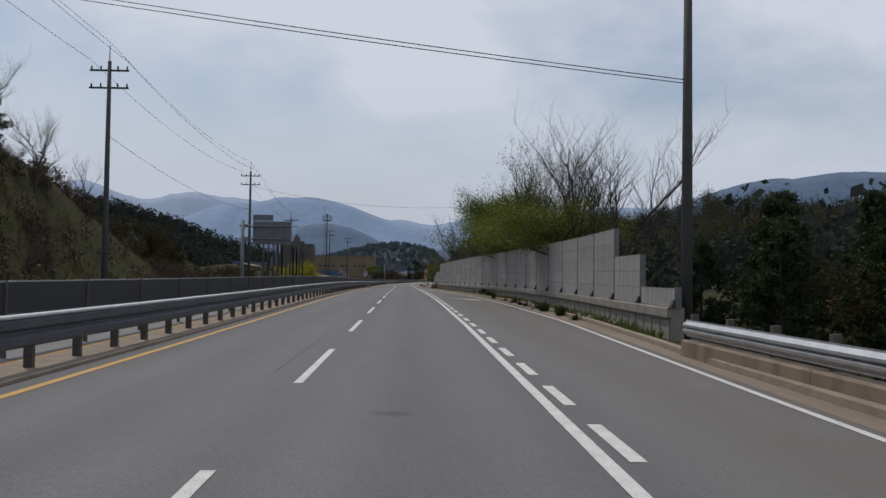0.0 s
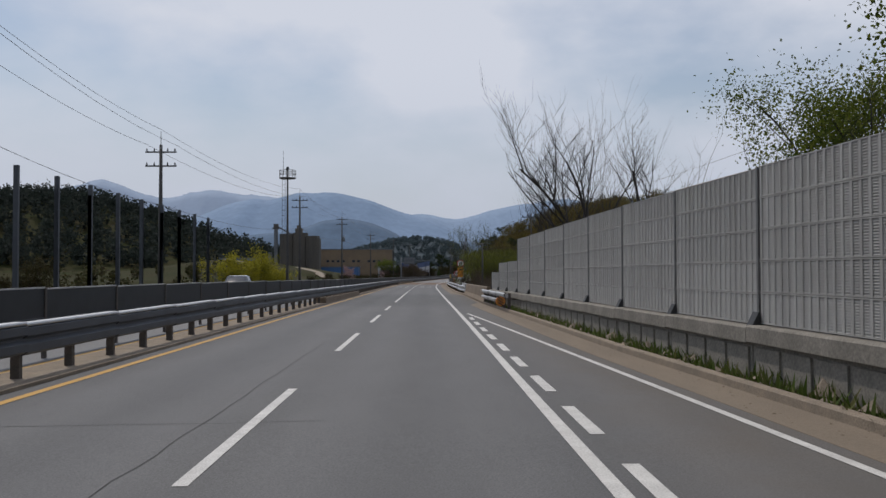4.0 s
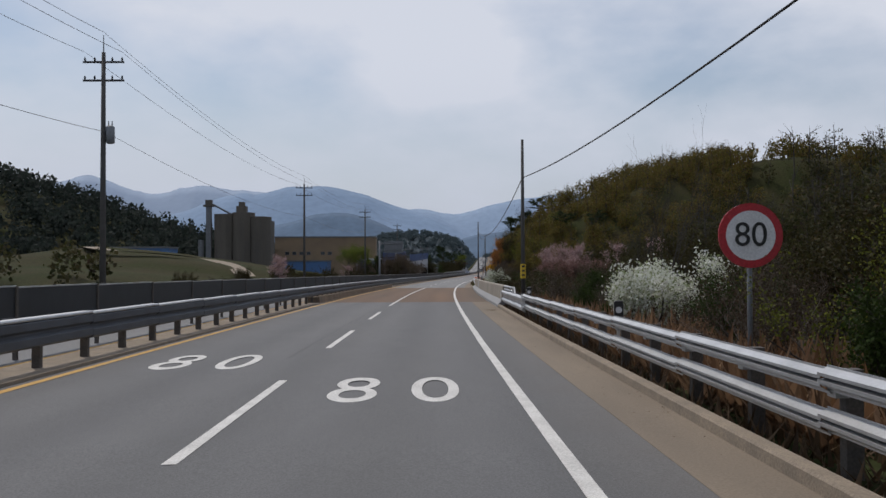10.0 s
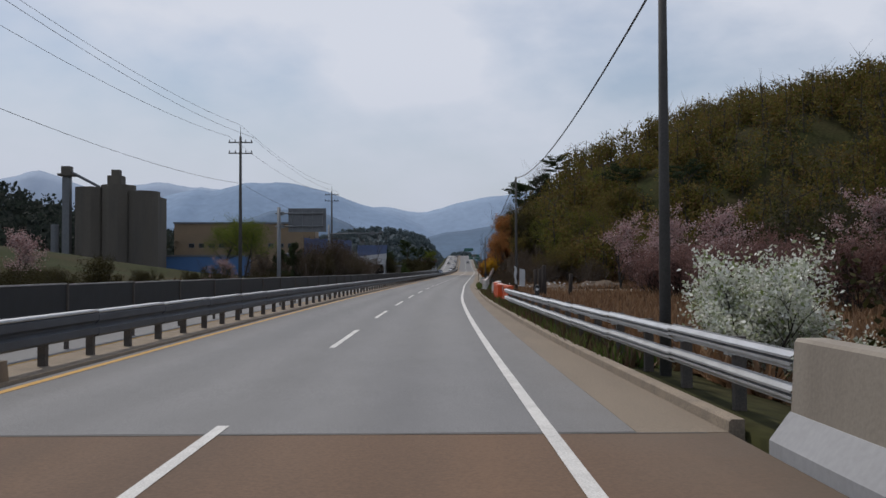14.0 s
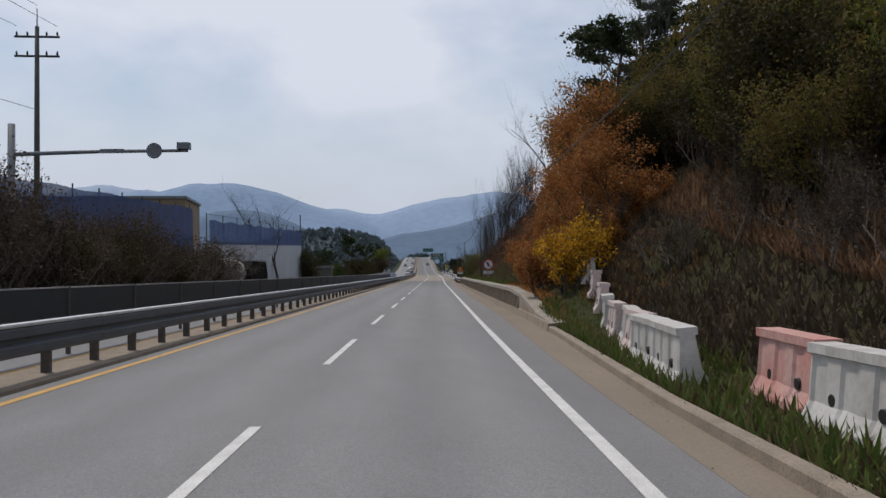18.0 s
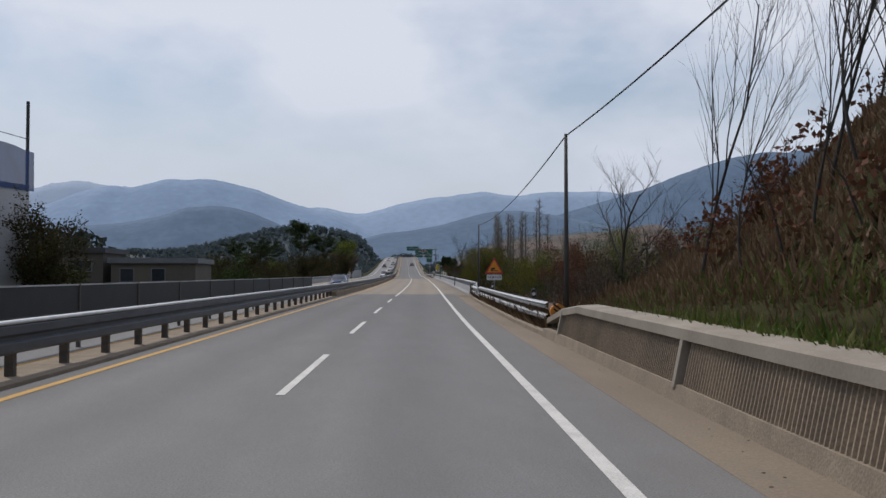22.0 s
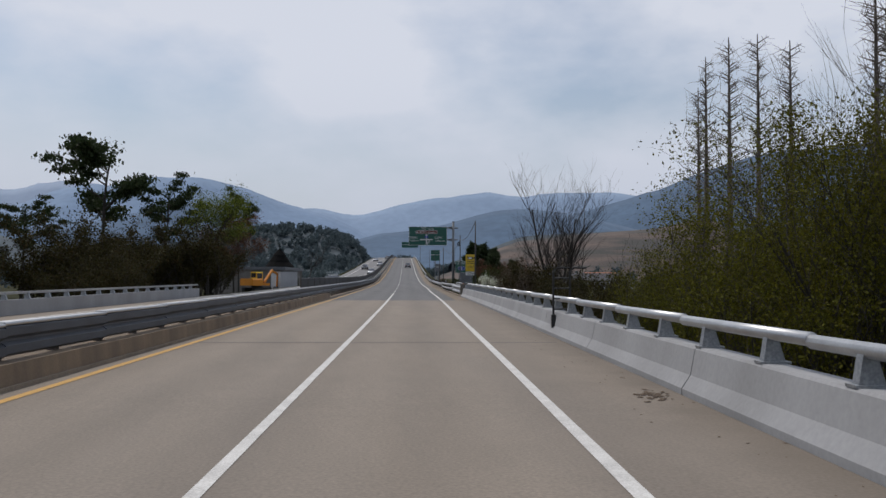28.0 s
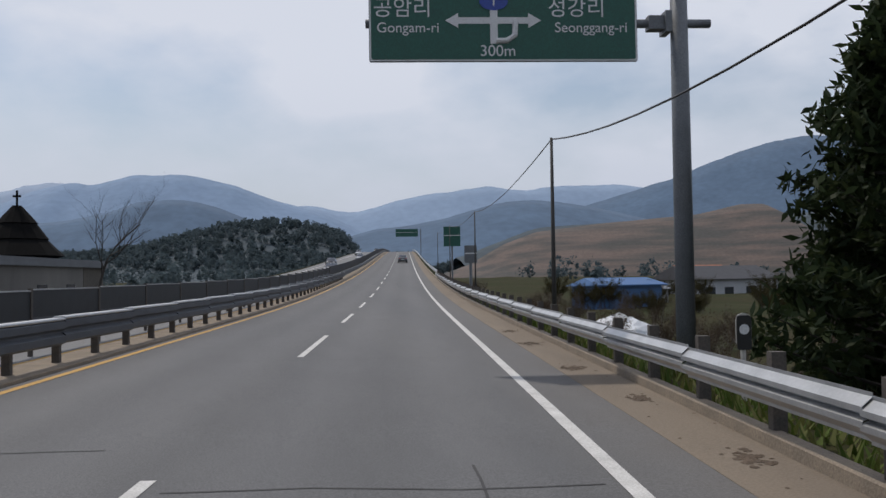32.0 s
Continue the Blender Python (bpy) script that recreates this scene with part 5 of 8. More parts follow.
for q in range(8):
    a = math.pi * q / 4
    part("baluster", Shape().tube([(0.95 * math.cos(a), 0.95 * math.sin(a), tz - 0.85), (0.95 * math.cos(a), 0.95 * math.sin(a), tz)], 0.03, 5), POLE, tw)
part("antenna", Shape().tube([(-0.5, 0, tz - 0.5), (-0.5, 0, tz + 2.3)], [0.03, 0.015], 6), POLE, tw)
part("lamp", Shape().tube([(0, 0, tz), (0, 0, tz + 0.2), (0, 0, tz + 0.45)], [0.1, 0.2, 0.1], 10), DARK, tw)
for sx in (-0.62, -0.28):
    part("ladder_rail", Shape().tube([(sx, 0, 5), (sx, 0, tz - 1)], 0.025, 5), POLE, tw)
for q in range(14):
    part("cage_hoop", Shape().tube([(-0.28, 0, 5.3 + 0.6 * q), (-0.35, -0.4, 5.3 + 0.6 * q), (-0.55, -0.4, 5.3 + 0.6 * q), (-0.62, 0, 5.3 + 0.6 * q)], 0.02, 4), POLE, tw)

# ---- right-hand poles ----
RIGHT_POLES = [(23.5, 9.3, 11.8, 0), (154, 7.2, 4.6, 0), (171.6, 13.9, 8.6, 1), (186.4, 6.5, 6.4, 0), (189.4, 6.9, 5.0, 0), (231.2, 6.0, 6.6, 0), (294.9, 5.9, 6.6, 0), (336, 6.85, 6.6, 0), (372.4, 5.7, 4.1, 0), (447.1, 6.2, 5.2, 0), (480.0, 5.9, 4.3, 0), (514.6, 5.75, 3.85, 0), (655.6, 6.3, 5.2, 0), (683.5, 6.9, 5.6, 0), (714.9, 6.5, 5.4, 0), (756, 7.6, 6.4, 0), (800, 8.0, 8.0, 0), (845, 8.2, 9.6, 0)]
tops_r = []
for i, (s, la, z, arms) in enumerate(RIGHT_POLES):
    utility_pole(s, la, z, arms, 1.0 if i == 0 else 0.57 if i < 8 else 0.44, (5 if i == 3 else 0), label="weathered round utility pole beside the road")
    if abs(s - 231.2) < 0.1:
        g = on_road(s, la)
        band_m = pose(g.x, g.y, g.z)
        wrap = thing("pole_sleeve", "yellow warning sleeve with black marks on a pole", "pole sleeve", band_m)
        part("sleeve", Shape().tube([(0, 0, 1.4), (0, 0, 2.0)], 0.115, 12), SIGN_YELLOW, wrap)
        for z in (1.5, 1.68, 1.86):
            part("mark", Shape().box((-0.06, -0.122, z), (0.06, -0.112, z + 0.08)), BLACK, wrap)
    q = on_road(s, la)
    tops_r.append(Vector((q.x + (0.7 if i == 3 else 0), q.y, z - 0.35)))


def wire(pts, sag, r=0.013, name="wire", n=14):
    sh = Shape()
    for a, b in zip(pts, pts[1:]):
        a, b = Vector(a), Vector(b)
        sh.tube([a.lerp(b, t) - Vector((0, 0, sag * 4 * t * (1 - t))) for t in (i / n for i in range(n + 1))], r, 4, False)
    return tagged(part(name, sh, BLACK), "black overhead wire between utility poles", "wire", "overhead wires")


tr = tops_r
tr[5] = Vector((tr[5].x, tr[5].y, 4.7))
tr[6] = Vector((tr[6].x, tr[6].y, 5.2))
for a, b, sag in zip(tr[4:8], tr[5:9], (0.6, 1.3, 0.8, 0.6)):
    wire([a, b], sag, 0.022)
wire([tr[1], tr[3]], 0.25, 0.022)
wire([tr[3], tr[4]], 0.1, 0.022)
tr[13] = tr[13] - Vector((0, 0, 0.45))
for i in (8, 9, 10, 12, 13, 14, 15, 16):
    wire([tr[i], tr[i + 1]], 1.1 if i == 13 else 0.5, 0.022)
wire([tr[2] + Vector((14, -30, 3)), tr[2], tr[1]], 0.4)
lp = [on_road(s, la) for s, la, z in LEFT_POLES]
for dx, dz in ((-0.95, -0.28), (0.0, 0.75), (0.95, -0.28)):
    pts = [Vector((p.x + dx, p.y, z + dz)) for p, (s, la, z) in zip(lp, LEFT_POLES)]
    pts = [pts[0] + Vector((4, -60, 1))] + pts
    for a, b in zip(pts, pts[1:]):
        wire([a, b], 0.9)
low_pts = [Vector((p.x + 0.1, p.y, z - 4.4)) for p, (s, la, z) in zip(lp, LEFT_POLES)]
for a, b in zip(low_pts, low_pts[1:]):
    wire([a, b], 0.8)
wire([lp[1] + Vector((0, 0, 11.2)), on_road(90, 11.5, 9.3)], 1.2)
wire([on_road(20, -26, 10.8), on_road(23.5, 9.3, 7.05)], 0.3)
wire([on_road(20, -26, 10.95), on_road(23.5, 9.3, 7.15)], 0.3)
box = thing("line_marker", "small dark weight hanging on the crossing wires", "line fitting", pose(*(on_road(8, -14, 14.2).lerp(on_road(23.5, 9.3, 10.2), 0.5) + Vector((0, 0, -0.33)))))
part("weight", Shape().tube([(-0.14, 0, 0), (-0.1, 0, 0), (0.1, 0, 0), (0.14, 0, 0)], [0.06, 0.1, 0.1, 0.06], 8), BLACK, box)
g = on_road(239.3, -14.7)
trafo = thing("transformer", "grey pole-mounted transformer can with bushings", "transformer", pose(g.x + 0.36, g.y, 7.4))
part("tank", Shape().tube([(0, 0, 0), (0, 0, 0.05), (0, 0, 0.85), (0, 0, 0.92)], [0.17, 0.22, 0.22, 0.12], 14), GREY_PAINT, trafo, smooth=True)
part("hanger", Shape().box((-0.36, -0.04, 0.55), (-0.2, 0.04, 0.68)), DARK, trafo)
for x in (-0.09, 0.09):
    part("bushing", Shape().tube([(x, 0, 0.88), (x, 0, 1.15)], [0.04, 0.025], 8), SIGN_BACK, trafo)
# ---- delineators and the bridge ladder frames ----
for s, la in ((30, 10.5), (212, 5.9), (228, 5.9), (318, 6.4), (487.6, 6.0), (506, 6.0), (700, 6.2)):
    d = thing("delineator", "short white roadside delineator with a black reflector plate", "delineator", stand(s, la), "delineators")
    part("stake", Shape().tube([(0, 0, -0.4), (0, 0, 0.95)], 0.035, 8), WHITE_PLASTIC, d)
    part("plate", plate(0.18, 0.42, -0.05, -0.035, 0, 0.86, 0.03), BLACK, d)
    part("frame", plate(0.195, 0.435, -0.034, -0.02, 0, 0.88, 0.08), WHITE_PLASTIC, d, "white rounded backing")
    part("reflector", disc(0.062, -0.056, -0.05, 0.9), SIGN_WHITE, d)
for s in (552, 614.6):
    fr = thing("bridge_ladder", "black steel ladder frame standing on the bridge parapet", "ladder", stand(s, k0(s) + 0.1, 0.2))
    for x in (0.0, 0.45):
        part("rail", Shape().tube([(x, 0, 0.0), (x, 0, 1.5), (x + 0.1, 0, 1.62), (x + 0.45, 0, 1.62)], 0.03, 6), BLACK, fr)
    for q in range(4):
        part("rung", Shape().tube([(0, 0, 0.5 + 0.28 * q), (0.45, 0, 0.5 + 0.28 * q)], 0.02, 5), BLACK, fr)
    part("foot", Shape().box((-0.06, -0.06, 0.0), (0.06, 0.06, 0.35)), BLACK, fr)


# ---- plants ----
def leaf_material(name, colors, rough=0.7, through_light=0.25):
    """Leaves whose colour varies from one to the next."""
    m = bpy.data.materials.new(name)
    m.use_nodes = True
    n, l = m.node_tree.nodes, m.node_tree.links
    b = n["Principled BSDF"]
    b.inputs["Roughness"].default_value, b.inputs["Specular IOR Level"].default_value = rough, 0.12
    geo, rp = n.new("ShaderNodeNewGeometry"), n.new("ShaderNodeValToRGB")
    el = rp.color_ramp.elements
    while len(el) < len(colors):
        el.new(0.5)
    for i, c in enumerate(colors):
        el[i].position, el[i].color = i / (len(colors) - 1), (*c, 1)
    l.new(geo.outputs["Random Per Island"], rp.inputs["Fac"])
    l.new(rp.outputs["Color"], b.inputs["Base Color"])
    tl, mix = n.new("ShaderNodeBsdfTranslucent"), n.new("ShaderNodeMixShader")
    l.new(rp.outputs["Color"], tl.inputs["Color"])
    mix.inputs[0].default_value = through_light
    l.new(b.outputs["BSDF"], mix.inputs[1])
    l.new(tl.outputs["BSDF"], mix.inputs[2])
    l.new(mix.outputs["Shader"], n["Material Output"].inputs["Surface"])
    return m


BARK = material("bark", (0.05, 0.043, 0.037), 0.95, (0.03, 0.026, 0.023), 6, 40, 0.5, 0.3)
BARK_PALE = material("pale_bark", (0.16, 0.135, 0.11), 0.95, (0.09, 0.075, 0.065), 6, 40, 0.5, 0.3)
L_BUD = leaf_material("budding_leaves", [(0.046, 0.078, 0.012), (0.130, 0.165, 0.018), (0.070, 0.100, 0.020), (0.185, 0.200, 0.026), (0.034, 0.052, 0.014)])
L_WILLOW = leaf_material("willow_leaves", [(0.090, 0.108, 0.018), (0.150, 0.156, 0.021), (0.066, 0.081, 0.018)])
L_STREAM = leaf_material("streamside_leaves", [(0.080, 0.088, 0.012), (0.140, 0.135, 0.016), (0.050, 0.052, 0.009), (0.100, 0.088, 0.014)], 0.7, 0.4)
L_GREEN = leaf_material("green_leaves", [(0.022, 0.041, 0.009), (0.041, 0.063, 0.013), (0.018, 0.027, 0.009)])
L_PINE = leaf_material("pine_needles", [(0.018, 0.030, 0.013), (0.030, 0.046, 0.018), (0.045, 0.058, 0.024)], 0.6, 0.3)
L_WHITE = leaf_material("white_blossom", [(0.72, 0.72, 0.66), (0.60, 0.62, 0.50), (0.20, 0.25, 0.08), (0.76, 0.76, 0.72), (0.66, 0.66, 0.6)])
L_PINK = leaf_material("pink_blossom", [(0.375, 0.225, 0.225), (0.465, 0.345, 0.345), (0.225, 0.105, 0.090), (0.495, 0.420, 0.413)])
L_RUST = leaf_material("dry_oak_leaves", [(0.283, 0.100, 0.025), (0.397, 0.153, 0.041), (0.170, 0.065, 0.025), (0.434, 0.226, 0.082), (0.151, 0.089, 0.031)], 0.7, 0.4)
L_OLIVE = leaf_material("olive_leaves", [(0.028, 0.030, 0.010), (0.051, 0.046, 0.014), (0.021, 0.018, 0.008), (0.065, 0.046, 0.016)])
L_BROWN = leaf_material("brown_twigs", [(0.056, 0.037, 0.025), (0.087, 0.062, 0.040), (0.037, 0.026, 0.019), (0.105, 0.081, 0.056)])
L_YELLOW = leaf_material("forsythia", [(0.56, 0.29, 0.015), (0.62, 0.36, 0.02), (0.34, 0.17, 0.02), (0.16, 0.10, 0.03)])
L_GRASS = leaf_material("spring_grass", [(0.055, 0.091, 0.018), (0.091, 0.127, 0.027), (0.146, 0.137, 0.055)])
L_SLOPE = leaf_material("slope_straw", [(0.164, 0.105, 0.066), (0.106, 0.066, 0.043), (0.221, 0.151, 0.097), (0.082, 0.066, 0.031), (0.139, 0.077, 0.047)])
L_LIME = leaf_material("lime_leaves", [(0.27, 0.25, 0.02), (0.36, 0.32, 0.03), (0.19, 0.18, 0.02)])
L_STRAW = leaf_material("dry_grass", [(0.104, 0.066, 0.038), (0.068, 0.043, 0.024), (0.140, 0.094, 0.056), (0.047, 0.030, 0.019)])
L_WOODS = leaf_material("spring_woods", [(0.022, 0.028, 0.011), (0.043, 0.043, 0.015), (0.062, 0.053, 0.025), (0.031, 0.037, 0.012), (0.081, 0.074, 0.037), (0.037, 0.026, 0.019)], 0.8, 0.45)
# leaf colours shifted to blue-grey to carry the haze of distance
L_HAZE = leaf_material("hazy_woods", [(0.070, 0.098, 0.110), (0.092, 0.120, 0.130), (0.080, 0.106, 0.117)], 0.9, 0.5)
L_HILL = leaf_material("hillside_leaves", [(0.073, 0.076, 0.017), (0.119, 0.109, 0.025), (0.154, 0.092, 0.031), (0.087, 0.090, 0.020), (0.182, 0.147, 0.050), (0.098, 0.056, 0.031)], 0.8, 0.45)
L_MAUVE = leaf_material("mauve_buds", [(0.16, 0.085, 0.075), (0.21, 0.12, 0.105), (0.11, 0.06, 0.05), (0.25, 0.16, 0.15)], 0.7, 0.4)
L_REED = leaf_material("rusty_reeds", [(0.221, 0.124, 0.065), (0.143, 0.078, 0.044), (0.299, 0.189, 0.111), (0.098, 0.058, 0.035)], 0.8, 0.35)
L_RUSSET = leaf_material("russet_twigs", [(0.095, 0.041, 0.025), (0.140, 0.064, 0.038), (0.064, 0.033, 0.023)])
L_DARK = leaf_material("dark_woods", [(0.018, 0.025, 0.021), (0.028, 0.037, 0.031), (0.042, 0.049, 0.044)], 0.8, 0.45)


def cards(name, centers, sizes, mat, rng, long=1.0, up=0.0, tri=False):
    """Many small leaves: one mesh of separate quads (or triangles) at the centres."""
    c = np.asarray(centers, float)
    n = len(c)
    sz = np.asarray(sizes, float).reshape(-1, 1) * np.ones((n, 1))
    a = rng.normal(size=(n, 3))
    a[:, 2] += up * np.sign(a[:, 2] + 1e-6) if up >= 0 else 0
    a /= np.linalg.norm(a, axis=1, keepdims=True)
    b = np.cross(a, rng.normal(size=(n, 3)))
    b /= np.linalg.norm(b, axis=1, keepdims=True)
    a, b = a * sz * long / 2, b * sz / 2
    if tri:
        v = np.stack([c - b, c + b, c + 2 * a], 1)
        k = 3
    else:
        v = np.stack([c - a - b * 0.6, c - a * 0.2 + b, c + a + b * 0.3, c + a * 0.1 - b], 1)
        k = 4
    me = bpy.data.meshes.new(name)
    me.vertices.add(n * k)
    me.vertices.foreach_set("co", v.reshape(-1))
    me.loops.add(n * k)
    me.loops.foreach_set("vertex_index", np.arange(n * k))
    me.polygons.add(n)
    me.polygons.foreach_set("loop_start", np.arange(n) * k)
    me.update(calc_edges=True)
    me.materials.append(mat)
    return me


def limbs(rng, height, r, levels, spread, first=0.3, forks=(5, 4, 4), droop=0.0, lean=0.0, wiggle=0.12, rise=0.5):
    """Branch skeleton: list of (points, radii, level); tips and twig points."""
    out, tips = [], []

    def grow(p, d, length, rad, lev):
        n = 6 if lev == 0 else 4
        pts, q, dd = [p.copy()], p.copy(), d.copy()
        for i in range(n):
            dd = (dd + Vector(rng.normal(size=3)) * wiggle + Vector((0, 0, (0.05 * rise if lev else 0.02) - droop * lev * 0.1))).normalized()
            q = q + dd * (length / n)
            pts.append(q.copy())
        rr = [rad * (1 - 0.72 * i / n) for i in range(n + 1)]
        out.append((pts, rr, lev))
        if lev >= levels:
            tips.extend(pts[1:])
            return
        for k in range(forks[min(lev, len(forks) - 1)]):
            u = first + (1 - first) * (k + rng.random()) / forks[min(lev, len(forks) - 1)] if lev == 0 else 0.2 + 0.8 * rng.random()
            u = min(u, 0.99)
            i = min(int(u * n), n - 1)
            at = pts[i].lerp(pts[i + 1], u * n - i)
            ang = rng.random() * 2 * math.pi
            side = Vector((math.cos(ang), math.sin(ang), rise + 0.3 * rng.random()))
            nd = (dd * (1 - spread) + side.normalized() * spread).normalized()
            grow(at, nd, length * (0.42 + 0.25 * rng.random()) * (1.15 - 0.5 * u if lev == 0 else 1), max(rr[i] * 0.55, 0.006), lev + 1)
        tips.append(pts[-1])

    grow(Vector((0, 0, -0.3)), Vector((lean, 0, 1)).normalized(), height, r, 0)
    return out, np.array([list(t) for t in tips])


def wood(out, thin=3):
    sh = Shape()
    for pts, rr, lev in out:
        sh.tube(pts, rr, (8, 5, thin, 3, 3)[lev], False)
    return sh


def trunk_and_crown(out, mat):
    """The stem and the branching crown as two parts."""
    return [("trunk", wood([o for o in out if o[2] == 0]).mesh("trunk", mat)), ("crown", wood([o for o in out if o[2]]).mesh("crown", mat))]


KINDS = {}


def make_plant(kind, seed):
    rng = np.random.default_rng(seed)
    parts = []
    if kind == "bare_tree":
        out, tips = limbs(rng, 9, 0.16, 3, 0.62, 0.25, (8, 6, 5), rise=0.7)
        parts = trunk_and_crown(out, BARK)
        lab = "leafless spring tree with fine upright branches"
    elif kind == "thicket_tree":
        out, tips = limbs(rng, 8, 0.055, 3, 0.45, 0.2, (8, 5, 3), rise=1.0, wiggle=0.11)
        parts = trunk_and_crown(out, BARK)
        lab = "slender dark leafless thicket tree"
    elif kind == "budding_tree":
        out, tips = limbs(rng, 6.4, 0.15, 3, 0.78, 0.56, (10, 6, 4), rise=0.35)
        c = np.repeat(tips, 16, 0) + rng.normal(size=(len(tips) * 16, 3)) * 0.26
        parts = [("trunk", wood(out).mesh("trunk", BARK)), ("crown", cards("crown", c, rng.uniform(0.035, 0.075, len(c)), L_BUD, rng, 1.6))]
        lab = "spreading tree with fresh yellow-green leaves"
    elif kind == "sparse_tree":
        out, tips = limbs(rng, 7.5, 0.13, 3, 0.6, 0.2, (8, 6, 4), rise=0.8)
        c = np.repeat(tips, 2, 0) + rng.normal(size=(len(tips) * 2, 3)) * 0.15
        parts = [("trunk", wood(out).mesh("trunk", BARK)), ("crown", cards("crown", c, rng.uniform(0.035, 0.07, len(c)), L_BUD, rng, 1.5))]
        lab = "thin spring tree with scattered buds"
    elif kind == "pine":
        out, tips = limbs(rng, 9, 0.2, 1, 0.9, 0.52, (13,), rise=0.12, wiggle=0.06)
        cs = []
        for pts, rr, lev in out:
            if lev:
                for p in pts[2:]:
                    cs.append(np.array(p) + rng.normal(size=(190, 3)) * np.array([0.4, 0.4, 0.12]))
        top = out[0][0][-1]
        cs.append(np.array(top) + rng.normal(size=(200, 3)) * np.array([0.4, 0.4, 0.45]))
        c = np.concatenate(cs)
        parts = [("trunk", wood(out).mesh("trunk", BARK)), ("crown", cards("crown", c, rng.uniform(0.08, 0.19, len(c)), L_PINE, rng, 1.8))]
        lab = "dark green pine with layered needle clumps"
    elif kind == "young_pine":
        cs = []
        out = [([Vector((0, 0, -0.3)), Vector((0, 0, 3)), Vector((0.1, 0, 7))], [0.14, 0.1, 0.02], 0)]
        for k in range(70):
            z = 0.5 + 6.4 * (k / 70)
            a, L = rng.random() * 6.28, (2.7 - 0.33 * z) * (0.7 + 0.5 * rng.random())
            tip = Vector((L * math.cos(a), L * math.sin(a), z + 0.35 * L))
            out.append(([Vector((0, 0, z)), Vector((0, 0, z)).lerp(tip, 0.5) - Vector((0, 0, 0.1)), tip], [0.035, 0.025, 0.01], 1))
            for u in (0.45, 0.65, 0.82, 1.0):
                cs.append(np.array(Vector((0, 0, z)).lerp(tip, u)) + rng.normal(size=(40, 3)) * 0.13)
        c = np.concatenate(cs)
        parts = [("trunk", wood(out).mesh("trunk", BARK)), ("crown", cards("crown", c, rng.uniform(0.055, 0.11, len(c)), L_PINE, rng, 3.2))]
        lab = "bushy dark green young pine"
    elif kind in ("rust_bush", "lime_bush", "white_shrub", "willow_shrub", "green_bush", "forsythia_bush", "brown_bush", "olive_bush", "mauve_bush", "hill_bush"):
        mat, hgt, cnt, size = {"rust_bush": (L_RUST, 2.2, 6, 0.10), "lime_bush": (L_LIME, 3.4, 6, 0.10), "white_shrub": (L_WHITE, 2.1, 18, 0.062), "willow_shrub": (L_WILLOW, 4.2, 8, 0.055), "green_bush": (L_GREEN, 2.2, 12, 0.068), "forsythia_bush": (L_YELLOW, 2.6, 4, 0.11), "brown_bush": (L_BROWN, 2.6, 5, 0.05), "olive_bush": (L_OLIVE, 3.0, 12, 0.066), "hill_bush": (L_HILL, 2.8, 10, 0.06), "mauve_bush": (L_MAUVE, 2.4, 7, 0.07)}[kind]
        outs, tl = [], []
        for k in range(9):
            o, t = limbs(rng, hgt * rng.uniform(0.7, 1.1), 0.04, 2, 0.5, 0.15, (6, 4), rise=0.6, lean=rng.normal() * 0.55, droop=0.25 if kind == "white_shrub" else 0.0)
            turn_m = Matrix.Rotation(rng.random() * 6.28, 3, "Z")
            sh = Vector((rng.normal() * 0.35, rng.normal() * 0.35, 0))
            outs += [([turn_m @ p + sh for p in pts], rr, lev) for pts, rr, lev in o]
            tl.append(np.array([list(turn_m @ Vector(q) + sh) for q in t]))
        tips = np.concatenate(tl)
        c = np.repeat(tips, cnt, 0) + rng.normal(size=(len(tips) * cnt, 3)) * 0.13
        if kind == "willow_shrub":
            c = c[c[:, 2] < np.percentile(c[:, 2], 89)]
        parts = [("trunk", wood(outs).mesh("trunk", BARK if kind != "brown_bush" else BARK_PALE)), ("foliage", cards("foliage", c, rng.uniform(0.5, 1.1, len(c)) * size, mat, rng, 1.7))]
        lab = {"lime_bush": "rounded bush in bright yellow-green leaf", "rust_bush": "low bush with rust-brown withered leaves", "white_shrub": "shrub covered in white blossom", "willow_shrub": "tall thin-stemmed shrub with yellow-green buds", "green_bush": "fresh green leafy roadside bush", "forsythia_bush": "bright yellow blossoming forsythia bush", "brown_bush": "dry brown tangled leafless bush", "olive_bush": "olive-brown leafy bush beside the road", "hill_bush": "tangled olive and rust-brown spring bush", "mauve_bush": "bushy shrub in dusky mauve-pink bud"}[kind]
    elif kind == "bare_willow_tree":
        outs, tl = [], []
        for k in range(7):
            o, t = limbs(rng, 6.5 * rng.uniform(0.75, 1.05), 0.08, 3, 0.5, 0.2, (7, 5, 4), rise=0.6, lean=rng.normal() * 0.45)
            turn_m = Matrix.Rotation(rng.random() * 6.28, 3, "Z")
            outs += [([turn_m @ q for q in pts], rr, lev) for pts, rr, lev in o]
            tl.append(np.array([list(turn_m @ Vector(q)) for q in t]))
        c = np.repeat(np.concatenate(tl), 2, 0)
        c = c + rng.normal(size=(len(c), 3)) * 0.08
        parts = [("trunk", wood(outs).mesh("trunk", BARK)), ("crown", cards("crown", c, rng.uniform(0.02, 0.045, len(c)), L_WILLOW, rng, 1.6))]
        lab = "many-stemmed willow with fine twigs and first buds"
    elif kind == "willow_tree":
        outs, tl = [], []
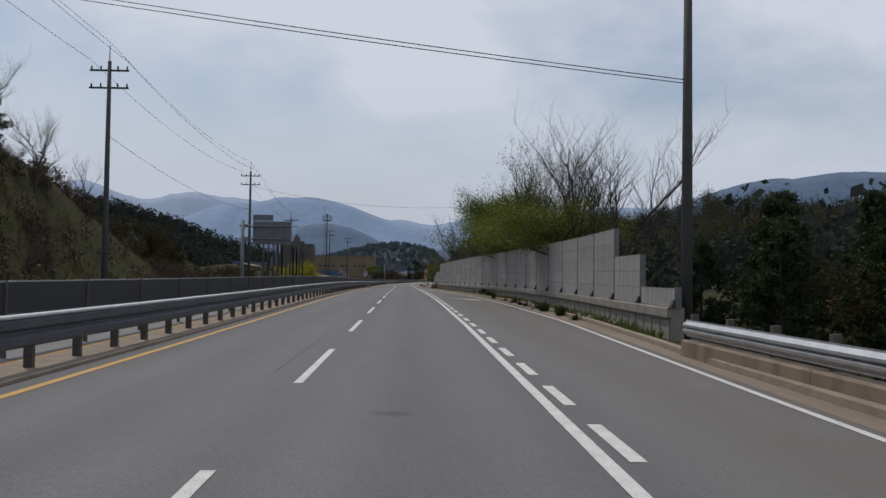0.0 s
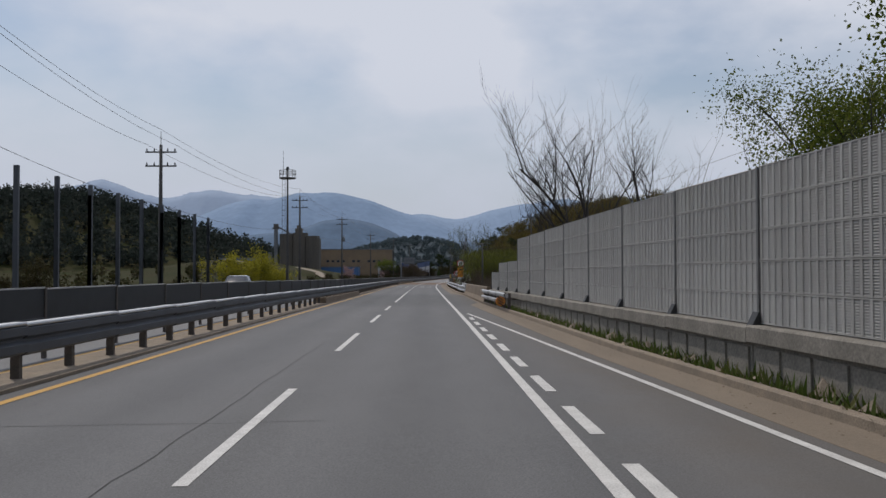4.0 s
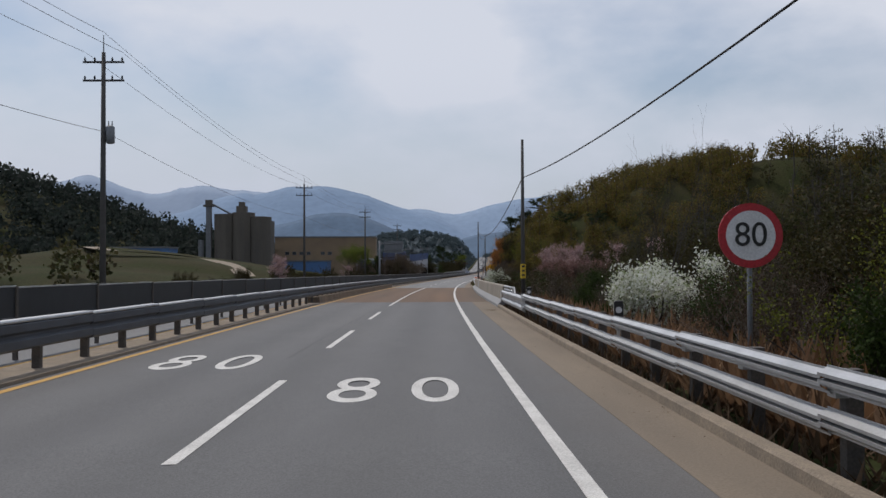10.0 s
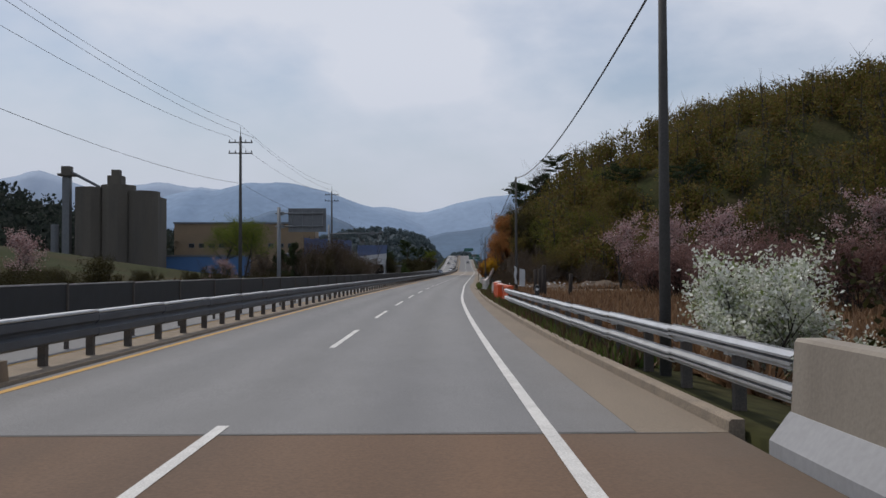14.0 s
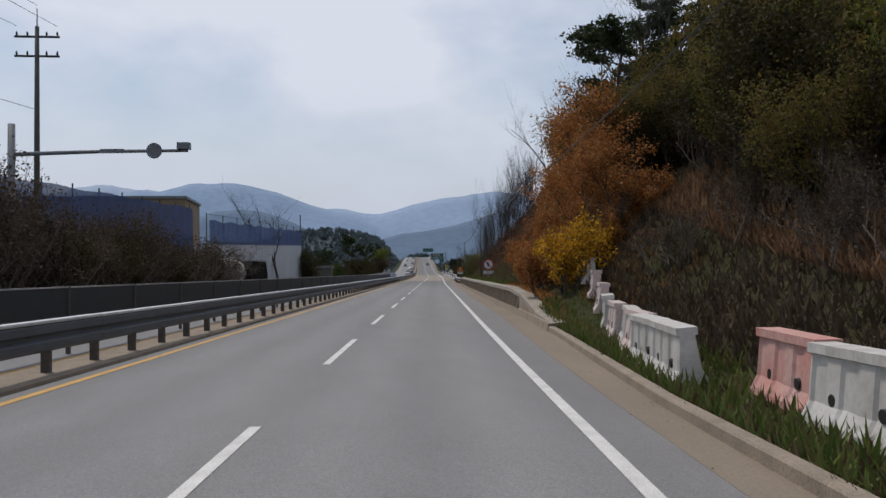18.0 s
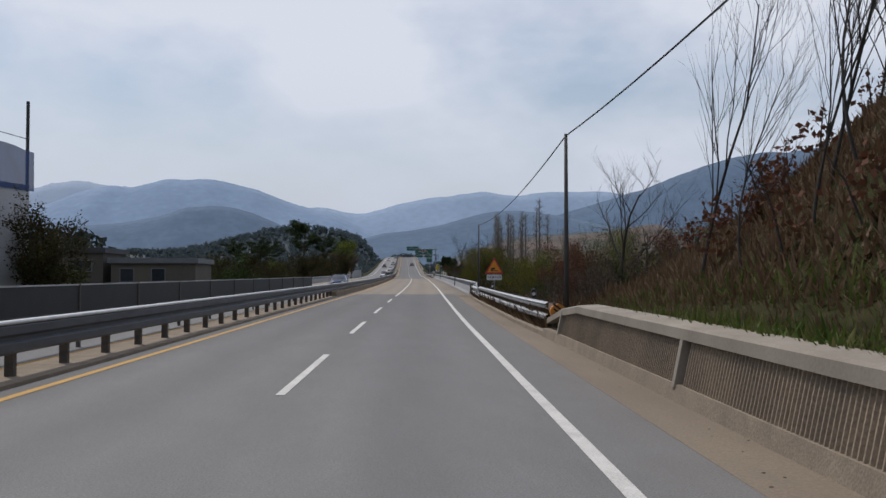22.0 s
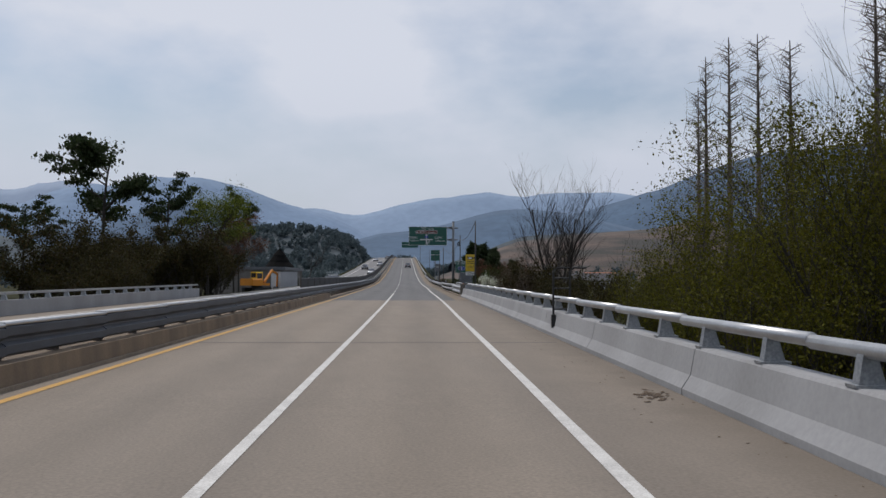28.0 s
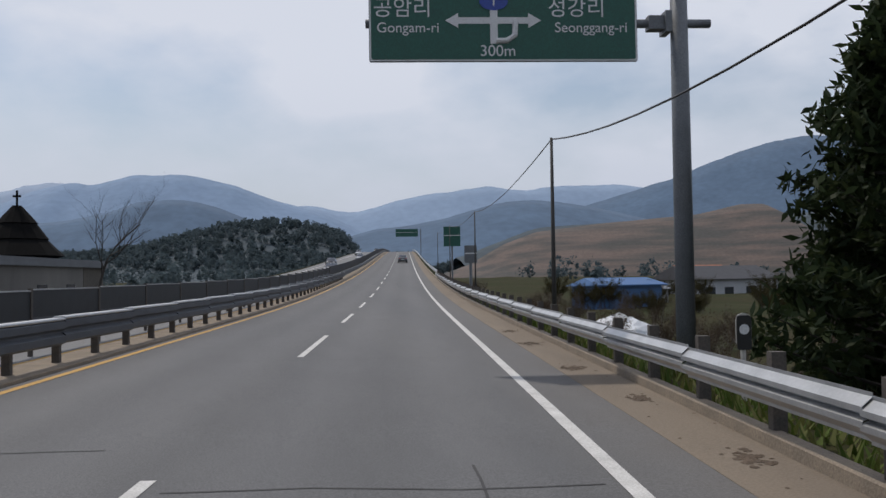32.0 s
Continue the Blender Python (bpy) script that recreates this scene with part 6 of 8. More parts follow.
        for k in range(6):
            o, t = limbs(rng, 8 * rng.uniform(0.7, 1.05), 0.09, 3, 0.5, 0.15, (7, 5, 4), rise=0.7, lean=rng.normal() * 0.4)
            turn_m = Matrix.Rotation(rng.random() * 6.28, 3, "Z")
            sh = Vector((rng.normal() * 0.7, rng.normal() * 0.7, 0))
            outs += [([turn_m @ p + sh for p in pts], rr, lev) for pts, rr, lev in o]
            tl.append(np.array([list(turn_m @ Vector(q) + sh) for q in t]))
        tips = np.concatenate(tl)
        c = np.repeat(tips, 8, 0) + rng.normal(size=(len(tips) * 8, 3)) * 0.22
        c = c[c[:, 2] < np.percentile(c[:, 2], 91)]
        parts = [("trunk", wood(outs).mesh("trunk", BARK)), ("crown", cards("crown", c, rng.uniform(0.028, 0.052, len(c)), L_STREAM, rng, 2.0))]
        lab = "many-stemmed willow tree with olive-yellow young leaves"
    elif kind == "cherry_tree":
        out, tips = limbs(rng, 4.6, 0.14, 3, 0.72, 0.15, (8, 5, 4), rise=0.45)
        c = np.repeat(tips, 5, 0) + rng.normal(size=(len(tips) * 5, 3)) * 0.16
        parts = [("trunk", wood(out).mesh("trunk", BARK)), ("crown", cards("crown", c, rng.uniform(0.06, 0.14, len(c)), L_PINK, rng, 1.2))]
        lab = "cherry tree in pale pink blossom"
    elif kind == "rust_tree":
        out, tips = limbs(rng, 8, 0.12, 3, 0.6, 0.06, (10, 5, 4), rise=0.45)
        c = np.repeat(tips, 6, 0) + rng.normal(size=(len(tips) * 6, 3)) * 0.28
        parts = [("trunk", wood(out).mesh("trunk", BARK)), ("crown", cards("crown", c, rng.uniform(0.08, 0.19, len(c)), L_RUST, rng, 1.5))]
        lab = "tree still hung with rust-brown dry leaves"
    elif kind == "russet_tree":
        out, tips = limbs(rng, 6, 0.1, 3, 0.62, 0.1, (9, 5, 4), rise=0.5)
        c = np.repeat(tips, 9, 0) + rng.normal(size=(len(tips) * 9, 3)) * 0.22
        parts = [("trunk", wood(out).mesh("trunk", BARK)), ("crown", cards("crown", c, rng.uniform(0.05, 0.09, len(c)), L_RUSSET, rng, 1.5))]
        lab = "small tree with dark russet withered leaves"
    elif kind == "metasequoia":
        out = [([Vector((0, 0, -0.3)), Vector((0, 0, 8)), Vector((0, 0, 16))], [0.22, 0.13, 0.02], 0)]
        cs = []
        for k in range(150):
            z = 2.5 + 13.2 * (k / 150)
            a, L = rng.random() * 6.28, (1.9 - 0.105 * z) * (0.6 + 0.6 * rng.random()) + 0.15
            tip = Vector((L * math.cos(a), L * math.sin(a), z + 0.55 * L))
            out.append(([Vector((0, 0, z)), Vector((0, 0, z)).lerp(tip, 0.5), tip], [0.03, 0.02, 0.006], 2))
            for q in range(4):
                b = Vector((0, 0, z)).lerp(tip, 0.4 + 0.5 * rng.random())
                out.append(([b, b + Vector(rng.normal(size=3)) * 0.25], [0.01, 0.004], 2))
        parts = trunk_and_crown(out, BARK_PALE)
        lab = "tall leafless conical metasequoia"
    return parts, lab


def plant(kind, p, scale=1.0, spin=None, group="", variant=None, wide=1.0):
    """Puts one plant at the point p."""
    key = (kind, rnd.randrange(2) if variant is None else variant)
    m = pose(p.x, p.y, p.z, 0, 0, rnd.uniform(0, 360) if spin is None else spin) @ Matrix.Diagonal((scale * wide, scale * wide, scale, 1))
    if key not in KINDS:
        parts, lab = make_plant(kind, 11 + 7 * key[1] + sum(map(ord, kind)))
        cat = "tree" if kind.endswith(("tree", "pine", "metasequoia")) else "shrub"
        ob = thing(kind, lab, cat, group=group or "roadside plants")
        for nm, me in parts:
            part(nm, me, None, ob)
        KINDS[key] = ob
        ob.matrix_basis = m
        return ob
    src = KINDS[key]
    ob = new(kind)
    ob.empty_display_size = 0.2
    ob.matrix_basis = m
    for k in ("label", "category", "group"):
        ob[k] = src[k]
    for ch in src.children:
        c = new(ch.name.split(".")[0], ch.data)
        c.parent = ob
    return ob


def row(kind, spots):
    for s, la, sc in spots:
        plant(kind, ground(s, la), sc)


def strip(kind, s0, s1, n, la0, la1, sc0, sc1, wide=1.0):
    for i in range(n):
        s = s0 + (s1 - s0) * (i + rnd.uniform(0.1, 0.9)) / n
        plant(kind, ground(s, rnd.uniform(la0, la1)), rnd.uniform(sc0, sc1), wide=wide)


# by the noise barrier
row("bare_tree", [(43, 12.0, 0.9), (47, 11.8, 0.88), (51, 12.4, 0.88), (54, 13, 0.95), (59, 12, 0.9), (64, 13.5, 0.8), (45, 14, 0.75), (49, 11.0, 0.8)])
row("budding_tree", [(76, 10.4, 1.15), (82, 10.5, 1.1), (88, 10.6, 1.0), (79, 12.5, 1.25), (95, 10.8, 0.85)])
for s, la, sc, wd in ((66, 9.9, 0.75, 2.1), (71, 9.8, 0.95, 1.6), (61, 10.0, 0.75, 2.2), (55.5, 10.1, 0.74, 2.2), (46, 10.3, 0.72, 2.0), (75.5, 9.9, 0.85, 1.6)):
    plant("budding_tree", ground(s, la), sc, wide=wd)
row("sparse_tree", [(59.5, 10.3, 1.1), (56, 10.4, 1.0)])
row("bare_tree", [(48.5, 10.8, 1.0)])
row("sparse_tree", [(84, 12, 0.7), (92, 11, 0.6)])
row("bare_tree", [(113, 9.8, 0.85), (116, 9.6, 0.95), (108, 11, 0.7)])
row("thicket_tree", [(121, 10, 1.0), (128, 9.6, 0.95), (130, 10.6, 1.0), (132, 10.0, 0.9), (133.5, 11.5, 1.0), (126.5, 11, 1.0)])
strip("brown_bush", 96, 132, 8, 9.5, 13, 0.9, 1.4)
strip("green_bush", 30, 118, 26, 7.7, 8.0, 0.10, 0.24)
row("young_pine", [(27, 13.5, 0.62), (31, 15, 0.7), (35, 17, 0.75), (29, 18, 0.85), (40, 19, 0.9), (24, 15.5, 0.7), (46, 22, 1.0), (33, 13, 0.55)])
strip("olive_bush", -5, 45, 16, 13, 34, 0.8, 1.6)
# the left bank
row("young_pine", [(58, -27.5, 0.85), (62, -28.5, 0.7), (55, -30, 0.9)])
row("bare_tree", [(60, -24, 0.55), (66, -26, 0.5), (70, -24, 0.45), (57, -27, 0.6)])
strip("brown_bush", 14, 104, 52, -32, -16.0, 0.35, 0.75)
strip("olive_bush", 75, 130, 14, -30, -17, 0.6, 1.2)
row("lime_bush", [(182, -19, 1.3), (186, -21, 1.4), (179, -22, 1.3), (196, -18.5, 0.9), (200, -20, 0.9)])
# after the small bridge
strip("willow_shrub", 158, 182, 18, 7.8, 12.5, 0.75, 1.1)
strip("willow_shrub", 167, 182, 9, 12.5, 18, 0.85, 1.05)
strip("mauve_bush", 146, 156, 4, 11, 18, 0.7, 1.0)
strip("brown_bush", 143, 178, 26, 7.0, 9.0, 0.45, 0.8)
strip("white_shrub", 183, 200, 6, 7.8, 9.6, 0.7, 1.0)
strip("olive_bush", 176, 202, 9, 8.4, 11.5, 0.5, 0.8)
strip("willow_shrub", 201, 206, 3, 7.4, 8.6, 0.5, 0.65)
row("bare_willow_tree", [(199, 9.2, 1.15), (196, 11.5, 1.0)])
strip("green_bush", 170, 236, 10, 7.2, 9.5, 0.4, 0.7)
strip("brown_bush", 205, 238, 16, 7.2, 11, 0.4, 0.75)
row("white_shrub", [(218, 8.2, 0.95)])
strip("olive_bush", 205, 240, 12, 9, 16, 0.7, 1.1)
row("thicket_tree", [(226, 11, 0.6), (229, 10, 0.55), (233, 12, 0.6)])
# under the first bridge
strip("olive_bush", 242, 296, 26, 10, 24, 1.1, 1.7)
strip("green_bush", 246, 286, 12, 10, 18, 1.2, 1.7)
strip("brown_bush", 244, 300, 12, 10, 24, 1.2, 1.8)
row("white_shrub", [(296, 8, 0.9), (299, 9, 0.8)])
row("cherry_tree", [(322, 31, 1.0), (332, 28, 1.0), (346, 23, 1.1), (354, 21, 1.1), (361, 18, 1.1)])
strip("olive_bush", 300, 372, 22, 24, 40, 0.9, 1.5)
strip("mauve_bush", 318, 368, 34, 17, 26, 0.9, 1.35)
row("cherry_tree", [(340, 21, 0.75), (349, 19.5, 0.8)])
# the cut slope
row("forsythia_bush", [(397.6, 6.5, 0.75), (399, 7.0, 0.6)])
strip("rust_tree", 407, 417, 7, 8.2, 10.5, 0.4, 0.6)
strip("rust_bush", 399, 415, 40, 6.0, 9.8, 0.3, 0.8)
strip("rust_tree", 400, 414, 8, 7.0, 9.0, 0.26, 0.45)
strip("olive_bush", 388, 418, 22, 10.5, 15.5, 0.9, 1.5)
strip("brown_bush", 368, 400, 46, 8.2, 17, 0.5, 1.0)
strip("hill_bush", 388, 418, 22, 11, 16, 0.9, 1.5)
strip("hill_bush", 370, 402, 22, 13, 24, 0.9, 1.5)
strip("willow_shrub", 374, 402, 14, 10, 24, 0.8, 1.15)
row("young_pine", [(440, 17.5, 0.5)])
row("pine", [(418.5, 12.4, 0.85), (421, 15, 0.7), (392, 24, 0.6), (386, 30, 0.6), (429, 19, 0.7)])
row("bare_tree", [(417, 13.6, 1.0), (424, 9.2, 0.8), (421, 15, 0.8), (411, 10, 0.7)])
strip("thicket_tree", 447, 473, 66, 6.8, 12, 0.40, 0.72)
strip("brown_bush", 424, 478, 22, 7.5, 20, 0.2, 0.42)
strip("brown_bush", 480, 517, 30, 8, 18, 0.4, 0.85)
strip("green_bush", 486, 514, 5, 8.5, 13, 0.6, 1.0)
row("sparse_tree", [(498, 10.5, 0.5), (502, 12, 0.55), (508, 9.5, 0.45)])
row("russet_tree", [(495, 9.5, 0.42), (491, 11.5, 0.5), (505, 10, 0.45)])
row("russet_tree", [(518, 12.8, 0.85), (521, 14.2, 0.8), (500, 9.5, 0.5)])
strip("willow_tree", 520, 560, 14, 13, 27, 0.85, 1.05)
row("cherry_tree", [(519, 10.0, 0.32)])
row("bare_tree", [(491.6, 10.0, 0.62), (494, 14, 0.5)])
# the long bridge
row("metasequoia", [(611, 17.5, 1.1), (615, 18.5, 1.15), (619, 17.2, 1.05), (623, 19, 1.2), (608, 19.5, 1.1), (627, 17.5, 1.1)])
row("metasequoia", [(599, 21.5, 1.25), (597, 22.6, 1.08), (606, 22, 1.2), (613, 21, 1.15), (618, 21, 1.2), (624, 20, 1.15), (631.6, 18, 1.2), (635.3, 18, 1.25), (638.8, 18, 1.2), (643, 19, 1.1)])
strip("willow_tree", 609, 624, 7, 12.5, 16, 1.05, 1.25, 1.0)
strip("willow_tree", 625, 632, 3, 12.5, 15, 0.75, 0.9, 1.0)
strip("olive_bush", 636, 656, 8, 9.5, 14, 0.5, 0.8)
strip("olive_bush", 520, 600, 26, 12, 34, 1.3, 2.3)
strip("green_bush", 545, 640, 14, 15, 28, 1.5, 2.4)
plant("bare_tree", ground(660.4, 12.6), 1.08, 40, variant=3)
plant("bare_tree", ground(661.2, 13.8), 1.0, 160, variant=4)
plant("bare_tree", ground(659.8, 13.4), 0.98, 230, variant=3)
strip("thicket_tree", 658, 663, 7, 11.8, 14.2, 0.85, 1.05)
strip("olive_bush", 690, 730, 8, 16, 40, 0.4, 0.7)
strip("olive_bush", 640, 672, 12, 9.5, 16, 0.9, 1.35)
row("white_shrub", [(665, 8.2, 1.0), (667, 9.2, 0.9)])
row("green_bush", [(672, 8.8, 0.95), (675, 9.4, 1.0), (678, 9.2, 0.9)])
strip("green_bush", 674, 692, 18, 10, 14.5, 1.0, 1.35)
strip("olive_bush", 676, 700, 8, 11, 16, 0.7, 0.95)
strip("brown_bush", 654, 671, 9, 9.2, 13, 0.9, 1.25)
row("cherry_tree", [(690, 12.5, 0.45)])
row("russet_tree", [(689, 10.5, 0.6), (692, 12.5, 0.65), (696, 11, 0.55), (687, 14, 0.7), (698, 14, 0.6)])
row("young_pine", [(702.5, 9.8, 1.02), (704.5, 11.2, 1.1), (699.5, 12.2, 0.95), (707, 12.8, 1.1), (698, 14.5, 0.85)])
strip("brown_bush", 708, 775, 22, 8.5, 22, 0.4, 0.8)
strip("olive_bush", 735, 820, 22, 18, 60, 0.5, 1.0)
row("brown_bush", [(690 + 13 * i, 8.6 + (i % 3), 0.3 + 0.08 * (i % 4)) for i in range(9)])
# left of the long bridge and beyond
for s, la, sc, wd in ((671, -26.8, 1.6, 0.8), (674.2, -21.9, 1.25, 0.62), (690, -17.9, 1.2, 0.42), (660, -36, 1.0, 0.8), (676, -36, 1.0, 0.8), (745, -32, 0.85, 0.8), (650, -40, 1.0, 0.8)):
    plant("pine", ground(s, la), sc, wide=wd)
strip("olive_bush", 618, 680, 24, -46, -18, 1.3, 2.2)
row("budding_tree", [(673, -17.7, 1.25), (646, -30, 0.8)])
row("russet_tree", [(680, -16.5, 1.05), (683, -18.5, 0.95)])
strip("olive_bush", 655, 679, 12, -26, -15.5, 1.3, 1.9)
plant("olive_bush", ground(500.6, -17.4), 1.45)
row("bare_tree", [(739.5, -15.4, 0.62), (706, -24, 0.7), (715, -28, 0.8), (479, -17.9, 1.15)])
strip("brown_bush", 395, 452, 26, -27, -16, 1.3, 2.1)
strip("brown_bush", 398, 442, 26, -18.6, -16, 1.4, 2.0)
strip("olive_bush", 396, 440, 14, -18.6, -16.2, 0.9, 1.4)
strip("olive_bush", 300, 395, 26, -34, -17, 0.45, 0.85)
row("cherry_tree", [(330, -26, 0.8), (345, -30, 0.9), (372, -22, 0.7)])
row("budding_tree", [(372, -20, 1.0), (378, -24, 1.0)])
row("young_pine", [(398, -20, 0.9), (402, -23, 0.8)])
strip("olive_bush", 200, 300, 22, -40, -18, 0.3, 0.6)
strip("green_bush", 505, 560, 16, -40, -18, 1.2, 2.2)


# ---- woods on the hills, grass on the verges ----
def woods(name, label, n, where, mat, per, size, height, seed):
    """Many trees as one mass of leaves; where(rng) gives a point on the ground."""
    rng = np.random.default_rng(seed)
    cs, sz, tr = [], [], Shape()
    for i in range(n):
        p = where(rng)
        h = height * rng.uniform(0.65, 1.25)
        m = max(8, int(per * rng.uniform(0.6, 1.2)))
        q = rng.normal(size=(m, 3))
        q /= np.linalg.norm(q, axis=1, keepdims=True) + 1e-6
        q *= rng.uniform(0.35, 1.0, (m, 1)) ** 0.6
        q *= np.array([h * 0.34, h * 0.34, h * 0.48])
        cs.append(np.array(p) + np.array([0, 0, h * 0.52]) + q + rng.normal(size=(m, 3)) * h * 0.05)
        sz.append(rng.uniform(0.6, 1.3, m) * size)
        if size < 0.5:
            top = p + Vector((rng.normal() * 0.4, rng.normal() * 0.4, h * 1.08))
            tr.tube([p - Vector((0, 0, 0.4)), p.lerp(top, 0.5), top], [0.02 * h, 0.015 * h, 0.004 * h], 4, False)
            for k in range(5):
                b = p.lerp(top, rng.uniform(0.45, 0.95))
                tr.tube([b, b + Vector((rng.normal() * 0.18, rng.normal() * 0.18, rng.uniform(0.08, 0.32))) * h], [0.007 * h, 0.002 * h], 3, False)
    ob = thing(name, label, "woods", kind="stuff")
    part("foliage", cards("foliage", np.concatenate(cs), np.concatenate(sz), mat, rng, 1.3), None, ob)
    if tr.v:
        part("trunk_mass", tr.mesh("trunk_mass", BARK), None, ob)
    return ob


def around(cx, cy, rx, ry):
    def f(rng):
        a, r = rng.random() * 6.28, math.sqrt(rng.random())
        x, y = cx + rx * r * math.cos(a), cy + ry * r * math.sin(a)
        return ground(y, (x - road_x(y)) * math.cos(turn(y)))
    return f


def band(s0, s1, l0, l1):
    return lambda rng: ground(rng.uniform(s0, s1), rng.uniform(l0, l1))


woods("woods", "mixed spring woods on the hillside, olive and brown", 440, band(372, 430, 13, 64), L_HILL, 330, 0.25, 4.7, 1)
woods("woods", "spring woods above the fallow field", 150, band(300, 372, 27, 62), L_WOODS, 260, 0.28, 5.0, 22)
woods("woods", "spring woods along the top of the cutting", 190, band(374, 470, 58, 110), L_HILL, 210, 0.36, 5.0, 21)
woods("woods", "mixed spring woods on the hill behind the field", 950, around(122, 305, 88, 108), L_WOODS, 210, 0.36, 7.5, 2)
woods("woods", "spring woods on the back of the hill", 200, around(150, 262, 55, 65), L_WOODS, 180, 0.4, 6.5, 18)
woods("woods", "dark pine woods on the hill top", 150, around(125, 290, 50, 90), L_DARK, 300, 0.36, 8.0, 3)
woods("woods", "spring woods on the far side of the fields", 260, around(110, 190, 55, 70), L_WOODS, 200, 0.45, 7.5, 4)
woods("woods", "dark wooded hill across the valley", 2600, around(-240, 590, 210, 160), L_DARK, 55, 1.3, 9.0, 5)
# three distant woods whose leaf colour has the haze painted in
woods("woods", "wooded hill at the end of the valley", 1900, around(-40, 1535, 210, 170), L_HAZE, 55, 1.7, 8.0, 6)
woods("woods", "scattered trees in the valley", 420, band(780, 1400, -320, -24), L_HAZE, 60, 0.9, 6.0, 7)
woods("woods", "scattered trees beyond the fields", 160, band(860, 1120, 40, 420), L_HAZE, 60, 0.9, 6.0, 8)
woods("woods", "dark scrub below the bridge", 150, band(505, 625, 15, 60), L_WOODS, 170, 0.34, 6.0, 15)
woods("woods", "dark scrub and trees beside the fields", 130, band(622, 722, 19, 90), L_WOODS, 150, 0.36, 4.6, 16)
woods("brushwood", "low brown brush and brambles on the cut slope", 600, band(418, 480, 7.2, 26), L_RUSSET, 70, 0.1, 1.0, 19)
woods("brushwood", "brown and olive scrub on the hillside by the small bridge", 260, band(128, 186, 15, 46), L_WOODS, 170, 0.2, 3.2, 41)
woods("brushwood", "dense brown leafless brush on the bank", 330, band(14, 106, -36, -16), L_BROWN, 110, 0.15, 1.7, 17)
woods("woods", "low woods along the stream", 160, band(520, 660, 36, 120), L_WOODS, 120, 0.5, 5.0, 9)
woods("woods", "spring woods of the near hill", 220, around(100, 160, 50, 60), L_WOODS, 220, 0.4, 6.5, 14)
woods("woods", "roadside woods below the bank", 110, band(-20, 130, 22, 60), L_DARK, 140, 0.5, 7.0, 10)
woods("woods", "trees along the left fields", 130, band(95, 330, -150, -45), L_WOODS, 120, 0.55, 5.0, 11)
woods("woods", "scrub beyond the oncoming road", 130, band(520, 760, -150, -45), L_WOODS, 120, 0.55, 5.0, 12)


def grass(name, label, n, where, mat, size, seed):
    rng = np.random.default_rng(seed)
    c = np.array([list(where(rng)) for i in range(n)])
    ob = thing(name, label, "grass", kind="stuff")
    me = cards("blades", c, rng.uniform(0.5, 1.3, n) * size, mat, rng, 1.0, 0.0, True)
    co = np.empty(n * 9)
    me.vertices.foreach_get("co", co)
    co = co.reshape(n, 3, 3)
    tip = co[:, 2] - c
    tip[:, 2] = np.abs(tip[:, 2]) + 0.5 * np.linalg.norm(tip, axis=1)
    co[:, 2] = c + tip
    co[:, :2, 2] = c[:, None, 2] - 0.02
    co[:, :2, :2] = c[:, None, :2] + (co[:, :2, :2] - c[:, None, :2]) * 0.35
    me.vertices.foreach_set("co", co.reshape(-1))
    part("blades", me, None, ob)
    return ob


def verge(s0, s1, a, b):
    def f(rng):
        s = rng.uniform(s0, s1)
        return ground(s, kerb_lat(s) + a + (b - a) * rng.random() ** 1.5)
    return f


grass("verge_grass", "fresh green grass along the kerb", 18000, verge(23, 126, 0.2, 1.4), L_GRASS, 0.2, 21)
grass("verge_grass", "dry straw and grass behind the guardrail", 9000, verge(152, 236, 0.25, 2.5), L_STRAW, 0.2, 22)
grass("verge_grass", "green and straw tufts round the plastic barriers", 7000, verge(296, 349.5, 0.2, 1.3), L_GRASS, 0.22, 23)
grass("verge_grass", "straw tufts round the plastic barriers", 5000, verge(296, 349.5, 0.2, 1.6), L_STRAW, 0.26, 33)
grass("verge_grass", "green tufts round the faded barriers", 9000, verge(361, 398, 0.25, 1.9), L_GRASS, 0.2, 34)
grass("verge_grass", "dry stalks and litter round the faded barriers", 9000, verge(361, 398, 0.15, 3.4), L_STRAW, 0.16, 37)
grass("field_grass", "dry brown grass of a fallow field", 46000, verge(294, 352, 1.6, 24), L_REED, 0.42, 24)
grass("field_grass", "dry brown weeds behind the faded barriers", 30000, verge(362, 400, 4.6, 18), L_REED, 0.34, 35)
grass("slope_grass", "dry brown grass hanging on the cut slope", 190000, verge(404, 486, 1.0, 24), L_SLOPE, 0.2, 25)
grass("dead_brush", "dead brown weeds and twigs behind the faded barriers", 42000, verge(361, 404, 1.7, 16), L_BROWN, 0.24, 38)
grass("verge_reeds", "rust-brown reeds behind the guardrail", 7000, verge(203, 238, 0.7, 4.0), L_REED, 0.5, 39)
grass("leaf_litter", "brown fallen leaves swept against the barrier footing", 7000, verge(38, 96, 0.15, 0.8), L_BROWN, 0.09, 43)
grass("leaf_litter", "rust-brown fallen leaves and weeds above the wall", 9000, verge(391, 415, 0.45, 4.0), L_RUST, 0.12, 36)
grass("slope_grass", "fresh green grass at the foot of the slope", 15000, verge(414, 482, 0.5, 1.9), L_GRASS, 0.2, 26)
grass("verge_grass", "dry straw behind the guardrail", 14000, verge(480, 520, 0.25, 9), L_STRAW, 0.4, 27)
grass("verge_grass", "green verge below the guardrail", 12000, verge(656, 760, 0.25, 2.2), L_GRASS, 0.2, 28)
grass("bank_grass", "dry brown grass on the left bank", 26000, lambda r: ground(r.uniform(8, 108), r.uniform(-36, -15.2)), L_STRAW, 0.34, 29)
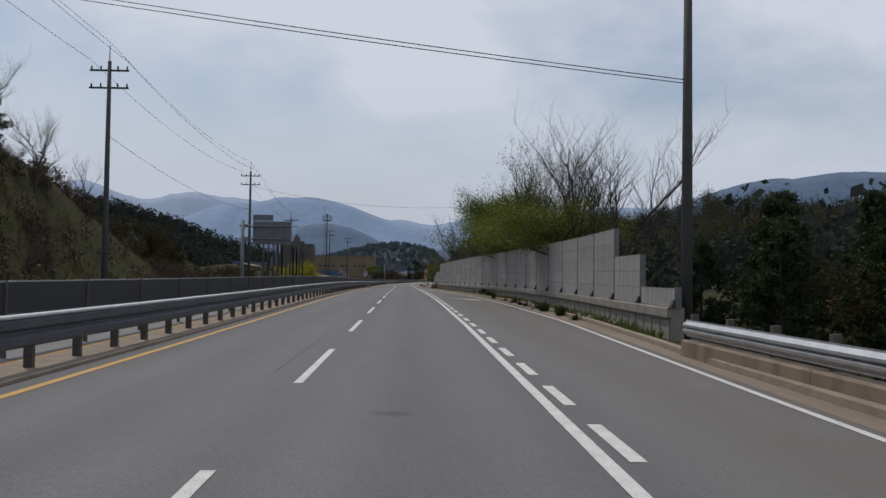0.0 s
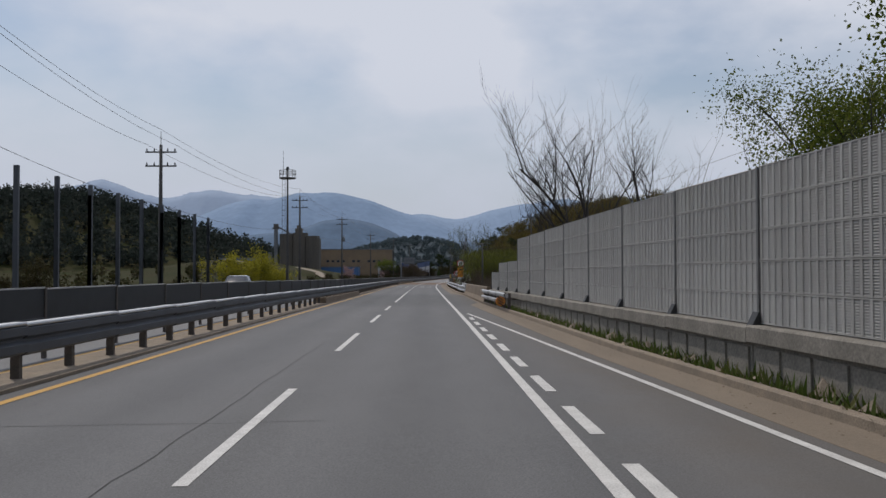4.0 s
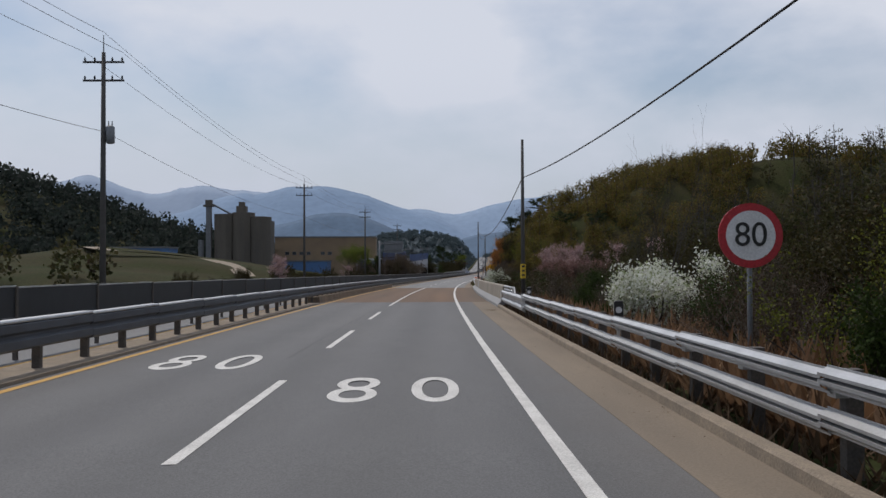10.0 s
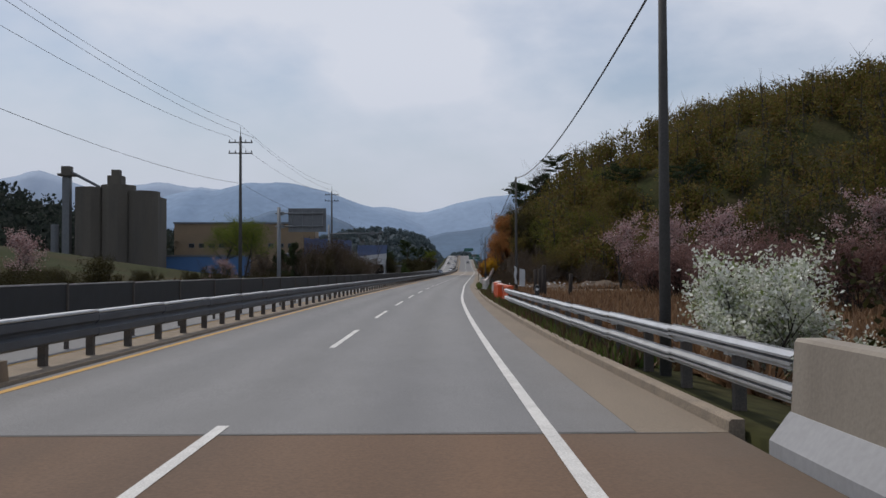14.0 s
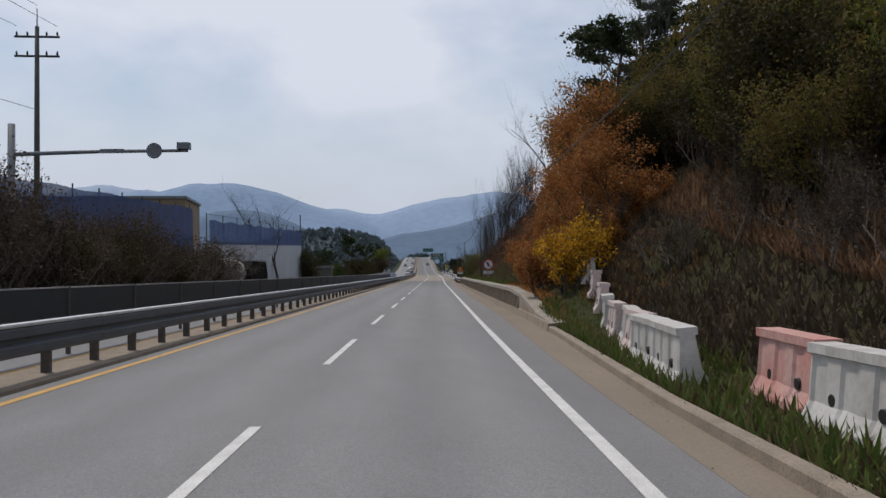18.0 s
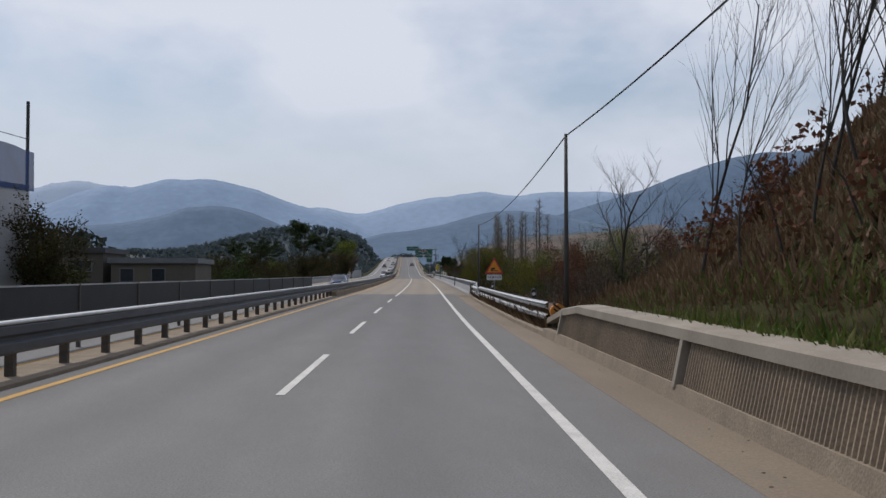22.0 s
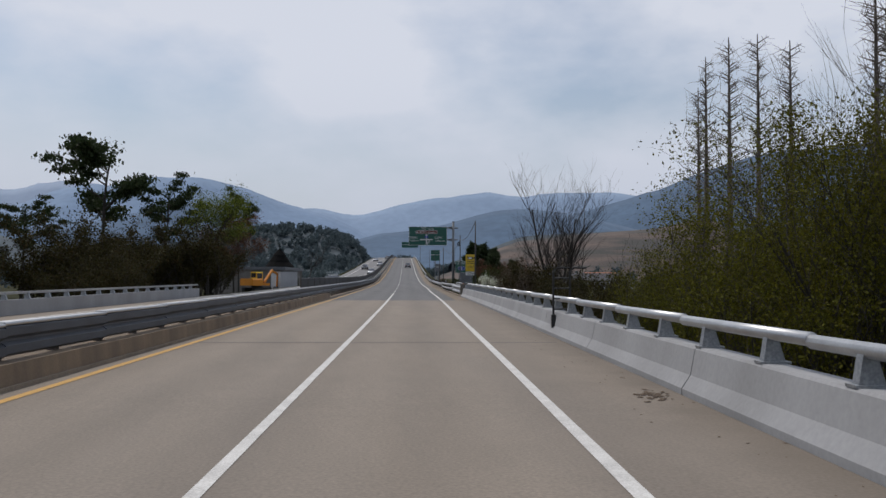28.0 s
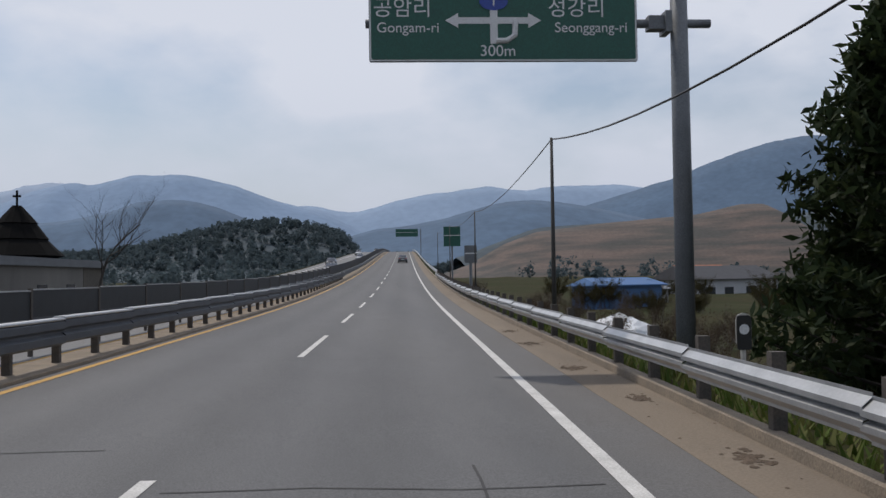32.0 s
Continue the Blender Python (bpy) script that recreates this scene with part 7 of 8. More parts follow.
grass("field_grass", "rough grass of the fields on the left", 16000, lambda r: ground(r.uniform(90, 420), r.uniform(-34, -15)), L_STRAW, 0.6, 30)


# ---- buildings and things beyond the oncoming road ----
TAN_WALL = material("tan_cladding", (0.23, 0.165, 0.10), 0.8, (0.18, 0.13, 0.085), 0.3, 20, 0.5, 0.1)
PLANT_WALL = material("silo_concrete", (0.12, 0.105, 0.085), 0.9, (0.075, 0.068, 0.06), 0.25, 10, 0.5, 0.1, stretch=(1, 1, 0.2))
WHITE_WALL = material("white_wall", (0.42, 0.43, 0.45), 0.85, (0.34, 0.35, 0.37), 0.4, 20, 0.5, 0.1)
OLD_WALL = material("stained_wall", (0.20, 0.19, 0.175), 0.9, (0.11, 0.105, 0.098), 0.5, 20, 0.5, 0.15, stretch=(1, 1, 0.25))
BLUE_NET = material("blue_netting", (0.028, 0.070, 0.21), 0.8, (0.020, 0.045, 0.13), 0.8, 60, 0.4, 0.2)
nn, nl = BLUE_NET.node_tree.nodes, BLUE_NET.node_tree.links
open_weave, net_mix = nn.new("ShaderNodeBsdfTransparent"), nn.new("ShaderNodeMixShader")
net_mix.inputs[0].default_value = 0.15
nl.new(nn["Principled BSDF"].outputs["BSDF"], net_mix.inputs[1])
nl.new(open_weave.outputs["BSDF"], net_mix.inputs[2])
nl.new(net_mix.outputs["Shader"], nn["Material Output"].inputs["Surface"])
BLUE_ROOF = material("blue_sheet_roof", (0.04, 0.12, 0.30), 0.5, (0.05, 0.13, 0.28), 1, 20, 0.5, 0.05)
BLUE_CLAD = material("blue_grey_cladding", (0.06, 0.085, 0.125), 0.7, (0.045, 0.06, 0.09), 0.5, 20, 0.5, 0.1, stretch=(1, 1, 0.15))
THATCH = material("black_thatch", (0.005, 0.005, 0.005), 1.0, (0.008, 0.008, 0.008), 3, 40, 0.5, 0.3)
THATCH.node_tree.nodes["Principled BSDF"].inputs["Specular IOR Level"].default_value = 0.1
TILE_ROOF = material("dark_tile_roof", (0.05, 0.05, 0.055), 0.7, (0.035, 0.035, 0.04), 1, 20, 0.5, 0.2)
ORANGE_ROOF = material("orange_roof", (0.36, 0.13, 0.06), 0.7, (0.28, 0.10, 0.05), 1, 20, 0.5, 0.1)
GLASS = material("dark_window", (0.02, 0.024, 0.03), 0.15, (0.03, 0.034, 0.04), 1, 10, 0.5, 0)
LEFT_WALL = material("brown_grey_panel", (0.085, 0.08, 0.078), 0.8, (0.065, 0.06, 0.06), 0.4, 20, 0.5, 0.1)
VINYL = material("white_vinyl", (0.62, 0.64, 0.66), 0.5, (0.5, 0.52, 0.54), 0.5, 10, 0.5, 0.05)

lw = thing("noise_barrier", "dark grey-brown noise barrier beside the oncoming lanes", "noise barrier")
for i in range(11):
    s = 103 + 4 * i
    part("steel_post", Shape().box((-0.1, -0.08, -0.6), (0.1, 0.08, 3.45)), STEEL_WORN, lw, m=stand(s, -15.3))
    for r in range(7):
        part("panel", Shape().box((-0.05, 0.09, 0.0), (0.05, 3.91, 0.485)), LEFT_WALL, lw, m=stand(s, -15.3, -0.1 + 0.5 * r)) if i == 0 and r == 0 else part("panel", lw.children[1].data, None, lw, m=stand(s, -15.3, -0.1 + 0.5 * r))


def building(name, label, x, y, z, w, d, h, wall, spin=0.0, roof=None, pitch=0.0, windows=(), category="building"):
    """A plain-walled building; windows: (face x, z, width, height) on its -y side."""
    b = thing(name, label, category, pose(x, y, z, 0, 0, spin))
    part("wall", Shape().box((-w / 2, -d / 2, -1.0), (w / 2, d / 2, h)), wall, b)
    if pitch:
        part("roof", Shape().prism([(-w / 2 - 0.5, h + 0.002), (w / 2 + 0.5, h + 0.002), (w / 2 + 0.5, h + 0.2), (0, h + pitch), (-w / 2 - 0.5, h + 0.2)], -d / 2 - 0.5, d / 2 + 0.5) if w < d else Shape().add([(-w / 2 - 0.5, -d / 2 - 0.6, h), (w / 2 + 0.5, -d / 2 - 0.6, h), (w / 2 + 0.5, d / 2 + 0.6, h), (-w / 2 - 0.5, d / 2 + 0.6, h), (-w / 2, 0, h + pitch), (w / 2, 0, h + pitch), (-w / 2 - 0.5, -d / 2 - 0.6, h + 0.15), (w / 2 + 0.5, -d / 2 - 0.6, h + 0.15)], [(0, 1, 7, 6), (6, 7, 5, 4), (2, 3, 4, 5), (1, 2, 5, 7), (3, 0, 6, 4), (0, 3, 2, 1)]), roof, b)
    elif roof:
        part("roof", Shape().box((-w / 2 - 0.25, -d / 2 - 0.25, h + 0.002), (w / 2 + 0.25, d / 2 + 0.25, h + 0.45)), roof, b)
    for wx, wz, ww, wh in windows:
        win = part("window", Shape().box((wx - ww / 2, -d / 2 - 0.04, wz - wh / 2), (wx + ww / 2, -d / 2 + 0.1, wz + wh / 2)), SIGN_BACK, b)
        part("pane", Shape().box((wx - ww / 2 + 0.08, -d / 2 - 0.05, wz - wh / 2 + 0.08), (wx + ww / 2 - 0.08, -d / 2 - 0.042, wz + wh / 2 - 0.08)), GLASS, win)
    return b


building("factory", "long tan factory hall with a flat roof and small windows", -42.5, 521, -2.4, 37, 16, 15.0, TAN_WALL, 2, SIGN_BACK, 0, [(-14 + 2.6 * i, 9.2, 1.5, 1.2) for i in range(11) if i not in (4, 7)])
building("shed", "low blue sheet-metal factory shed", -52, 498, -2.4, 26, 10, 6, BLUE_ROOF, 0, SIGN_BACK)
building("shed", "low blue shed beside the silos", -84, 440, 1.0, 16, 8, 6, BLUE_ROOF, 0, SIGN_BACK)
plant_b = thing("silo_plant", "brown-grey concrete grain silo plant with an elevator tower", "silo", pose(-66, 482, -2.2))
for i, (x, h, r) in enumerate(((-5.5, 21.5, 3.6), (0.5, 22.0, 3.8), (6.2, 20.6, 3.6))):
    part("silo", Shape().tube([(x, 0, -1), (x, 0, h)], r, 12), PLANT_WALL, plant_b)
part("block", Shape().box((-9, 0.5, -1), (9.5, 7, 19.5)), PLANT_WALL, plant_b)
part("head_house", Shape().box((-1.6, -1.5, 22.0), (1.6, 1.5, 24.2)).box((-0.9, -0.9, 24.2), (0.9, 0.9, 25.6)), PLANT_WALL, plant_b)
part("elevator_tower", Shape().box((-11.4, -2.2, -1), (-9.8, -0.6, 24)), SIGN_BACK, plant_b, "pale steel elevator tower")
part("tower_head", Shape().box((-12.2, -3, 24), (-9.0, 0.2, 24.5)).box((-11.6, -2.4, 24.5), (-9.6, -0.4, 26.2)), PLANT_WALL, plant_b)
part("conveyor", Shape().tube([(-9.8, -1.4, 25), (-3.5, -1, 21.6)], 0.35, 6), SIGN_BACK, plant_b)
part("duct", Shape().tube([(-13.2, -1.5, -1), (-13.2, -1.5, 13)], 0.9, 10), SIGN_BACK, plant_b)

# walled yard with blue netting
yard_top = table([(447, 4.7), (502, 6.25)])
yard = thing("yard_wall", "tall white yard wall topped with torn blue netting", "wall")
part("wall_panel", along(lambda s: [(-18.5, -2.5), (-18.5, yard_top(s)), (-18.75, yard_top(s)), (-18.75, -2.5)], 448, 501.6, 4, True), WHITE_WALL, yard)
part("wall_panel", Shape().box((-26, -0.12, -2.5), (-0.25, 0.12, 6.2)), WHITE_WALL, yard, m=stand(501.5, -18.5))
net = Shape()
for i in range(54):
    s0 = 448 + i
    net.add([on_road(s0, -18.44, yard_top(s0) - 0.3), on_road(s0 + 1, -18.44, yard_top(s0 + 1) - 0.3), on_road(s0 + 1, -18.46 - 0.05 * ((i + 1) % 2), yard_top(s0 + 1) + 1.85 + 0.1 * math.sin(i * 0.9 + 0.9)), on_road(s0, -18.46 - 0.05 * (i % 2), yard_top(s0) + 1.85 + 0.1 * math.sin(i * 0.9))], [(0, 1, 2, 3)])
part("netting", net, BLUE_NET, yard, "sagging dark blue netting")
for i in range(10):
    part("net_post", Shape().tube([(0, 0, 4), (0, 0, yard_top(447.6 + 6 * i) + (2.5 if i < 9 else 4.4))], 0.05 if i < 9 else 0.09, 6), DARK, yard, m=stand(447.6 + 6 * i, -18.62))
part("net_wire", along(lambda s: [(-18.6, yard_top(s) + 2.4), (-18.6, yard_top(s) + 2.44), (-18.64, yard_top(s) + 2.44)], 448, 501.6, 6, True), DARK, yard)
building("hut", "small dark store hut behind the screen fence", -10.2, 537, -2.5, 3.4, 8, 4.5, PLANT_WALL, 0, TILE_ROOF, 0, [(0, 3.4, 1.6, 1.0)])
building("warehouse", "dark low warehouse with a pale roof edge", -4.2, 537, -2.5, 7.0, 9, 3.6, PLANT_WALL, 0, SIGN_BACK, 0, [(-2.2, 2.6, 1.2, 1.2), (0.4, 2.6, 1.2, 1.2)])
shed_n = thing("netted_shed", "long blue-grey works shed draped with blue netting", "shed")
part("wall", along(lambda s: [(-19.2, -2.5), (-19.2, 4.3 + 0.018 * (s - 400)), (-19.5, 4.3 + 0.018 * (s - 400)), (-19.5, -2.5)], 400, 444.5, 4, True), BLUE_CLAD, shed_n)
part("end_wall", Shape().box((-14, -0.15, -2.5), (-0.01, 0.15, 4.9)), BLUE_CLAD, shed_n, m=stand(444.6, -19.2))
drape = Shape()
for i in range(45):
    s0, hh = 400 + i, 6.3 + 0.026 * i
    drape.add([on_road(s0, -19.1, 3.3), on_road(s0 + 1, -19.1, 3.3), on_road(s0 + 1, -19.1 - 0.04 * ((i + 1) % 2), hh + 0.06 * math.sin(i * 0.8 + 0.8)), on_road(s0, -19.1 - 0.04 * (i % 2), hh + 0.06 * math.sin(i * 0.8))], [(0, 1, 2, 3)])
part("netting", drape, BLUE_NET, shed_n, "dark blue netting hung over the wall")
for i in range(12):
    part("net_post", Shape().tube([(0, 0, 4), (0, 0, 6.6 + 0.1 * i)], 0.05, 6), DARK, shed_n, m=stand(400.3 + 4 * i, -19.22))

# parked mixer truck
TYRE = material("tyre_rubber", (0.02, 0.02, 0.021), 0.9, (0.03, 0.03, 0.03), 5, 40, 0.5, 0.1)
CARS = {c: material(c + "_car_paint", v, 0.25, [q * 0.9 for q in v], 1, 20, 0.5, 0, metal=0.3) for c, v in (("silver", (0.42, 0.43, 0.45)), ("blue", (0.02, 0.04, 0.09)), ("white", (0.62, 0.63, 0.64)), ("black", (0.02, 0.02, 0.022)), ("grey", (0.15, 0.155, 0.165)))}


def wheel(parent, x, y, r, w=0.22):
    t = part("wheel", Shape().tube([(x - w / 2, y, r), (x + w / 2, y, r)], r, 16), TYRE, parent)
    part("rim", Shape().tube([(x - w / 2 - 0.012, y, r), (x + w / 2 + 0.012, y, r)], r * 0.6, 12), SIGN_BACK, t)


g = on_road(446.0, -16.0)
mixer = thing("mixer_truck", "parked concrete mixer truck with a dusty white drum", "truck", pose(g.x, g.y, g.z - 0.15, 0, 0, -32))
part("drum", Shape().tube([(0, -3.4, 2.7), (0, -2.6, 2.4), (0, -0.8, 2.1), (0, 0.6, 1.95), (0, 1.3, 1.85)], [0.45, 0.85, 1.15, 1.05, 0.6], 18), WHITE_PLASTIC, mixer, "dusty white mixing drum", smooth=True)
part("chassis", Shape().box((-0.45, -3.6, 0.75), (0.45, 3.6, 1.0)), DARK, mixer)
part("cab", Shape().prism([(1.4, 0.7), (3.6, 0.7), (3.65, 1.7), (3.4, 2.9), (1.5, 2.95), (1.4, 2.6)], -1.15, 1.15), CARS["black"], mixer, m=pose(0, 0, 0, 0, 0, 90) @ Matrix.Diagonal((1, -1, 1, 1)))
part("windscreen", Shape().box((-1.0, 3.50, 1.75), (1.0, 3.66, 2.7), pose(0, 0, 0, 0, 0, 0)), GLASS, mixer)
part("roof_edge", Shape().box((-1.16, 1.4, 2.955), (1.16, 3.45, 3.02)), SIGN_BACK, mixer)
for y in (-2.8, -1.5, 2.6):
    for x in (-1.0, 1.0):
        wheel(mixer, x, y, 0.5, 0.3)


# ---- cars on the road ----
def car_body(mat):
    """Lofted saloon body, front at +y."""
    st = [(-2.25, 0.55, 0.75, 0.45), (-2.2, 0.78, 0.95, 0.35), (-1.6, 0.88, 1.0, 0.22), (0.2, 0.9, 0.98, 0.2), (1.3, 0.88, 0.92, 0.22), (2.0, 0.80, 0.78, 0.3), (2.25, 0.6, 0.62, 0.42)]
    v = []
    for y, w, top, bot in st:
        v += [(-w * 0.92, y, bot), (-w, y, (bot + top) / 2), (-w * 0.93, y, top - 0.06), (-w * 0.7, y, top), (w * 0.7, y, top), (w * 0.93, y, top - 0.06), (w, y, (bot + top) / 2), (w * 0.92, y, bot)]
    k = 8
    f = [(i * k + j, i * k + (j + 1) % k, (i + 1) * k + (j + 1) % k, (i + 1) * k + j) for i in range(len(st) - 1) for j in range(k)] + [tuple(range(k))[::-1], tuple(range((len(st) - 1) * k, len(st) * k))]
    return Shape().add(v, f).mesh("body", mat, True)


def car_cabin(mat, h, k0, k1):
    st = [(k0, 0.72, 0.97, 0.96), (k0 + 0.75, 0.62, h, 0.9), (k1 - 0.95, 0.62, h, 0.9), (k1, 0.74, 0.93, 0.9)]
    v = []
    for y, w, top, bot in st:
        v += [(-0.8, y, bot), (-w, y, top - 0.03), (-w * 0.85, y, top), (w * 0.85, y, top), (w, y, top - 0.03), (0.8, y, bot)]
    f = [(i * 6 + j, i * 6 + j + 1, i * 6 + j + 7, i * 6 + j + 6) for i in range(3) for j in range(5)]
    return Shape().add(v, f).mesh("cabin", mat, True)


def car(s, lat, paint, label, oncoming=True, tall=1.45):
    c = thing("car", label, "car", stand(s, lat, 0.0, 180 if oncoming else 0), "cars on the road")
    part("body", car_body(CARS[paint]), None, c)
    part("cabin_glass", car_cabin(GLASS, tall, -1.75, 1.15), None, c)
    part("roof", Shape().add([(-0.53, -0.98, tall + 0.004), (0.53, -0.98, tall + 0.004), (0.53, 0.18, tall + 0.004), (-0.53, 0.18, tall + 0.004), (-0.45, -0.9, tall + 0.03), (0.45, -0.9, tall + 0.03), (0.45, 0.1, tall + 0.03), (-0.45, 0.1, tall + 0.03)], [(0, 1, 5, 4), (1, 2, 6, 5), (2, 3, 7, 6), (3, 0, 4, 7), (4, 5, 6, 7)]), CARS[paint], c)
    for x in (-0.78, 0.78):
        for y in (-1.35, 1.4):
            wheel(c, x, y, 0.32)
    for x in (-0.58, 0.58):
        part("headlight", Shape().box((x - 0.17, 2.05, 0.6), (x + 0.17, 2.2, 0.72)), SIGN_WHITE, c)
        part("tail_light", Shape().box((x - 0.18, -2.235, 0.7), (x + 0.18, -2.1, 0.82)), SIGN_RED, c)
    part("number_plate", Shape().box((-0.26, -2.27, 0.5), (0.26, -2.24, 0.61)), SIGN_WHITE, c)
    part("number_plate", Shape().box((-0.26, 2.24, 0.45), (0.26, 2.27, 0.56)), SIGN_WHITE, c)
    return c


car(549.5, -7.2, "blue", "dark blue saloon driving on the oncoming lanes of the bridge")
car(690, -7.2, "white", "white car behind the median screen", tall=1.6)
car(855, 1.8, "grey", "small grey car far ahead in the same lane", False)
for s, la, pt in ((800, -7.2, "white"), (840, -10.6, "black"), (872, -7.2, "silver"), (930, -10.6, "white"), (980, -7.2, "grey")):
    car(s, la, pt, "distant car coming down the hill")
car(132, -10.6, "white", "white car passing behind the median screen", tall=1.7)

# ---- the low building with a dark tiered roof ----
p = on_road(735, -23)
low = building("workshop", "low whitewashed workshop with a flat roof and dark doors", p.x, p.y, -2.0, 11, 23, 3.9, OLD_WALL, -math.degrees(turn(735)), SIGN_BACK)
for y in (2, 6.0):
    part("door", Shape().box((5.48, y - 0.6, -0.5), (5.56, y + 0.6, 2.9)), GLASS, low)
part("dark_wall", Shape().box((5.48, 8.0, -0.5), (5.53, 11.3, 4.0)), PLANT_WALL, low)
tier = thing("tiered_roof", "black tiered conical thatch roof with a finial", "roof ornament", pose(13.4, 743, 2.6))
for i, (r0, r1, z0, z1) in enumerate(((2.6, 1.5, 0.0, 1.15), (1.75, 0.95, 1.0, 2.1), (1.15, 0.25, 1.95, 3.0))):
    part("tier", Shape().tube([(0, 0, z0 - 0.15), (0, 0, z0), (0, 0, z1)], [r0 * 0.85, r0, r1], 14), THATCH, tier)
part("finial", Shape().tube([(0, 0, 2.9), (0, 0, 3.9)], 0.07, 6).box((-0.22, -0.06, 3.5), (0.22, 0.06, 3.62)), THATCH, tier)
part("support", Shape().box((-2.0, -2.0, -5.0), (2.0, 2.0, -0.14)), PLANT_WALL, tier)

# ---- village on the right ----
building("house", "village house with a dark tiled hip roof", 96, 830, -3.2, 19, 10, 3.2, WHITE_WALL, 20, TILE_ROOF, 2.4, [(-6, 1.4, 2.0, 1.3), (-2, 1.4, 2.0, 1.3), (3, 1.4, 2.4, 1.4)], "house")
building("shed", "blue sheet shed in the fields", 66, 792, -3.2, 9, 6, 2.9, BLUE_ROOF, 15, BLUE_ROOF, 1.0)
building("shed", "small grey shed in the fields", 72, 800, -3.2, 5, 5, 2.2, WHITE_WALL, 15, SIGN_BACK, 0.8)
building("house", "house with an orange roof behind the village", 110, 870, -3.2, 12, 8, 4.2, WHITE_WALL, 10, ORANGE_ROOF, 2.0, (), "house")
for i in range(3):
    gh = thing("greenhouse", "long low white vinyl greenhouse in the fields", "greenhouse", pose(78 + 22 * i, 905 + 6 * i, -3.6, 0, 0, 80), "greenhouses")
    part("cover", Shape().prism([(3 * math.cos(a), 2.6 * math.sin(a)) for a in (math.pi * q / 10 for q in range(11))], -9, 9), VINYL, gh)
heap = thing("vinyl_heap", "pile of white vinyl sheeting beside the road", "heap", pose(*ground(745, 16)))
sh = Shape()
for i in range(7):
    for j in range(13):
        a = j / 12 * 6.283
        r = (1 - i / 6) * (2.6 + 0.5 * noise.noise(Vector((a, i, 2))))
        sh.v.append((r * math.cos(a), 1.4 * r * math.sin(a), 1.5 * (i / 6) ** 0.6 + 0.2 * noise.noise(Vector((a * 2, i, 7)))))
sh.f = [(i * 13 + j, i * 13 + j + 1, (i + 1) * 13 + j + 1, (i + 1) * 13 + j) for i in range(6) for j in range(12)]
part("sheeting", sh, VINYL, heap)

# far signs along the climb
for s, lat, z0, w, h, mt, lab in ((802, 8.4, 3.4, 2.2, 2.6, SIGN_GREEN, "green route sign on a post far along the road"), (960, 3.0, 5.2, 7.0, 2.4, SIGN_GREEN, "green overhead direction sign far ahead"), (758, 7.4, 1.9, 1.0, 1.4, SIGN_BACK, "small grey roadside sign")):
    sg = thing("road_sign", lab, "road sign", stand(s, lat), "roadside signs")
    part("panel", plate(w, h, -0.03, 0.03, 0, z0 + h / 2, 0.04), mt, sg)
    part("frame_line", plate(w * 0.94, 0.08, -0.04, -0.031, 0, z0 + h * 0.55, 0.02), SIGN_WHITE, sg)
    part("pole", Shape().tube([(w * 0.5 + (0.9 if w > 5 else -w * 0.5), 0.1, -4), (w * 0.5 + (0.9 if w > 5 else -w * 0.5), 0.1, z0 + h)], 0.12, 8), GREY_PAINT, sg)
    if w > 5:
        part("arm", Shape().tube([(w * 0.5 + 0.9, 0.1, z0 + h * 0.5), (0, 0.1, z0 + h * 0.5)], 0.1, 8), GREY_PAINT, sg)

# ---- path on the left slope ----
def ribbon(pts, width):
    sh = Shape()
    P = [Vector(p) for p in pts]
    for i, p in enumerate(P):
        d = (P[min(i + 1, len(P) - 1)] - P[max(i - 1, 0)]).normalized()
        n = Vector((-d.y, d.x, 0)) * width / 2
        sh.v += [tuple(p + n), tuple(p - n)]
    sh.f = [(2 * i, 2 * i + 1, 2 * i + 3, 2 * i + 2) for i in range(len(P) - 1)]
    return sh


lane = []
for i in range(41):
    u = i / 40
    x, y = -36 - 62 * u, 352 + 55 * u + 13 * math.sin(u * 9.0)
    q = ground(y, (x - road_x(y)) * math.cos(turn(y)))
    lane.append((x, y, q.z + 0.35))
tagged(part("farm_track", ribbon(lane, 3.4), KERB), "pale winding concrete farm track", "path", kind="structure")

# ---- road lettering ----
for la in (1.75, -1.85):
    for k, ch in enumerate("80"):
        cu = bpy.data.curves.new("speed_figure", "FONT")
        cu.body, cu.size, cu.align_x, cu.align_y, cu.extrude = ch, 1.35, "CENTER", "CENTER", 0.002
        cu.materials.append(WHITE_PAINT)
        ob = new("speed_figure", cu)
        ob.matrix_basis = stand(207.3 if la > 0 else 211.2, la - 0.56 + 1.12 * k, 0.008) @ Matrix.Diagonal((1.12, 2.6, 1, 1))
        tagged(ob, "white speed limit figure painted on the asphalt", "lane marking", kind="structure")
tri = Shape()
for a, b, w in (((4.55, 59.4), (5.75, 59.4), 0.18), ((5.75, 59.4), (6.35, 55.2), 0.22), ((4.55, 59.4), (6.35, 55.2), 0.16), ((5.4, 58.2), (6.3, 55.4), 0.35)):
    A, B = on_road(a[1], a[0], 0.007), on_road(b[1], b[0], 0.007)
    n = Vector((-(B - A).y, (B - A).x, 0)).normalized() * w / 2
    tri.add([A + n, A - n, B - n, B + n], [(0, 1, 2, 3)])
tagged(part("arrow_marking", tri, WHITE_PAINT), "white painted merging arrow", "lane marking", kind="structure")


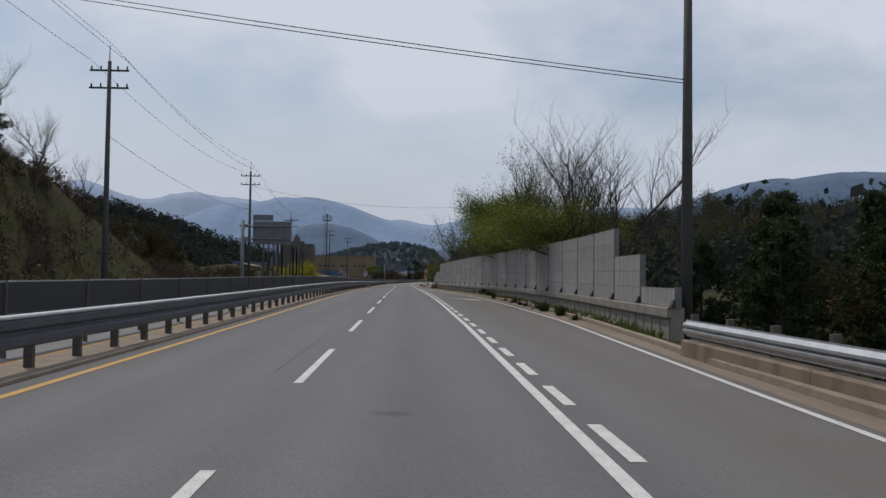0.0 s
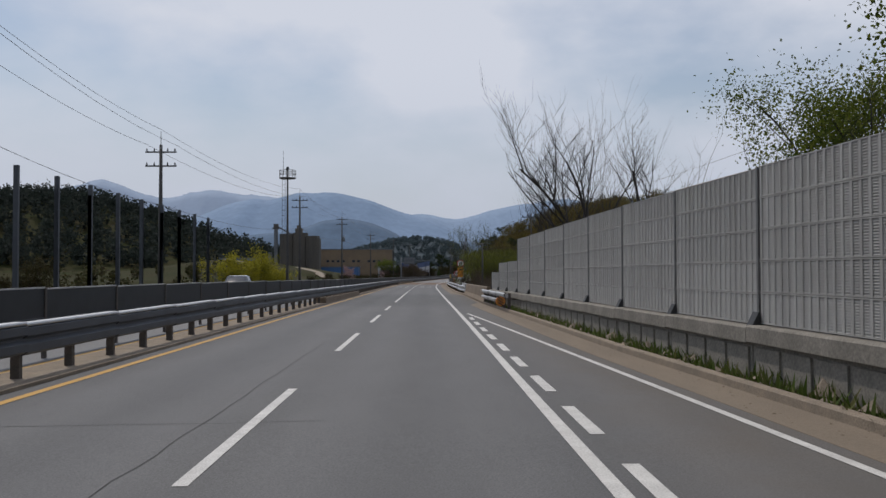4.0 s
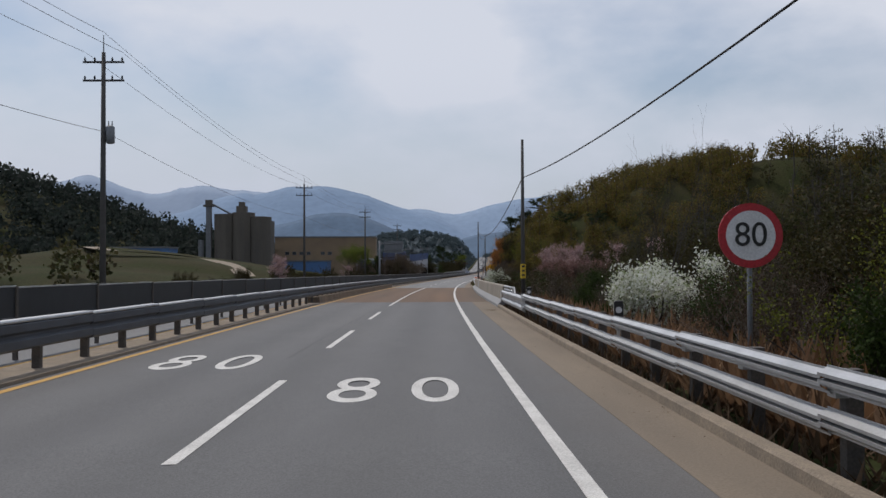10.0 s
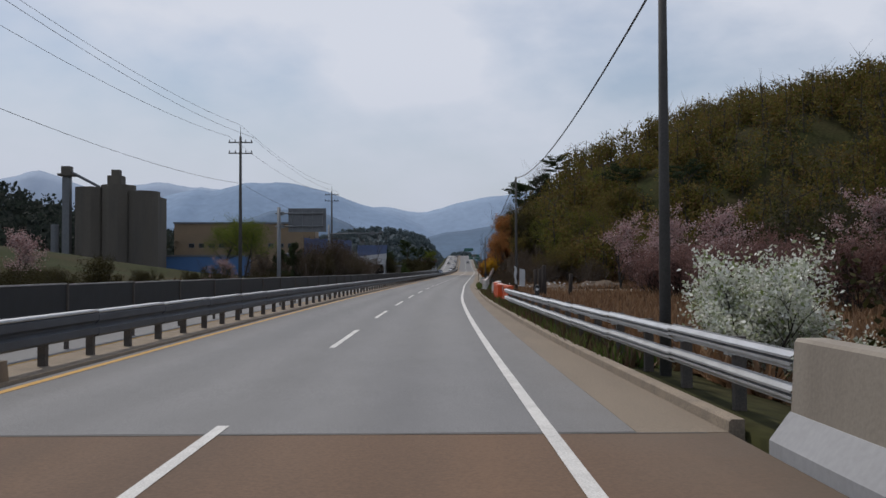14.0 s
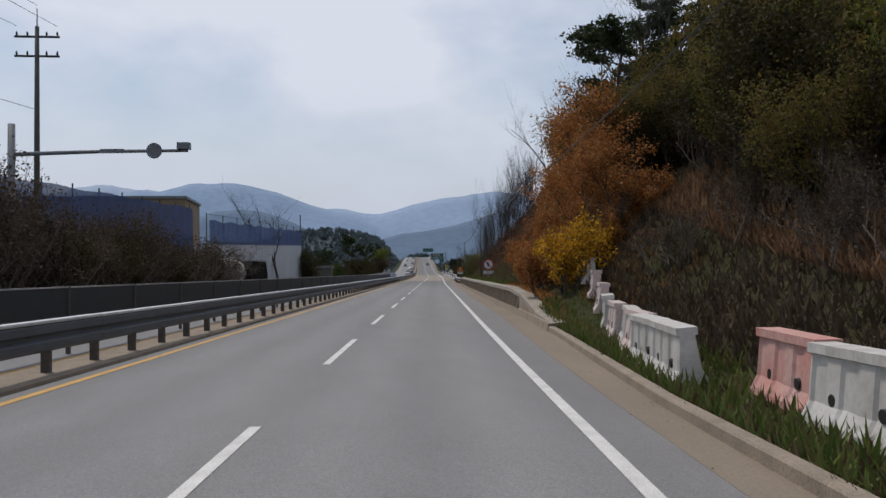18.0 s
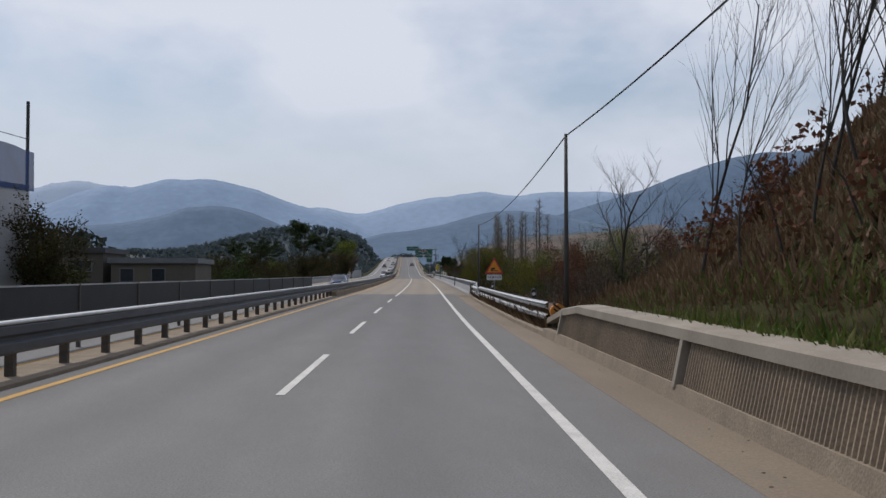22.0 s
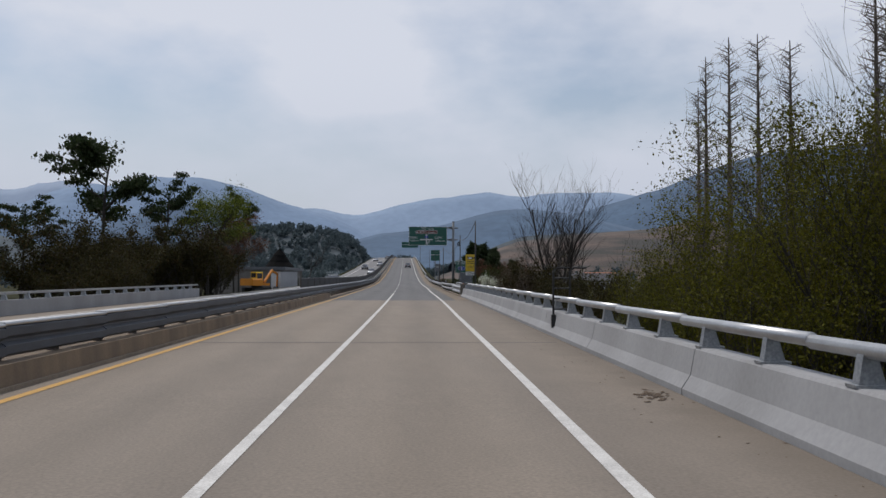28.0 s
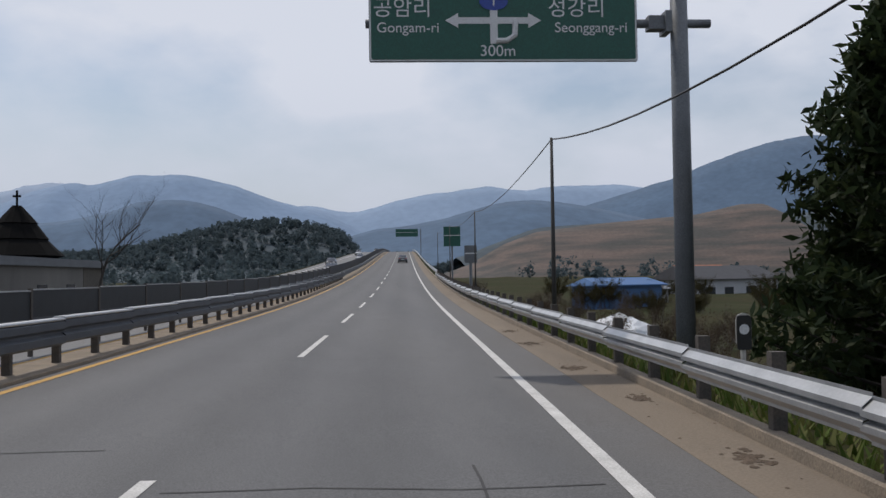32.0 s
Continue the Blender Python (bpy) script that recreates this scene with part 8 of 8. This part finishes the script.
# ---- small things along the road ----
rs = random.Random(77)
WOOD_POST = material("old_wood_post", (0.045, 0.036, 0.03), 0.95, (0.028, 0.022, 0.018), 4, 40, 0.5, 0.3, stretch=(1, 1, 0.2))
TAR = material("tar_seal", (0.03, 0.03, 0.031), 0.8, (0.045, 0.044, 0.043), 3, 40, 0.5, 0.1)
JOINT = material("joint_rubber", (0.05, 0.048, 0.046), 0.8, (0.09, 0.085, 0.08), 6, 40, 0.5, 0.1)
DIRT = material("dry_dirt", (0.12, 0.085, 0.058), 0.98, (0.07, 0.052, 0.037), 5, 60, 0.5, 0.4)
SHEET = material("white_sheet", (0.55, 0.56, 0.57), 0.6, (0.40, 0.41, 0.42), 2, 30, 0.5, 0.1)

for s, la, h in ((330.2, 8.0, 2.1), (334.4, 8.2, 1.9), (340.2, 8.4, 1.9), (345.0, 9.2, 1.8), (349.0, 9.6, 1.8), (338.0, 10.5, 1.7)):
    g = ground(s, la)
    w = thing("wooden_post", "old dark wooden post standing in dry grass", "post", pose(g.x, g.y, g.z, rs.uniform(-4, 4), rs.uniform(-4, 4), rs.uniform(0, 90)), "field posts")
    part("shaft", Shape().tube([(0, 0, -0.3), (0.02, 0, h * 0.5), (0.0, 0.02, h), (0, 0.02, h + 0.03)], [0.15, 0.13, 0.125, 0.08], 9), WOOD_POST, w, smooth=True)

b = thing("notice_board", "blank white board tied to a pole with torn sheeting", "board", stand(335.9, 7.0, 0.0))
part("board", Shape().prism([(0.02, 0.75), (0.36, 0.72), (0.38, 1.78), (0.03, 1.84)], -0.20, -0.17), SHEET, b)
flap = Shape()
for i in range(9):
    z = 0.95 + 0.14 * i
    for j in range(4):
        flap.v.append((-0.30 + 0.05 * j + 0.03 * math.sin(i * 1.3), -0.14 - 0.05 * math.sin(i * 0.9 + j), z - 0.04 * j))
flap.f = [(i * 4 + j, i * 4 + j + 1, (i + 1) * 4 + j + 1, (i + 1) * 4 + j) for i in range(8) for j in range(3)]
part("torn_sheeting", flap, SHEET, b, "torn hanging white sheeting")

d = thing("delineator", "short white roadside delineator with a black reflector plate", "delineator", stand(341.5, 5.55), "delineators")
part("stake", Shape().tube([(0, 0, -0.3), (0, 0, 1.1)], 0.06, 8), WHITE_PLASTIC, d)
part("plate", plate(0.2, 0.36, -0.075, -0.06, 0, 1.0, 0.03), BLACK, d)


def mound(name, label, s, la, rx, ry, h, mat, seed):
    """A low uneven heap."""
    m = thing(name, label, "heap", pose(*ground(s, la)))
    sh = Shape()
    for i in range(9):
        for j in range(25):
            a = j / 24 * 2 * math.pi
            r = (1 - i / 8) * (1 + 0.3 * noise.noise(Vector((math.cos(a) * 2, math.sin(a) * 2, seed))))
            x, y = rx * r * math.cos(a), ry * r * math.sin(a)
            z = h * (1 - (1 - i / 8) ** 2) * (0.8 + 0.6 * noise.noise(Vector((x * 0.7, y * 0.7, seed)))) + 0.12 * noise.noise(Vector((x * 3, y * 3, seed))) - 0.1 * (1 - i / 8)
            sh.v.append((x, y, z))
    sh.f = [(i * 25 + j, i * 25 + j + 1, (i + 1) * 25 + j + 1, (i + 1) * 25 + j) for i in range(8) for j in range(24)]
    part("soil_mass", sh, mat, m)
    return m


mound("dirt_heap", "low heap of brown dirt and cut brush beside the side road", 363.0, 11.0, 4.0, 2.2, 0.7, DIRT, 3.0)
mound("dirt_heap", "low heap of brown dirt beside the plastic barriers", 366.0, 16.5, 4.5, 2.6, 0.8, DIRT, 5.0)


def scatter(name, label, category, n, where, size, mat, seed, flat=0.35):
    """Many small uneven bits lying on the ground as one mass."""
    rng = random.Random(seed)
    sh = Shape()
    for i in range(n):
        p, k = where(rng), size * rng.uniform(0.4, 1.3)
        a = rng.uniform(0, 6.28)
        ring = [(p.x + k * rng.uniform(0.5, 1.0) * math.cos(a + q * 1.257), p.y + k * rng.uniform(0.5, 1.0) * math.sin(a + q * 1.257), p.z) for q in range(5)]
        top = (p.x + rng.uniform(-0.2, 0.2) * k, p.y + rng.uniform(-0.2, 0.2) * k, p.z + k * flat * rng.uniform(0.5, 1.3))
        sh.add(ring + [top], [(q, (q + 1) % 5, 5) for q in range(5)])
    ob = thing(name, label, category, kind="stuff")
    part("bits", sh, mat, ob)
    return ob


def on_lane(s0, s1, a, b, h=0.008):
    """Points on the paved edge, measured inwards from the kerb."""
    def f(rng):
        s = rng.uniform(s0, s1)
        return on_road(s, kerb_lat(s) - (a + (b - a) * rng.random() ** 1.6), h)
    return f


scatter("litter", "white scraps of rubbish lying in the brush", "litter", 46, lambda r: ground(r.uniform(360.5, 367), r.uniform(7.6, 16)) + Vector((0, 0, r.uniform(0.1, 0.7))), 0.16, SHEET, 4, 0.6)
scatter("road_dirt", "dry leaf litter and dirt along the gutter", "litter", 260, on_lane(480, 523, 0.02, 0.6), 0.022, DIRT, 5, 0.25)
scatter("road_dirt", "dry leaf litter and dirt on the bridge shoulder", "litter", 420, on_lane(523, 650, 0.02, 1.2, 0.004), 0.026, DIRT, 6, 0.25)
scatter("road_dirt", "dry leaf litter and dirt along the gutter", "litter", 300, on_lane(650, 760, 0.02, 0.7), 0.024, DIRT, 7, 0.25)
scatter("road_dirt", "dry leaf litter and dirt along the gutter", "litter", 360, on_lane(100, 236, 0.02, 0.6), 0.022, DIRT, 8, 0.25)
scatter("road_dirt", "dirt along the footing of the retaining wall", "litter", 360, on_lane(350, 478, 0.02, 0.6), 0.022, DIRT, 9, 0.25)
scatter("road_dirt", "sand and dirt along the kerb of the slip road", "litter", 320, on_lane(10, 100, 0.02, 0.7), 0.026, DIRT, 10, 0.25)
scatter("kerb_stones", "broken stones and dirt along the barrier footing", "rubble", 130, lambda r: on_road(*(lambda s: (s, kerb_lat(s) + r.uniform(0.1, 0.7), 0.1))(r.uniform(28, 110))), 0.2, KERB, 11, 0.7)


def dirt_patch(s, inward, w, l, seed):
    """A loose drift of dry leaves on the shoulder."""
    def f(rng):
        q = s + rng.gauss(0, l * 0.55)
        return on_road(q, kerb_lat(q) - max(0.03, inward + rng.gauss(0, w * 0.5)), 0.008)
    scatter("leaf_drift", "loose drift of dry brown leaves on the shoulder", "leaf litter", 60, f, 0.055, DIRT, int(seed * 10), 0.2)


for i, (s, inw, w, l) in enumerate(((541, 0.9, 0.5, 0.8), (545, 1.1, 0.35, 0.6), (549.5, 0.8, 0.5, 0.9), (516, 0.5, 0.35, 0.7), (519, 0.45, 0.35, 0.5), (603, 0.4, 0.2, 0.5), (697, 0.35, 0.16, 0.25), (700.5, 0.35, 0.12, 0.2), (704, 0.5, 0.22, 0.3), (709, 0.5, 0.25, 0.4), (713, 0.45, 0.2, 0.4), (233, 0.4, 0.3, 0.6))):
    dirt_patch(s, inw, w, l, i * 1.7)


# ---- seams, cracks and joints of the paving ----
def seam(label, s0, s1, lat0, lat1, width, mat, wander=0.03, seed=0, h=0.0045):
    """A thin wandering strip on the paving."""
    n = max(4, int(max(abs(s1 - s0), abs(lat1 - lat0)) / 0.5))
    sh = Shape()
    along_road = abs(s1 - s0) > abs(lat1 - lat0)
    for i in range(n + 1):
        u = i / n
        j = wander * noise.noise(Vector((i * 0.6, seed, 1.0))) * 2
        s, la = s0 + (s1 - s0) * u, lat0 + (lat1 - lat0) * u
        w = width * (0.6 + 0.6 * abs(noise.noise(Vector((i * 0.9, seed, 5)))))
        if along_road:
            sh.v += [tuple(on_road(s, la + j + w / 2, h)), tuple(on_road(s, la + j - w / 2, h))]
        else:
            sh.v += [tuple(on_road(s + j + w / 2, la, h)), tuple(on_road(s + j - w / 2, la, h))]
    sh.f = [(2 * i, 2 * i + 1, 2 * i + 3, 2 * i + 2) for i in range(n)]
    return tagged(part("road_seam", sh, mat), label, "road crack", kind="structure")


for i, s in enumerate((243.9, 290.0, 523.2, 612.0, 646.3)):
    seam("dark rubber expansion joint across the bridge deck", s, s + 0.01, -3.9, 5.0, 0.13, JOINT, 0.0, i, 0.0035)
cr = random.Random(31)
for i in range(20):
    s = 669.5 + 1.5 * i + cr.uniform(-0.3, 0.3)
    a = cr.choice((-3.3, -3.3, -1.8, 0.2))
    seam("fine dark crack across the asphalt", s, s + cr.uniform(-0.2, 0.2), a, min(3.6, a + cr.uniform(2.0, 6.5)), 0.04, TAR, 0.06, i * 2.3)
for i, (s, a, b) in enumerate(((20.0, -2.6, 2.6), (47.5, -3.2, 2.2), (60.5, -3.0, 3.0), (84.0, -3.4, 0.8), (103.5, -3.2, 3.4), (172.0, -2.0, 3.0), (199.0, -3.2, 2.0), (706.0, -2.0, 3.2), (719.0, -3.0, 3.0))):
    seam("fine dark crack across the asphalt", s, s + 0.3, a, b, 0.02, TAR, 0.05, 50 + i * 2.3)
for i, (s0, s1, la) in enumerate(((671, 679, 2.3), (678, 690, 0.7), (684, 697, 2.6), (673, 684, -2.3), (686, 696, -1.6), (680, 685, 1.8))):
    seam("dark crack along the asphalt lane", s0, s1, la, la + 0.05, 0.03, TAR, 0.035, i * 3.1)
for i, (s0, s1, la) in enumerate(((14, 46, -0.55), (690, 695, 2.1), (684, 694, 0.9), (66, 96, -0.6), (212, 232, -0.5))):
    seam("long dark seam along the asphalt lane", s0, s1, la, la + 0.05, 0.014, TAR, 0.025, i * 1.9)

p = on_road(52, 29)
building("house", "low village house with a red-brown roof below the road", p.x, p.y, p.z - 3.4, 9, 8, 2.6, TAN_WALL, 10, ORANGE_ROOF, 1.4, [(-2, 1.3, 1.4, 1.1)], "house")

g = on_road(683.5, 6.9)
coil = thing("cable_coil", "black coil of spare cable hung on a pole", "cable coil", pose(g.x - 0.2, g.y - 0.1, 4.3))
for k in range(3):
    part("loop", Shape().tube([(0.03 * k + 0.1 * math.cos(a), 0.08 * math.sin(a) * 0.5, 0.22 * math.sin(a)) for a in (2 * math.pi * q / 18 for q in range(19))], 0.022, 5, False), BLACK, coil)

box = thing("container", "grey-white steel storage container beside the oncoming road", "container", stand(720, -17.0, -0.9, 22))
part("shell", Shape().box((-1.25, -2.9, 0.0), (1.25, 2.9, 2.9)), WHITE_WALL, box)
for i in range(12):
    part("rib", Shape().box((1.252, -2.7 + 0.47 * i, 0.1), (1.29, -2.52 + 0.47 * i, 2.8)), WHITE_WALL, box)
    if i < 5:
        part("rib", Shape().box((-1.1 + 0.47 * i, -2.94, 0.1), (-0.92 + 0.47 * i, -2.902, 2.8)), WHITE_WALL, box)
part("roof_rim", Shape().box((-1.3, -2.95, 2.902), (1.3, 2.95, 2.98)), SIGN_BACK, box)

dig = thing("excavator", "parked orange-yellow excavator with a small glazed cab", "excavator", stand(715.5, -20.2, -1.0, -35))
for x in (-1.0, 1.0):
    tr_ = part("track", Shape().prism([(x * 1.0 - 0.25, 0.0), (x * 1.0 + 0.25, 0.0), (x * 1.0 + 0.25, 0.75), (x * 1.0 - 0.25, 0.75)], -1.7, 1.7), TYRE, dig)
part("turntable", Shape().tube([(0, 0, 0.7), (0, 0, 1.05)], 0.8, 16), DARK, dig)
part("engine_housing", Shape().prism([(-1.25, 1.05), (1.25, 1.05), (1.25, 1.9), (1.1, 2.05), (-1.1, 2.05), (-1.25, 1.9)], -2.1, -0.1), SIGN_AMBER, dig, "orange engine housing")
part("deck", Shape().box((-1.25, -0.099, 1.05), (1.25, 1.3, 1.4)), SIGN_AMBER, dig)
cabin = part("cab", Shape().prism([(-1.2, 1.401), (-0.1, 1.401), (-0.1, 2.9), (-0.2, 3.0), (-1.1, 3.0), (-1.2, 2.9)], -0.05, 1.25), SIGN_YELLOW, dig, "yellow cab")
part("pane", Shape().box((-1.22, 0.1, 1.9), (-1.201, 1.1, 2.8)), GLASS, cabin)
part("pane", Shape().box((-0.099, 0.1, 1.9), (-0.08, 1.1, 2.8)), GLASS, cabin)
part("pane", Shape().box((-1.1, 1.251, 1.6), (-0.2, 1.27, 2.85)), GLASS, cabin)
part("pane", Shape().box((-1.1, -0.07, 2.2), (-0.2, -0.051, 2.85)), GLASS, cabin)
part("boom", Shape().tube([(0.4, 1.0, 1.5), (0.4, 2.6, 3.2), (0.4, 3.9, 2.6)], [0.2, 0.22, 0.15], 8), SIGN_AMBER, dig)
part("stick", Shape().tube([(0.4, 3.8, 2.7), (0.4, 3.6, 0.8)], [0.15, 0.12], 8), SIGN_AMBER, dig)
part("bucket", Shape().prism([(3.1, 0.15), (3.7, 0.1), (3.85, 0.8), (3.4, 0.9)], -0.05, 0.85), DARK, dig, m=pose(0, 0, 0, 0, 0, 90) @ Matrix.Diagonal((1, -1, 1, 1)))
